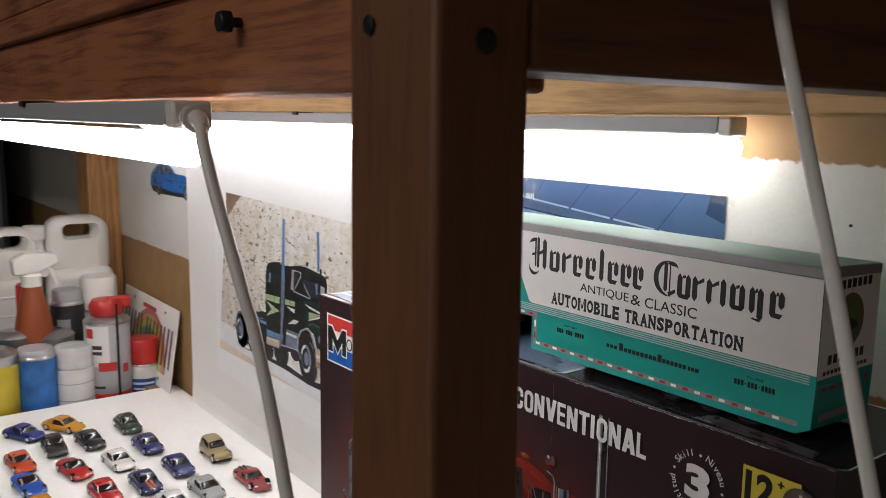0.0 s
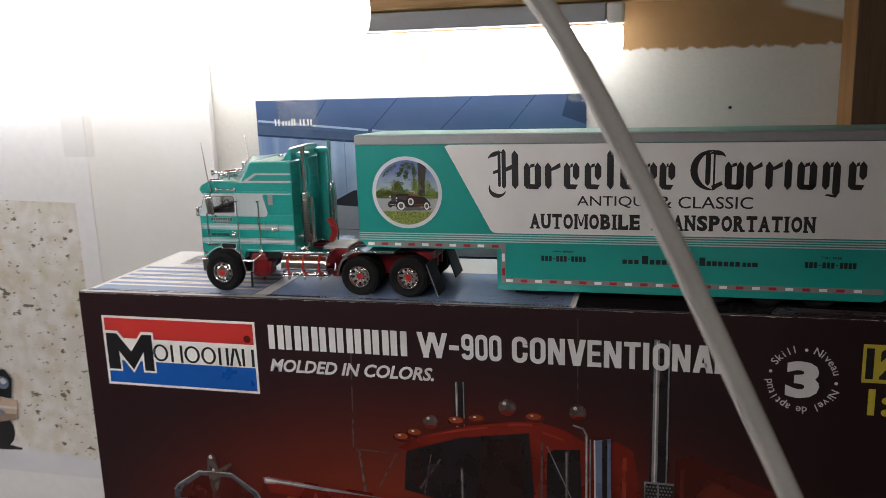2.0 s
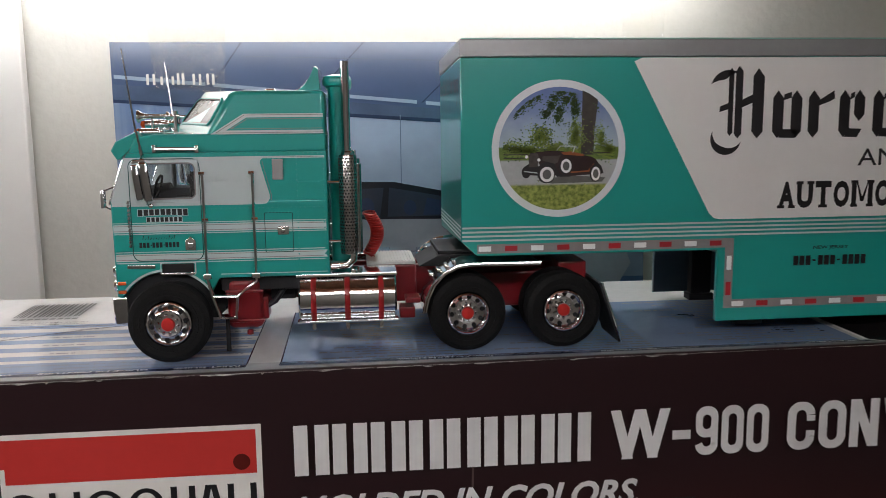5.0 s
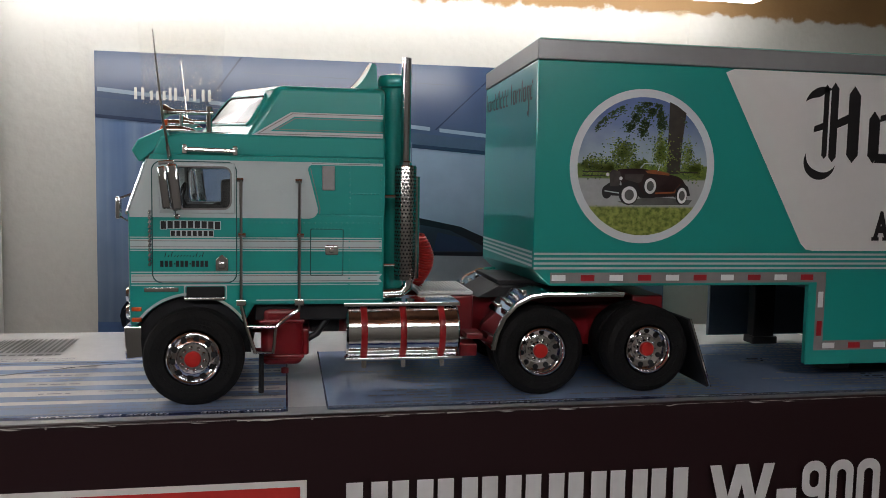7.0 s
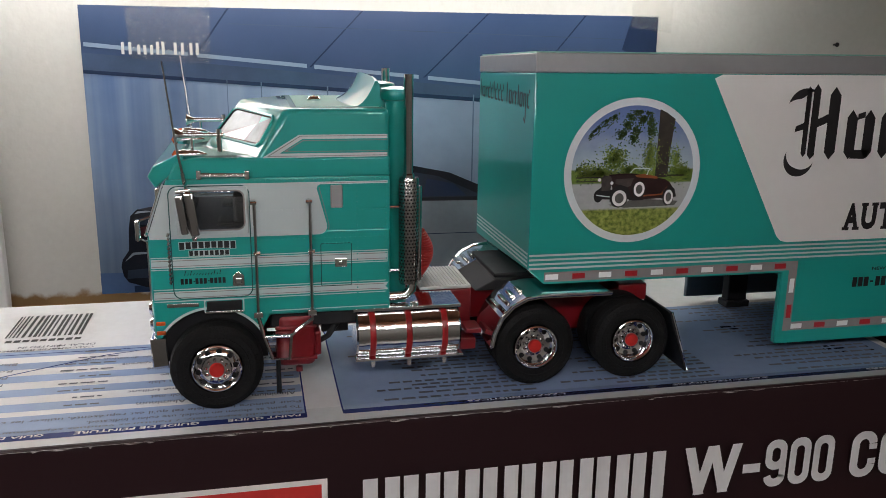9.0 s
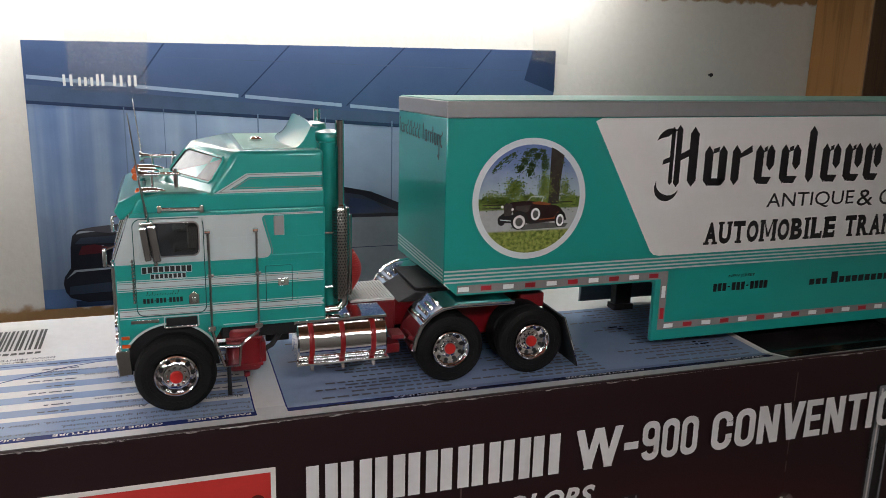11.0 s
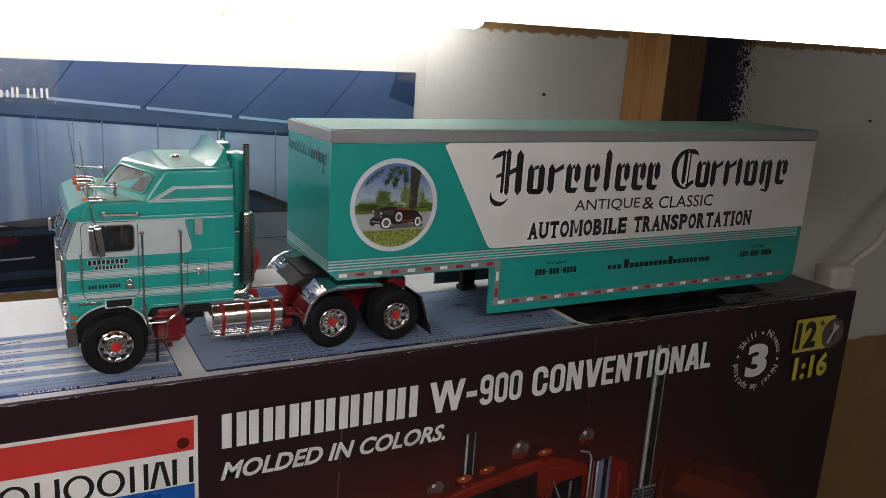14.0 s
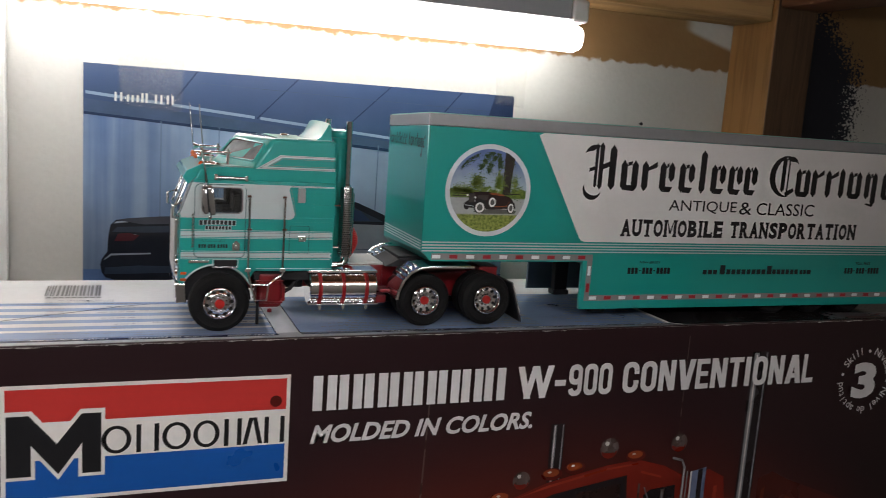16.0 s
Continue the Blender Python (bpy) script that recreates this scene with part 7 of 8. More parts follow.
    for k in range(13):
        u = k / 6 - 1
        a0, h = 116.4 + 3.6 * u * u, 7.3 - 0.9 * u ** 4
        line = [(a0 + (126.1 - a0) * j / 12, 72.6 + h * (j / 12) ** 2.3) for j in range(13)] + [(126.7, 72.5 + h), (127.2, 72.0 + h), (127.6, 72.6)]
        rows.append([fair.verts.new((a, 50 + 19 * u, c)) for a, c in line])
    for la, lb in zip(rows, rows[1:]):
        for j in range(15):
            fair.faces.new((la[j], la[j + 1], lb[j + 1], lb[j]))
    for f in fair.faces:
        f.smooth = True
    fair.faces.new(rows[0])
    fair.faces.new(rows[-1][::-1])
    bmesh.ops.recalc_face_normals(fair, faces=fair.faces[:])
    tp("roof_fairing", fair, teal, t, "curved teal roof fairing")
    tp("roof_lamp", lathe([(1.9, 0), (1.9, 0.5), (1.3, 1.1), (0.1, 1.3)], (112.5, 50, 72.9), "z", 16), chrome, t, "chrome roof vent")
    # painted bands on both sides
    lamp_grey = mat("dull_grey_lamp_lens", (0.30, 0.29, 0.295), 0.3, var=0.15, scale=300)
    seam_ink = mat("dark_teal_seam_line", (0.012, 0.075, 0.075), 0.4)

    def band(outer, inner):
        """Narrow quads between two outlines of equal count."""
        return [[outer[k - 1], outer[k], inner[k], inner[k - 1]] for k in range(len(outer))]
    for s in (0, 1):
        def skin(name, polys, m, lift, inset=0.0):
            bm = sheets(polys)
            for q in bm.verts:
                lean = 24 - inset
                q.co = Vector((q.co.x, 50 - lean - lift, q.co.y))
            if s:
                flipped(bm)
            return tp(name, bm, m, cab)

        def skin_up(name, polys, m, lift):
            bm = sheets(polys)
            for q in bm.verts:
                k = max(0.0, min(1.0, (q.co.y - 60.0) / 12.8))
                q.co = Vector((q.co.x, 26.4 + 0.3 * k - lift - 0.12, q.co.y))
            if s:
                flipped(bm)
            return tp(name, bm, m, cab)
        skin("pale_band", [rect(71.8, 42.3, 94.6, 43.4), [(72.0, 43.4), (75.4, 54.5), (78.4, 54.5), (78.4, 43.4)], [(94.6, 42.3), (94.6, 54.5), (111.9, 54.7), (111.3, 54.3), (111.1, 53.6), (113.4, 44.8), (113.4, 43.8), (113.0, 43.0), (112.4, 42.5), (111.4, 42.3)], rect(75.6, 54.5, 111.2, 55.3), rect(111.2, 54.7, 128.4, 55.3)], silver_stripe, 0.03)
        skin("stripe", [rect(71.8, 35.2, 128.4, 37.4), rect(72.0, 27.4, 127.4, 29.4), [(127.4, 27.4), (128.6, 27.4), (127.9, 28.4), (128.6, 29.4), (127.4, 29.4)]], silver_stripe, 0.03)
        skin("stripe_line", [rect(71.8, 34.7, 128.4, 34.95), rect(71.8, 37.65, 128.4, 37.9), rect(72.0, 26.8, 128, 27.05), rect(72.0, 29.75, 128, 30.0), rect(99.5, 23.2, 128.4, 23.45)], silver_stripe, 0.03)
        skin("pin_line", [rect(71.9, a, 128.3, a + 0.16) for a in (35.55, 36.9)] + [rect(72.1, a, 127.4, a + 0.16) for a in (27.7, 28.95)] + [[(111.6, 54.0), (111.75, 54.0), (114.0, 44.6), (113.9, 43.4), (113.7, 43.4), (113.8, 44.6)], rect(112.0, 54.95, 128.3, 55.08)], tape_grey, 0.06)
        skin_up("upper_stripe", [[(98.4, 61.2), (107.2, 66.6), (128.4, 66.6), (128.4, 65.6), (108.0, 65.6), (102.6, 62.2), (128.4, 62.2), (128.4, 61.2)]], silver_stripe, 0.05)
        skin_up("upper_pin_line", [[(99.6, 61.5), (107.5, 66.35), (128.4, 66.35), (128.4, 66.2), (107.6, 66.2), (100.2, 61.65), (128.4, 61.65), (128.4, 61.5)], [(103.4, 62.55), (108.1, 65.3), (128.4, 65.3), (128.4, 65.15), (108.2, 65.15), (104.2, 62.7), (128.4, 62.7), (128.4, 62.55)]], tape_grey, 0.07)
        skin("door_seam", band(rounded(76.5, 27.3, 95.2, 55.0, 2.2), rounded(76.75, 27.55, 94.95, 54.75, 2.0)), seam_ink, 0.075)
        skin("hatch_seam", band(rounded(111.7, 29.0, 119.4, 40.0, 0.4), rounded(111.9, 29.2, 119.2, 39.8, 0.3)), seam_ink, 0.075)
        skin("arch_line", [[(85 + r * math.cos(radians(a)), 10.8 + r * math.sin(radians(a))) for r, a in ((13.75, b), (14.35, b), (14.35, b + 6), (13.75, b + 6))] for b in range(27, 147, 6)], silver_stripe, 0.03)
        skin("inlet_line", band(rounded(83.4, 23.4, 92.9, 27.0, 0.5), rounded(83.7, 23.7, 92.6, 26.7, 0.4)), silver_stripe, 0.035)
        g = slab((79.0, 25.6, 44.2), (94.0, 26.05, 53.8), 0.3)
        fr = bmesh.new()
        loops = [[fr.verts.new((a, yy, c)) for a, c in rounded(*box)] for yy, box in ((25.95, (78.2, 43.2, 94.8, 54.7, 0.3)), (25.6, (78.4, 43.4, 94.6, 54.5, 0.3)), (25.6, (79.2, 44.2, 93.9, 53.8, 1.7)), (26.3, (79.4, 44.4, 93.7, 53.6, 1.6)))]
        for la, lb in zip(loops, loops[1:]):
            for k in range(len(la)):
                fr.faces.new((la[k], la[k - 1], lb[k - 1], lb[k]))
        bmesh.ops.recalc_face_normals(fr, faces=fr.faces[:])
        seal = sweep([(a, 25.62, c) for a, c in rounded(79.25, 44.25, 93.85, 53.75, 1.7)] + [(93.85, 25.62, 52.0)], 0.2, 6)
        for bm, nm, m in ((g, "side_window", cab_pane), (fr, "window_frame", silver_stripe), (seal, "window_seal", tape_grey)):
            if s:
                flipped(bm)
            tp(nm, bm, m, cab).visible_shadow = nm != "side_window"
        # lettering on the door and fittings
        if not s:
            for row, x0, x1, z0, z1, n in ((0, 78.3, 91.6, 39.6, 41.4, 9), (1, 80.5, 90.0, 38.1, 39.3, 8)):
                w = (x1 - x0) / n
                for k in range(n):
                    a, e = x0 + w * k, 0.35 * (1 - ((2 * k + 1) / n - 1) ** 2) * (1 - row)
                    skin("door_letter_outline", [rect(a, z0 + e - 0.12, a + w, z1 + 0.12 + 0.3 * e)], silver_stripe, 0.08)
                    skin("door_letter_block", [rect(a + 0.17, z0 + e, a + w - 0.17, z1 + 0.3 * e)], ink_black, 0.10)
            for k in range(10):
                skin("telephone_bar", [rect(78.3 + 0.97 * k + 0.5 * (k > 2) + 0.5 * (k > 5), 31.1, 79.0 + 0.97 * k + 0.5 * (k > 2) + 0.5 * (k > 5), 32.5)], ink_black, 0.09)
            skin("telephone_bar", [rect(81.25, 31.65, 81.6, 31.9), rect(84.65, 31.65, 85.0, 31.9)], ink_black, 0.09)
            for k in range(13):
                a, h = 79.2 + 0.68 * k, 0.5 if k not in (0, 2, 10, 12) else 1.1
                skin("script_bar", [[(a, 33.3), (a + 0.16, 33.3), (a + 0.46, 33.3 + h), (a + 0.3, 33.3 + h)]], ink_black, 0.09)
        rv = []
        for k in range(26):
            rv += [(96.5 + 1.25 * k, 55.9), (96.5 + 1.25 * k, 41.3)]
        for k in range(22):
            rv += [(128.0, 24 + 1.45 * k), (120.8, 24 + 1.45 * k)] if not 11 < k < 13 else []
        for k in range(8):
            rv += [(112.8 + 0.9 * k, 40.0), (121.2 + 0.9 * k, 48.2)]
        dots = joined(*[lathe([(0.22, 0), (0.18, 0.12), (0.02, 0.16)], (a, 25.98, c), "-y", 6) for a, c in rv])
        if s:
            flipped(dots)
        tagged(tp("rivet", dots, teal, cab), kind="stuff")
        dots = joined(*[lathe([(0.22, 0), (0.18, 0.12), (0.02, 0.16)], (97.5 + 1.3 * k, 25.94, 48.6), "-y", 6) for k in range(10)])
        if s:
            flipped(dots)
        tagged(tp("rivet", dots, silver_stripe, cab), kind="stuff")
        for a, c, w, h, nm in ((115.8, 51.7, 1.45, 2.8, "side_lamp"), (116.7, 35.0, 1.5, 1.15, "latch_plate"), (116.6, 35.0, 0.55, 0.6, "latch"), (91.8, 31.5, 0.75, 0.75, "door_handle"), (88.2, 25.4, 4.2, 1.2, "air_inlet")):
            b = slab((a - w, 25.6 if nm == "latch_plate" else 25.2, c - h), (a + w, 26.0, c + h), 0.25)
            if s:
                flipped(b)
            tp(nm, b, {"side_lamp": lamp_grey, "air_inlet": black_plastic}.get(nm, chrome), cab)
        b = prism([(90.4, 30.2), (93.2, 30.2), (93.2, 32.8), (91.8, 34.0), (90.4, 32.8)], 25.55, 26.0, 1, 0.15)
        if s:
            flipped(b)
        tp("handle_plate", b, dull_chrome, cab, "pointed chrome handle plate")
        b = joined(slab((74.8, 25.7, 25.4), (82.2, 25.97, 26.4), 0.1), slab((83.6, 25.3, 23.5), (92.6, 25.97, 24.1), 0.15))
        if s:
            flipped(b)
        tp("trim_plate", b, dull_chrome, cab)
        # grab rails and steps
        rails = [joined(sweep([(a, 23.6, 51.2), (a, 23.6, 22.5)], 0.42, 8), *[sweep([(a, 26.1, c), (a, 23.4, c)], 0.5, 8) for c in (51.0, 38.6, 23.2)], sweep([(a - 0.95, 23.7, 51.0), (a + 0.5, 23.7, 51.0)], 0.55, 8), sweep([(a - 0.6, 23.7, 38.6), (a + 1.0, 23.7, 38.6)], 0.55, 8), slab((a - 1.1, 23.1, 22.4), (a + 1.1, 24.5, 23.9), 0.25), *[sweep([(a + e, 22.9, 23.2), (a + e, 24.0, 23.2)], 0.34, 6) for e in (-0.75, 0.75)]) for a in (96.2, 109.2)]
        step = joined(sweep([(96.2, 23.6, 22.5), (97.4, 23.2, 17.5), (99.3, 23.0, 11.8), (103.4, 23.0, 11.6), (104.0, 23.2, 17.4), (105.6, 23.4, 19.0), (109.2, 23.6, 21.4), (109.2, 23.6, 23)], 0.45, 8), sweep([(97.5, 23.2, 17.6), (104.0, 23.2, 17.4)], 0.4, 8), slab((99.0, 23.2, 11.2), (103.8, 27.5, 11.9), 0.15), slab((97.4, 23.6, 17.0), (104.2, 27.5, 17.5), 0.15))
        for bm, nm in ((rails[0], "grab_rail"), (rails[1], "grab_rail"), (step, "step")):
            if s:
                flipped(bm)
            tp(nm, bm, chrome, t, "chrome " + nm.replace("_", " "))
        # marker rail above the door
        b = joined(sweep([(84.0, 25.0, 57.6), (94.8, 25.0, 57.4)], 0.55, 10), slab((83.3, 24.5, 56.6), (84.4, 26.1, 58.7), 0.2), slab((94.3, 24.5, 56.4), (95.4, 26.1, 58.5), 0.2))
        if s:
            flipped(b)
        tp("rain_rail", b, dull_chrome, t)
        # mirror on its arms
        arm = joined(sweep([(80.8, 25.8, 56.2), (81.0, 21.8, 55.0), (81.6, 21.0, 54.2)], 0.28, 6), sweep([(82.2, 25.8, 42.6), (82.0, 21.8, 43.2), (82.2, 21.0, 44.0)], 0.28, 6), lathe([(0.7, 0), (0.6, 0.6), (0.1, 0.8)], (82.2, 24.9, 42.6), "-y", 8))
        glass = joined(slab((81.0, 20.2, 44.0), (83.3, 21.6, 54.3), 0.5), slab((79.0, 20.6, 44.6), (80.8, 21.6, 54.0), 0.4), slab((79.4, 20.9, 54.2), (82.8, 21.8, 55.2), 0.3))
        glass.transform(Matrix.Translation((81.7, 0, 49)) @ Matrix.Rotation(radians(-7), 4, "Y") @ Matrix.Translation((-81.7, 0, -49)))
        for bm, nm in ((arm, "mirror_arm"), (glass, "mirror")):
            if s:
                flipped(bm)
            tp(nm, bm, chrome if nm == "mirror" else dull_chrome, t, "chrome " + nm.replace("_", " "))
        # aerial and horn
        b = joined(sweep([(80.4, 25.2, 57.0), (79.3, 24.6, 64), (77.3, 24.2, 83.5)], [0.34, 0.28, 0.14], 6), sweep([(80.6, 25.4, 55.4), (80.2, 25.1, 58.2)], 0.5, 8))
        if s:
            flipped(b)
        tp("aerial", b, dull_chrome, t)
        hz = 66.2
        b = joined(lathe([(1.7, 0), (1.75, 0.3), (0.9, 1.3), (0.62, 3.0), (0.5, 11.0), (0.1, 11.1)], (78.6, 31.5, hz), "x", 14), sweep([(88.6, 31.5, 61.8), (88.6, 31.5, 67.6)], 0.62, 8), sweep([(82.4, 31.5, 61.6), (82.4, 31.5, hz)], 0.35, 8))
        if s:
            flipped(b)
        tp("air_horn", b, chrome, t, "chrome air horn")
        # exhaust stack with its perforated shield
        ex = joined(sweep([(134.4, 31, 54.6), (134.4, 31, 80.6)], 1.22, 18, False), lathe([(1.6, 0), (1.6, 1.0), (1.25, 1.4)], (134.4, 31, 54.8), "z", 18))
        elbow = sweep([(135.6, 31, 28), (135.4, 31, 25.6), (133.6, 31, 24.2), (129.2, 31, 24.0)], 1.3, 12)
        inner = sweep([(136.9, 33.2, 27.5), (136.9, 33.2, 52.5)], 1.5, 14)
        shield = lathe([(2.4, 0), (2.55, 0.4), (2.55, 27.2), (2.4, 27.7), (2.1, 27.7)], (134.6, 31, 27.4), "z", 28)
        arms = joined(*[sweep([(129.0, 31, c), (132.4, 31, c)], 0.42, 8) for c in (31.0, 47.6)])
        for bm, nm, m in ((ex, "exhaust_pipe", chrome), (elbow, "exhaust_elbow", chrome), (shield, "heat_shield", dull_chrome), (arms, "exhaust_bracket", chrome), (inner, "muffler", dull_chrome)):
            if s:
                flipped(bm)
            tp(nm, bm, m, t, "chrome " + nm.replace("_", " "))
        hol = []
        for k in range(30):
            for j in range(10):
                a = radians(160 + 19 * j + (9.5 if k % 2 else 0))
                hol.append(lathe([(0.25, 0), (0.25, 0.05), (0.02, 0.05)], (0, 0, 0), "x", 6))
                hol[-1].transform(Matrix.Translation((134.6 + 2.52 * math.cos(a), 31 + 2.52 * math.sin(a), 28.6 + 0.88 * k)) @ Matrix.Rotation(a, 4, "Z"))
        b = joined(*hol)
        if s:
            flipped(b)
        tagged(tp("shield_hole", b, black_plastic, t), kind="stuff")
        # tall teal intake behind the cab
        b = joined(lathe([(2.7, 0), (2.7, 51.2), (3.9, 51.6), (4.1, 52.2), (4.1, 53.4), (3.7, 54.2), (1.2, 54.8)], (132.2, 37.0, 22.6), "z", 20), slab((129.0, 35.6, 73.4), (131.8, 38.4, 75.4), 0.3))
        if s:
            flipped(b)
        tp("air_intake", b, teal, t, "teal air intake stack")
        # fuel tank with red straps
        tk = lathe([(6.2, 0), (6.75, 0.5), (6.75, 26.6), (6.2, 27.1)], (120.2, 30.0, 15.2), "x", 32)
        st = [lathe([(6.95, 0), (7.05, 0.2), (7.05, 1.3), (6.95, 1.5)], (a, 30.0, 15.2), "x", 32) for a in (123.6, 132.9, 142.2)]
        pl = joined(slab((119.6, 26.0, 21.6), (147.6, 38.5, 22.5), 0.2), slab((119.8, 23.2, 9.2), (147.8, 27.0, 9.8), 0.15), lathe([(1.1, 0), (1.1, 0.8), (0.3, 1.0)], (135.5, 27.4, 22.4), "z", 12))
        ft = joined(*[slab((a + 0.2, 24.0, 7.2), (a + 1.3, 25.4, 9.4), 0.1) for a in (123.6, 132.9, 142.2)])
        for bm, nm, m in ((tk, "fuel_tank", tank_chrome), (pl, "tank_step", chrome), (ft, "tank_bracket", dull_chrome)):
            if s:
                flipped(bm)
            tp(nm, bm, m, t, "chrome " + nm.replace("_", " "))
        for b in st:
            if s:
                flipped(b)
            tp("tank_strap", b, strap_red, t, "red tank strap")
        # red step box behind the front wheel
        b = joined(slab((100.4, 27.6, 7.4), (110.2, 38, 21.6), 1.8, 4), slab((100.1, 27.3, 9.2), (110.5, 38.2, 10.0), 0.3), slab((100.1, 27.3, 17.6), (110.5, 38.2, 18.4), 0.3), lathe([(1.6, 0), (1.6, 1.2), (0.8, 1.8), (0.8, 2.4)], (106, 31, 7.8), "z", 12), lathe([(0.9, 0), (0.9, 1.2), (0.4, 1.4)], (106, 31, 5.0), "z", 10), slab((110.0, 29, 9.6), (111.6, 36, 16), 0.5))
        if s:
            flipped(b)
        tp("step_box", b, frame_red, t, "dark red step box")
        # chrome mudguard over the drive wheel
        pts = [(154.6, 11.6), (155.4, 15.4), (157.2, 19.4), (160.2, 22.6), (164.0, 24.5), (168.0, 25.0), (187.4, 24.9)]
        inn = [(187.4, 24.2), (168.0, 24.3), (164.3, 23.8), (160.7, 22.0), (157.9, 19.0), (156.2, 15.2), (155.4, 11.6)]
        b = joined(prism(pts + inn, 21.2, 37.5, 1), sweep([(a, 21.2, c) for a, c in pts], 0.42, 8))
        if s:
            flipped(b)
        tp("mudguard", b, chrome, t, "chrome mudguard")
        b = joined(*[slab((156.6 + 2.2 * k, 25 + 0.6 * k, 21.2 + 1.05 * k), (157.8 + 2.2 * k, 31, 22.0 + 1.05 * k), 0.15) for k in range(4)])
        if s:
            flipped(b)
        tp("mudguard_tread", b, dull_chrome, t)
        # mud flap
        b = joined(prism([(204.2, 18.4), (205.0, 18.6), (211.0, 1.4), (210.2, 1.2)], 21.0, 37.5, 1, 0.12))
        if s:
            flipped(b)
        tp("mud_flap", b, black_plastic, t, "black mud flap")
        b = sweep([(205.0, 20.9, 18.5), (211.0, 20.9, 1.3)], 0.3, 6)
        if s:
            flipped(b)
        tp("flap_edge", b, chrome, t)
        # wheels
        yy = 28.0 if not s else 72.0
        wheel(t, 85.9, yy, 11.1, -1 if not s else 1, True)
        for a in (167.0, 194.4):
            wheel(t, a, 28.8 if not s else 71.2, 10.9, -1 if not s else 1, False)
            dual = lathe([(6.2, 0.2), (9.2, 0.0), (10.3, 0.7), (10.6, 1.8), (10.6, 5.0), (10.2, 6.2), (6.4, 6.6)], (a, 36.8 if not s else 63.2, 10.7), "-y" if not s else "y", 36)
            tp("inner_tyre", dual, rubber, t, "black inner tyre")
    # chassis
    tp("chassis_rail", joined(slab((96, 44.0, 12.4), (205, 46.5, 21.4), 0.3), slab((96, 53.5, 12.4), (205, 56, 21.4), 0.3), slab((196, 36, 17.4), (204.6, 64, 22.4), 0.5), slab((146, 40.5, 11.0), (154, 59.5, 22.0), 0.5), slab((170, 38, 9), (193, 62, 19.5), 0.8)), frame_red, t, "dark red chassis rails")
    for a, c, r in ((85, 10.9, 1.6), (167.2, 10.6, 2.2), (195.2, 10.6, 2.2)):
        tp("axle", sweep([(a, 30, c), (a, 70, c)], r, 10), frame_red, t)
    tp("air_tank", slab((148.4, 29.5, 8.4), (152.8, 36, 11.6), 0.4), frame_red, t)
    tp("valve", slab((150.2, 30, 12.6), (154.4, 37, 14.0), 0.3), frame_red, t)
    tp("cab_floor", joined(slab((99, 28, 18.2), (128.6, 72, 22.1), 0.4), slab((112, 33, 14.4), (119, 67, 18.4), 0.4), sweep([(111.0, 30, 13.2), (113.5, 30, 14.6), (117.6, 30, 20.6)], 0.8, 8), sweep([(100.6, 26.2, 11.4), (100.6, 26.0, 1.6)], [0.55, 0.65], 8)), black_plastic, t, "dark cab floor and suspension")
    tp("wheel_housing", prism([(85 + 13.2 * math.cos(radians(a)), 10.8 + 13.2 * math.sin(radians(a))) for a in range(180, -1, -15)], 28, 72, 1), black_plastic, t)
    tp("deck_plate", slab((139.4, 40, 22.3), (153.8, 60, 23.2), 0.2), deck_metal, t, "ribbed pale deck plate")
    tagged(tp("deck_rib", joined(*[slab((140.2 + 0.95 * k, 40.4, 23.15), (140.7 + 0.95 * k, 59.6, 23.5)) for k in range(14)]), deck_metal, t), kind="stuff")
    tp("fifth_wheel", joined(prism([(154.6, 21.6), (160.6, 24.8), (186, 24.8), (190, 21.6)], 39, 61, 1, 0.4)), black_plastic, t, "black coupling plate")
    # coiled air line behind the cab
    coil = []
    for k in range(260):
        u = k / 259
        a = 2 * math.pi * 17 * u
        c = (140.4 + 2.6 * math.sin(math.pi * u), 49.5 + 0.5 * u, 37.0 - 12.5 * u)
        coil.append((c[0] + 1.75 * math.cos(a), c[1] + 1.75 * math.sin(a), c[2] + 0.3 * math.sin(a)))
    tp("air_line", sweep(coil, 0.40, 6), bright_red, t, "coiled red air line")
    hose = mat("yellow_air_hose", (0.50, 0.30, 0.03), 0.4)
    tp("air_line", sweep([(139.4, 53.5, 36.0), (141.6, 53.2, 35.4), (143.0, 53.0, 32.0), (142.6, 53.4, 28.0), (141.4, 54.0, 25.0), (141.0, 54.4, 23.6)], 0.45, 8), hose, t, "yellow air line")
    tp("air_line", sweep([(139.4, 55.8, 34.4), (142.4, 55.4, 33.0), (143.2, 55.2, 29.0), (142.6, 55.6, 25.2), (142.2, 56.0, 23.6)], 0.4, 8), black_plastic, t, "black electric line")
    tp("air_line_end", sweep([(140.2, 49.8, 24.2), (142, 50, 23.0)], 0.5, 6), bright_red, t)
    # front end
    tp("bumper", joined(prism([(70.5, 9.8), (70.2, 17.4), (74.0, 17.5), (74.5, 10.2)], y0 + 0.4, y1 - 0.4, 1, 0.35, 2)), chrome, t, "chrome front bumper")
    tp("grille", joined(slab((70.5, 33, 18.6), (71.5, 67, 40.8), 0.2), *[sweep([(70.4, 34 + 2 * k, 19), (70.4, 34 + 2 * k, 40.5)], 0.3, 6) for k in range(17)]), chrome, t, "chrome grille")
    for c in (29.6, 70.4):
        tp("head_lamp", joined(lathe([(1.9, 0), (2.0, 0.5), (1.5, 1.2), (0.1, 1.4)], (71.6, c, 24.4), "-x", 16), lathe([(1.9, 0), (2.0, 0.5), (1.5, 1.2), (0.1, 1.4)], (71.6, c, 20.4), "-x", 16)), chrome, t, "chrome head lamps")
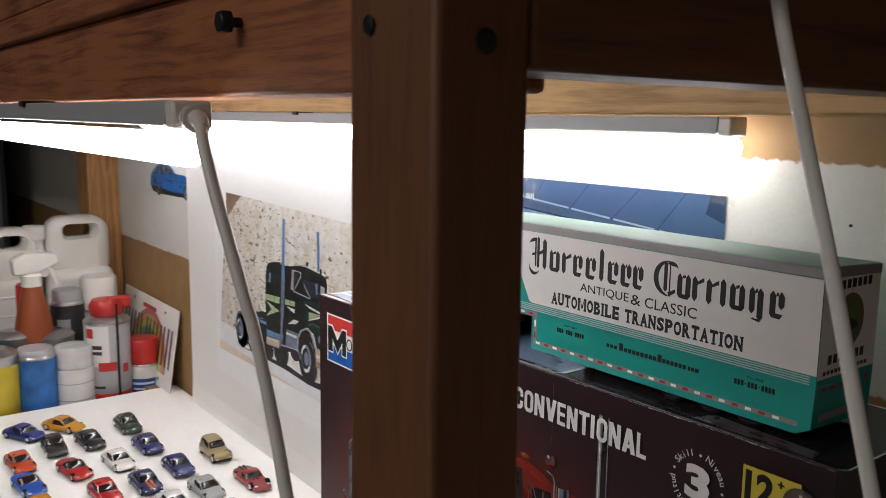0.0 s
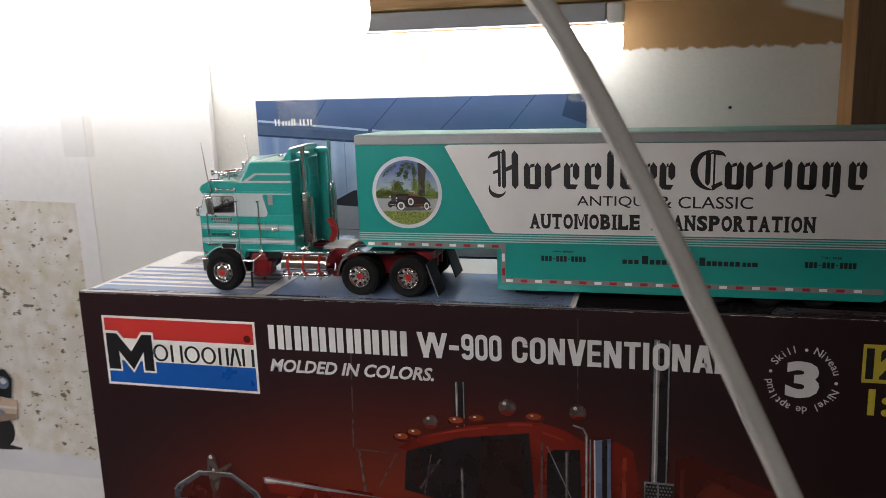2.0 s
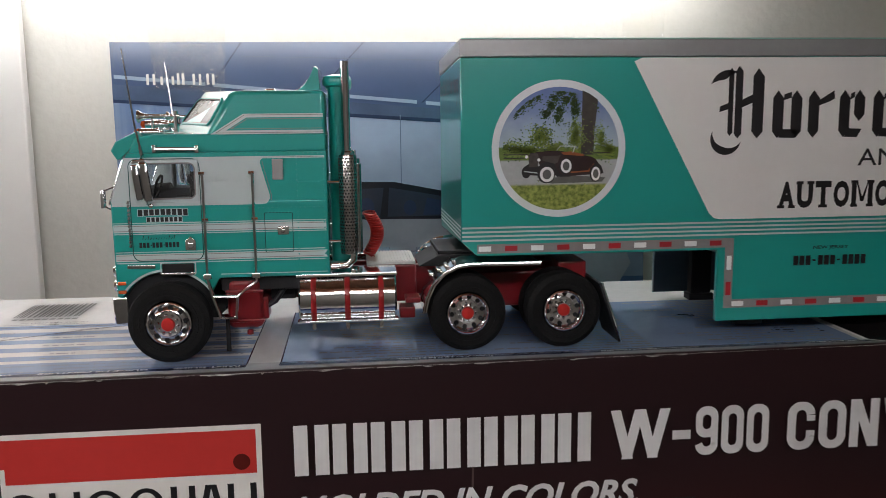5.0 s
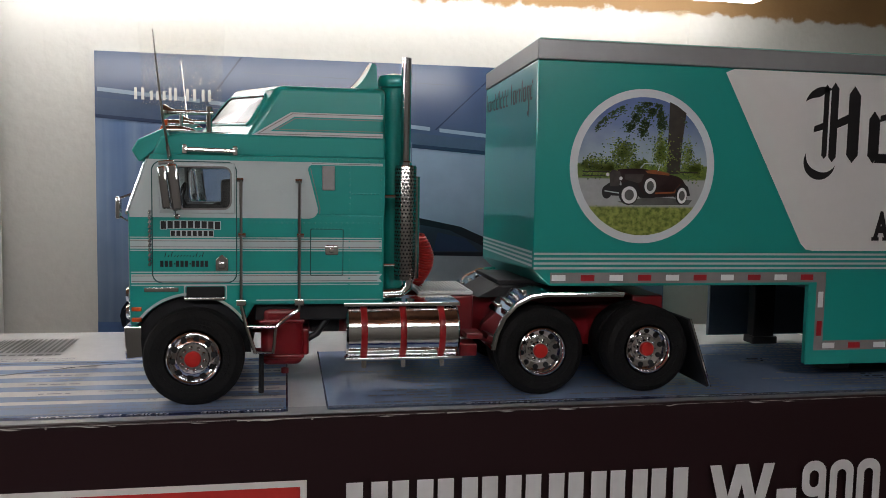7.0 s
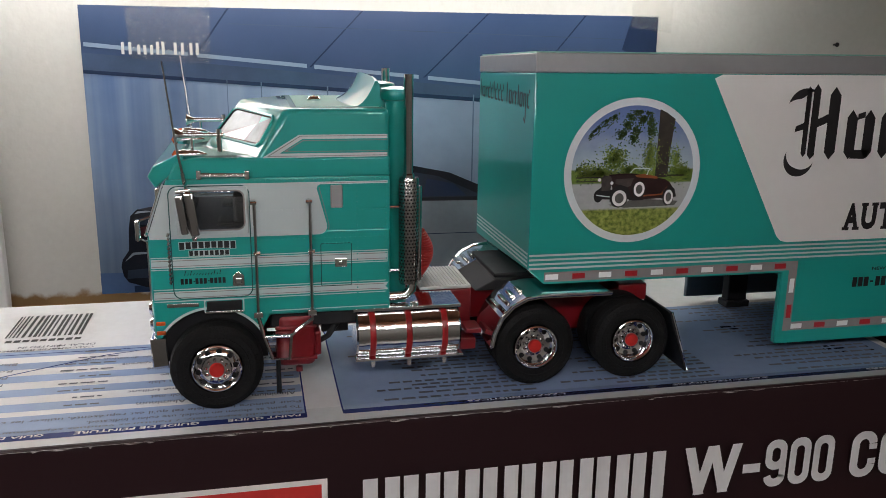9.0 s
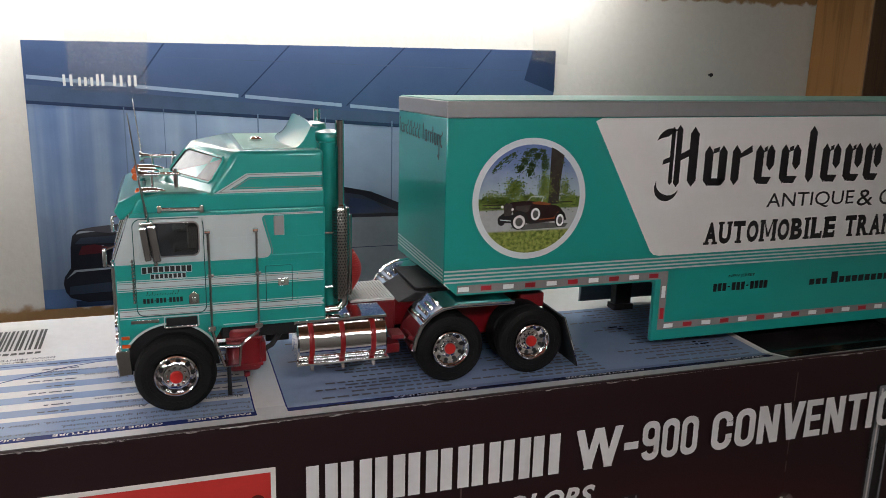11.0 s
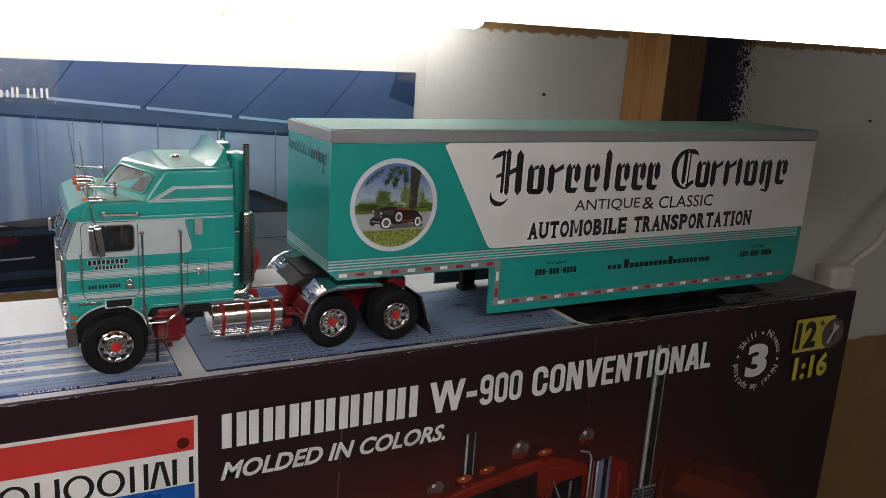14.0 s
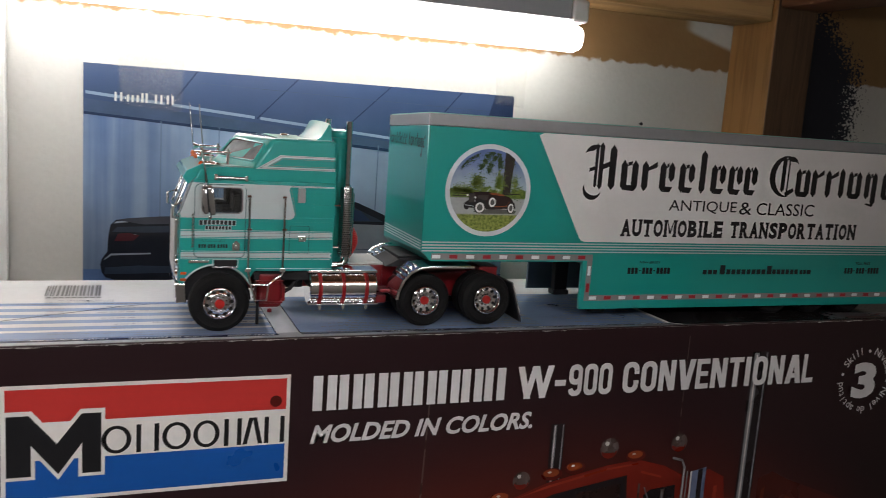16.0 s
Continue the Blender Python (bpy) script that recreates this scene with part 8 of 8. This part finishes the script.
    for c in (26.2, 73.8):
        tp("turn_lamp", joined(slab((72.0, c - 0.6, 21.0), (74.2, c + 0.6, 22.0), 0.2), slab((72.0, c - 0.6, 18.6), (74.2, c + 0.6, 19.6), 0.2)), amber, t, "red side marker")
    for c, xm, zm in ((29.4, 79.0, 61.9), (41.5, 78.0, 64.0), (50, 77.6, 64.3), (58.5, 78.0, 64.0), (70.6, 79.0, 61.9)):
        b = joined(lathe([(1.0, 0), (1.2, 1.6), (1.0, 4.4), (0.6, 6.0), (0.1, 6.8)], (xm, c, zm), "x", 12), slab((xm + 2.0, c - 0.5, 61.0), (xm + 4.0, c + 0.5, zm - 0.6), 0.15))
        marker = tp("roof_marker", b, chrome, t, "chrome roof marker")
        tp("roof_marker_lens", lathe([(1.12, 0), (1.0, 0.9), (0.1, 1.4)], (xm + 0.2, c, zm), "-x", 12), amber, marker, "amber lens")
    for s in (0, 1):
        # Pale sheet: dust, and light reflected off the brow put into the colour.
        b = flat([(80.5, 28.0), (96.0, 28.0), (90.0, 36.0), (83.6, 45.0), (80.5, 45.0)], (1, 0, 0), (0, 1, 0), (0, 0, 61.72))
        if s:
            flipped(b)
        tp("dusty_lit_brow", b, dust, t, "dusty brow top with reflected light in its pale colour")
    for c in (28.2, 71.8):
        tp("front_mirror", joined(slab((68.6, c - 1.2, 41.8), (69.6, c + 1.2, 46.8), 0.35), sweep([(71.4, c, 41.2), (69.2, c, 42.4)], 0.25, 6), sweep([(72.5, c, 47.6), (69.4, c, 46.4)], 0.25, 6)), chrome, t, "small chrome front mirror")
    tp("corner_chain", joined(*[sweep([(75.95, 25.75, 31.4 + 1.06 * k), (76.25, 25.7, 32.2 + 1.06 * k)], 0.36, 6) for k in range(12)]), dull_chrome, t)
    return t


tractor()


# ---- toy cars on the white panel ----
def paint(name, col):
    return mat(name, col, 0.3, var=0.08, scale=60, coat=1.0, fine=0.02)


toy_glass = mat("toy_car_dark_glass", (0.012, 0.013, 0.016), 0.12, coat=1.0)
toy_rim = mat("toy_car_silver_rim", (0.5, 0.5, 0.52), 0.3, metal=0.8)
toy_base = mat("toy_car_black_base", (0.015, 0.015, 0.016), 0.45)

SHAPES = {
    "coupe": ([(-36, 4), (-36.5, 9), (-34, 12.2), (-20, 13.5), (18, 12.6), (33, 10.2), (36, 7.5), (36, 4)], [(-24, 13), (-13, 19.5), (3, 19.8), (16, 12.8)]),
    "saloon": ([(-35, 4), (-36, 10), (-34.5, 14), (-18, 14.6), (14, 13.8), (33, 11.6), (36, 8), (35.5, 4)], [(-26, 14.4), (-16, 21.5), (3, 21.8), (14, 13.8)]),
    "roadster": ([(-36, 4), (-37, 9), (-33, 13.2), (-22, 13.8), (12, 12.2), (32, 9.4), (37, 6.2), (36.5, 4)], [(-15, 13), (-8, 17.6), (2, 17.6), (11, 12.2)]),
    "jeep": ([(-34, 6), (-35, 13), (-33, 17), (-8, 17.2), (8, 15.8), (31, 14.0), (34, 10), (34, 6)], [(-32, 17), (-27, 25.5), (0, 25.5), (9, 16.2)]),
    "racer": ([(-38, 3), (-39, 9), (-33, 12), (-16, 11.8), (12, 8.6), (36, 6.0), (40, 4.2), (40, 3)], [(-16, 11.6), (-9, 16.2), (0, 15.8), (9, 9.2)]),
}


def moulded(outline, half):
    """A rounded car body: the side outline with cut corners, lofted across with falling shoulders."""
    pts = list(outline)
    for _ in range(2):
        pts = [q for (xa, za), (xb, zb) in zip(pts, pts[1:] + pts[:1]) for q in ((xa * 0.78 + xb * 0.22, za * 0.78 + zb * 0.22), (xa * 0.22 + xb * 0.78, za * 0.22 + zb * 0.78))]
    low = min(z for _, z in pts)
    bm = bmesh.new()
    loops = []
    for s in (-1.0, -0.97, -0.88, -0.7, -0.4, 0.0, 0.4, 0.7, 0.88, 0.97, 1.0):
        a = abs(s)
        loops.append([bm.verts.new((x * (1 - 0.10 * a ** 3), s * half * (1 - 0.16 * (max(0.0, abs(x) - 16) / 20) ** 2), low + (z - low) * (1 - 0.10 * a ** 2 - 0.22 * a ** 9))) for x, z in pts])
    n = len(pts)
    for la, lb in zip(loops, loops[1:]):
        for k in range(n):
            bm.faces.new((la[k], la[(k + 1) % n], lb[(k + 1) % n], lb[k]))
    bm.faces.new(loops[0][::-1])
    bm.faces.new(loops[-1])
    bmesh.ops.recalc_face_normals(bm, faces=bm.faces[:])
    for f in bm.faces:
        f.smooth = True
    return bm


def toy_car(shape, col, at, heading, label, stripe=None, wing=False, name="toy_car"):
    """A small die-cast car, about 73 mm long: body, cabin glass, roof, base and four wheels."""
    body, cabin = SHAPES[shape]
    m = paint(label.split()[0] + "_toy_paint", col)
    c = thing(name, (0, 0, 0), label, "toy car", "toy cars on the white panel")
    S = Matrix.Diagonal((0.001, 0.001, 0.001, 1))

    def put(nm, bm, mm, lab="", par=c):
        bm.transform(S)
        return part(nm, bm, mm, par, lab)
    put("body", moulded(body, 15.0), m)
    zt = max(z for _, z in cabin)
    (x0, z0), (x1, _), (x2, _), (x3, z3) = cabin
    put("window_glass", moulded([(x0 - 1, z0 - 2.5), (x1, zt + 0.9), (x2, zt + 0.9), (x3 + 1, z3 - 2.5)], 12.6), toy_glass)
    if shape != "roadster":
        put("roof", moulded([(x1 - 3, zt - 2.2), (x1 - 1, zt + 1.0), (x2, zt + 1.0), (x2 + 2.5, zt - 2.0)], 10.9), m)
        put("tail", moulded([(x0 - 5, z0 - 3), (x1 - 1, zt + 0.5), (x1 + 4, zt + 0.7), (x1 + 1, z0 - 3)], 12.9), m)
        for sy in (-1, 1):
            for (xa, za), (xb, zb) in (((x3 - 0.5, z3 - 0.6), (x2 + 1.0, zt - 0.9)), ((0.5 * (x1 + x3), z0 - 0.5), (0.5 * (x1 + x2) + 2, zt - 1.0))):
                put("pillar", sweep([(xa, sy * 12.0, za), (0.5 * (xa + xb), sy * 11.4, 0.5 * (za + zb) + 0.4), (xb, sy * 9.6, zb)], 0.8, 6), m)
    put("base", slab((-30, -12.4, 2.6), (30, 12.4, 5.0), 0.6), toy_base)
    r = 5.6 if shape != "jeep" else 7.0
    for wx in (-22.5, 22.5):
        for sy in (-1, 1):
            w = put("wheel", lathe([(r * 0.7, 0), (r, 0.7), (r, 4.2), (r * 0.86, 4.9), (r * 0.6, 4.6)], (wx, sy * 9.4, r), "y" if sy > 0 else "-y", 18), rubber)
            put("rim", lathe([(r * 0.62, 4.3), (r * 0.58, 4.95), (r * 0.3, 4.6), (0.1, 5.1)], (wx, sy * 9.4, r), "y" if sy > 0 else "-y", 14), toy_rim, "", w)
    for sy in (-1, 1):
        put("head_lamp", slab((30.4, sy * 9 - 2.2, 7.2), (33.4, sy * 9 + 2.2, 8.7), 0.5), toy_rim)
    if stripe:
        zz = [p for p in body if p[1] > 8]
        put("stripe", joined(*[sweep([(x1, o, z1 + 0.1), (x2, o, z2 + 0.1)], 1.5, 6) for (x1, z1), (x2, z2) in zip(zz[1:], zz[2:]) for o in (-3, 3)]), stripe)
    if wing:
        put("rear_wing", joined(slab((-39, -15, 17), (-33, 15, 18), 0.3), slab((-37, -11, 11), (-35, -10, 17.2), 0.2), slab((-37, 10, 11), (-35, 11, 17.2), 0.2)), stripe or m)
    c.matrix_basis = pose(at[0], at[1], TABLE + 0.0003, 0, 0, heading)
    return c


stripe_white, stripe_black = mat("white_toy_stripe", (0.7, 0.7, 0.7), 0.3), mat("black_toy_stripe", (0.015, 0.015, 0.015), 0.3)
stripe_orange = mat("orange_toy_stripe", (0.5, 0.10, 0.02), 0.3)
toy_car("coupe", (0.008, 0.02, 0.17), (-0.742, -0.104), 29, "dark blue toy coupe on the white panel")
toy_car("coupe", (0.60, 0.26, 0.012), (-0.745, -0.046), 33, "yellow toy sports car on the white panel")
toy_car("saloon", (0.012, 0.035, 0.020), (-0.690, 0.036), 1, "dark green toy saloon on the white panel")
toy_car("saloon", (0.012, 0.012, 0.014), (-0.662, -0.079), -3, "black toy saloon on the white panel")
toy_car("coupe", (0.010, 0.010, 0.018), (-0.657, -0.030), 5, "glossy black toy coupe on the white panel")
toy_car("coupe", (0.012, 0.018, 0.12), (-0.592, 0.035), 3, "navy blue toy coupe with dark windows")
toy_car("coupe", (0.50, 0.055, 0.012), (-0.628, -0.132), 5, "orange red toy sports car on the white panel")
toy_car("coupe", (0.70, 0.69, 0.67), (-0.556, -0.018), 5, "white toy coupe with dark windows")
toy_car("jeep", (0.27, 0.21, 0.09), (-0.506, 0.106), -1, "sandy gold toy off-road car on the white panel")
toy_car("roadster", (0.42, 0.020, 0.016), (-0.560, -0.076), 9, "red open toy roadster on the white panel")
toy_car("coupe", (0.012, 0.018, 0.13), (-0.489, 0.044), 1, "deep blue toy coupe on the white panel")
toy_car("racer", (0.26, 0.020, 0.020), (-0.392, 0.111), 1, "red and black toy racing car with a black nose", stripe_black)
toy_car("coupe", (0.012, 0.022, 0.10), (-0.461, -0.011), 1, "dark blue toy coupe with an orange stripe", stripe_orange)
toy_car("coupe", (0.30, 0.31, 0.32), (-0.396, 0.048), 3, "silver grey toy coupe on the white panel")
toy_car("saloon", (0.40, 0.018, 0.020), (-0.458, -0.064), 3, "red toy saloon on the white panel")
toy_car("coupe", (0.65, 0.65, 0.68), (-0.376, -0.002), 3, "white toy coupe with a dark blue sill", stripe_white)
toy_car("roadster", (0.36, 0.35, 0.35), (-0.308, 0.053), 3, "silver toy roadster on the white panel")
toy_car("roadster", (0.02, 0.08, 0.42), (-0.542, -0.138), 7, "bright blue toy roadster on the white panel")
toy_car("coupe", (0.55, 0.24, 0.012), (-0.459, -0.140), 3, "orange yellow toy coupe on the white panel")
toy_car("coupe", (0.01, 0.14, 0.42), (-0.372, -0.052), 3, "sky blue toy coupe on the white panel")
toy_car("coupe", (0.60, 0.45, 0.012), (-0.303, 0.004), 3, "bright yellow toy coupe on the white panel")
toy_car("saloon", (0.012, 0.013, 0.012), (-0.232, 0.056), 3, "black toy saloon near the box")
toy_car("racer", (0.68, 0.67, 0.66), (-0.208, 0.112), -3, "white toy racing car with red stripes and wing", mat("red_toy_stripe", (0.45, 0.02, 0.02), 0.3), True)

# ---- cans, jugs and bottles beyond the panel ----
white_plastic = mat("milky_white_plastic", (0.68, 0.67, 0.64), 0.4, var=0.06, scale=20)
can_metal = mat("bare_can_steel", (0.45, 0.45, 0.46), 0.3, metal=0.9, var=0.2, scale=60)
can_red = mat("red_can_cap", (0.42, 0.022, 0.020), 0.35)
can_white = mat("white_can_label", (0.62, 0.61, 0.60), 0.35, var=0.1, scale=50)
can_grey = mat("grey_can_label", (0.36, 0.36, 0.38), 0.35, var=0.15, scale=50)
can_blue = mat("blue_can_label", (0.015, 0.07, 0.26), 0.35, var=0.2, scale=50)
sprayed_blue = mat("blue_sprayed_lid", (0.02, 0.13, 0.40), 0.35, var=0.9, scale=32)
cloudy = mat("cloudy_clear_lid", (0.50, 0.50, 0.49), 0.25, var=0.3, scale=40)
brown_bottle = mat("orange_brown_bottle", (0.24, 0.055, 0.018), 0.35, var=0.2, scale=20)
green_label = mat("green_can_label", (0.02, 0.14, 0.03), 0.4)
yellow_label = mat("yellow_tin_label", (0.50, 0.38, 0.03), 0.4, var=0.2, scale=50)
ink_bar = mat("dark_label_ink", (0.03, 0.03, 0.035), 0.4)


def can(at, r, h, body_m, label, cap=None, cap_m=None, bands=(), name="spray_can"):
    """A turned can: body with rolled rims, shoulder, cap, and label bands (z0, z1, material)."""
    x, y = at
    c = thing(name, (x, y, BENCH), label, "can", "cans beside the panel")
    o = (x, y, BENCH + 0.0004)
    part("body", lathe([(r * 0.95, 0), (r * 1.02, 0.002), (r, 0.005), (r, h - 0.004), (r * 1.02, h - 0.002), (r * 0.97, h)], o, "z", 32), body_m, c)
    part("rim", lathe([(r * 1.03, h - 0.0035), (r * 1.035, h - 0.001), (r * 0.9, h + 0.003), (r * 0.62, h + 0.008), (r * 0.55, h + 0.009)], o, "z", 32), can_metal, c, "bare steel shoulder")
    if cap:
        kr, kh = cap
        part("cap", lathe([(kr, h + 0.001), (kr, h + kh - 0.004), (kr * 0.93, h + kh), (kr * 0.2, h + kh)], o, "z", 28), cap_m, c)
    for z0, z1, m in bands:
        part("label_band", lathe([(r * 1.006, z0), (r * 1.012, z0 + 0.0005), (r * 1.012, z1 - 0.0005), (r * 1.006, z1)], o, "z", 32), m, c)
    return c


def label_bars(c, x, y, r, rows, m):
    """Dark bars standing for small print on the side of a can that faces the room."""
    for a0, a1, z0, z1 in rows:
        bm = bmesh.new()
        n = 8
        lo = [bm.verts.new((x + r * 1.02 * math.cos(radians(a0 + (a1 - a0) * k / n)), y + r * 1.02 * math.sin(radians(a0 + (a1 - a0) * k / n)), BENCH + z0)) for k in range(n + 1)]
        hi = [bm.verts.new((v.co.x, v.co.y, BENCH + z1)) for v in lo]
        for k in range(n):
            bm.faces.new((lo[k], lo[k + 1], hi[k + 1], hi[k]))
        part("label_bar", bm, m, c)


c = can((-0.925, 0.076), 0.039, 0.152, can_metal, "grey cleaner can with a red nozzle cap", None, None, ((0.012, 0.022, can_red), (0.022, 0.146, can_grey)))
label_bars(c, -0.925, 0.076, 0.0389, ((-75, -12, 0.072, 0.146),), can_white)
label_bars(c, -0.925, 0.076, 0.0392, ((-40, 5, 0.064, 0.080), (-74, -52, 0.124, 0.141), (22, 40, 0.058, 0.074)), can_red)
label_bars(c, -0.925, 0.076, 0.0392, ((-72, -30, 0.104, 0.111), (-72, -30, 0.094, 0.100), (-60, -25, 0.032, 0.037)), ink_bar)
part("nozzle_cap", joined(lathe([(0.022, 0.158), (0.028, 0.162), (0.030, 0.178), (0.024, 0.188), (0.004, 0.189)], (-0.925, 0.076, BENCH), "z", 24), slab((-0.93, 0.076, BENCH + 0.170), (-0.912, 0.118, BENCH + 0.192), 0.004)), can_red, c, "red plastic nozzle cap")
part("straw", sweep([(-0.884, 0.0825, BENCH + 0.186), (-0.8835, 0.0825, BENCH + 0.016)], 0.0021, 8), steel_dark, c, "black straw")
c = can((-0.922, 0.138), 0.0285, 0.062, can_white, "small white and blue spray can with red lid", (0.0285, 0.046), can_red, ((0.006, 0.036, can_blue),))
label_bars(c, -0.922, 0.138, 0.0285, ((-70, 20, 0.026, 0.030), (-60, 10, 0.016, 0.020)), can_white)
c = can((-0.915, 0.014), 0.033, 0.080, can_white, "white spray can under a cloudy clear lid", (0.032, 0.034), cloudy, ((0.02, 0.022, can_grey), (0.05, 0.052, can_grey)))
c = can((-0.918, -0.047), 0.033, 0.106, sprayed_blue, "spray can stained with blue paint", (0.030, 0.012), can_grey)
c = can((-0.918, -0.110), 0.036, 0.118, can_metal, "paint tin with a yellow and blue label", None, None, ((0.012, 0.100, yellow_label),), "paint_tin")
label_bars(c, -0.918, -0.110, 0.036, ((-60, -15, 0.045, 0.075),), can_blue)
c = can((-0.985, -0.004), 0.037, 0.122, can_metal, "bare steel paint tin without label", None, None, ((0.01, 0.10, can_grey),), "paint_tin")
c = can((-0.99, 0.008 - 0.075), 0.033, 0.128, can_metal, "bare steel paint tin behind the others", None, None, ((0.01, 0.10, can_grey),), "paint_tin")
c = can((-1.035, 0.036), 0.030, 0.168, ink_bar, "dark grey can with a pale round mark", (0.026, 0.024), can_grey, ((0.05, 0.15, ink_bar),))
label_bars(c, -1.035, 0.036, 0.030, ((-50, -5, 0.115, 0.14),), can_grey)
c = can((-1.035, 0.094), 0.034, 0.150, can_white, "white spray can with a yellow band and cap", (0.033, 0.062), white_plastic, ((0.120, 0.138, yellow_label), (0.05, 0.10, can_blue)))
c = can((-1.030, -0.028), 0.024, 0.150, green_label, "green labelled bottle with a red cap", (0.023, 0.060), can_red)
c = can((-0.982, 0.083), 0.030, 0.096, yellow_label, "yellow topped can with blue label", (0.028, 0.020), yellow_label, ((0.02, 0.08, can_blue),))
c = can((-0.975, -0.150), 0.030, 0.150, white_plastic, "white bottle with a dark blue label", (0.022, 0.030), ink_bar, ((0.06, 0.135, can_blue),), "bottle")
label_bars(c, -0.975, -0.150, 0.030, ((-60, 0, 0.07, 0.085),), yellow_label)


def sprayer(x, y):
    b = thing("spray_bottle", (x, y, BENCH), "orange brown bottle with a white trigger sprayer", "bottle")
    o = (x, y, BENCH + 0.0004)
    part("body", lathe([(0.034, 0), (0.036, 0.004), (0.036, 0.10), (0.030, 0.150), (0.020, 0.195), (0.015, 0.215)], o, "z", 28), brown_bottle, b)
    part("collar", lathe([(0.017, 0.213), (0.0175, 0.232), (0.012, 0.236)], o, "z", 20), white_plastic, b)
    part("trigger_head", joined(prism([(y - 0.030, BENCH + 0.235), (y - 0.032, BENCH + 0.262), (y - 0.010, BENCH + 0.274), (y + 0.040, BENCH + 0.270), (y + 0.046, BENCH + 0.255), (y + 0.010, BENCH + 0.236)], x - 0.011, x + 0.011, 0, 0.003), sweep([(x, y + 0.020, BENCH + 0.252), (x, y + 0.034, BENCH + 0.238), (x, y + 0.040, BENCH + 0.212)], 0.004, 8)), white_plastic, b, "white trigger head")


sprayer(-0.988, -0.032)


def jug(x, y, w, d, h, label, cap_m):
    """A blow-moulded jug with a moulded grip hole, ribs and a screw cap."""
    j = thing("plastic_jug", (x, y, BENCH), label, "jug", "white jugs")
    z = BENCH + 0.0004
    part("body", slab((x - d / 2, y - w / 2, z), (x + d / 2, y + w / 2, z + h * 0.68), 0.020, 5), white_plastic, j)
    grip = bmesh.new()
    loops = []
    for inset, dx in ((0.010, -0.034), (0.0, -0.022), (0.0, 0.022), (0.010, 0.034)):
        loops.append([grip.verts.new((x + dx, a, c)) for a, c in rounded(y - w * 0.46 + inset, z + h * 0.60, y + w * 0.47 - inset, z + h * 0.995 - inset, 0.034)])
    for inset, dx in ((0.0, 0.034), (0.006, 0.018), (0.006, -0.018), (0.0, -0.034)):
        loops.append([grip.verts.new((x + dx, a, c)) for a, c in rounded(y - w * 0.26 + inset, z + h * 0.855 + inset * 0.5, y + w * 0.30 - inset, z + h * 0.955 - inset * 0.5, 0.011)])
    for k, la in enumerate(loops):
        lb = loops[(k + 1) % len(loops)]
        for i in range(len(la)):
            grip.faces.new((la[i], la[i - 1], lb[i - 1], lb[i]))
    bmesh.ops.recalc_face_normals(grip, faces=grip.faces[:])
    for f in grip.faces:
        f.smooth = True
    part("handle", grip, white_plastic, j, "moulded handle with a grip hole", 60)
    part("rib", joined(*[slab((x + d / 2 - 0.002, y - w * 0.36, z + h * k), (x + d / 2 + 0.0015, y + w * 0.36, z + h * k + 0.004), 0.001) for k in (0.44, 0.56)]), white_plastic, j)
    part("cap", lathe([(0.022, 0), (0.023, 0.004), (0.022, 0.024), (0.018, 0.027)], (x, y - w * 0.62, z + h * 0.86), "z", 24), cap_m, j, "screw cap")
    part("neck", lathe([(0.034, 0), (0.030, h * 0.10), (0.020, h * 0.16), (0.018, h * 0.22)], (x, y - w * 0.62, z + h * 0.64), "z", 24), white_plastic, j)
    return j


jug(-1.15, 0.085, 0.125, 0.10, 0.318, "white plastic jug with a loop handle on the bench", white_plastic)
jug(-1.16, -0.035, 0.10, 0.09, 0.300, "white plastic jug with a red screw cap", can_red)

bag = thing("crumpled_bag", (-0.905, -0.148, BENCH), "crumpled clear plastic bag beside the tins", "bag")
rn = random.Random(11)
bmb = bmesh.new()
bmesh.ops.create_icosphere(bmb, subdivisions=3, radius=0.03)
for v in bmb.verts:
    k = 1 + 0.45 * noise.noise(v.co * 70)
    v.co = Vector((-0.905 + v.co.x * k * 0.8, -0.150 + v.co.y * k, BENCH + 0.0175 + v.co.z * k * 0.42))
lowest = min(v.co.z for v in bmb.verts)
for v in bmb.verts:
    v.co.z += BENCH + 0.0004 - lowest
part("film", bmb, mat("hazy_plastic_film", (0.62, 0.62, 0.62), 0.15, var=0.2, scale=60, coat=0.5), bag, "", 20)
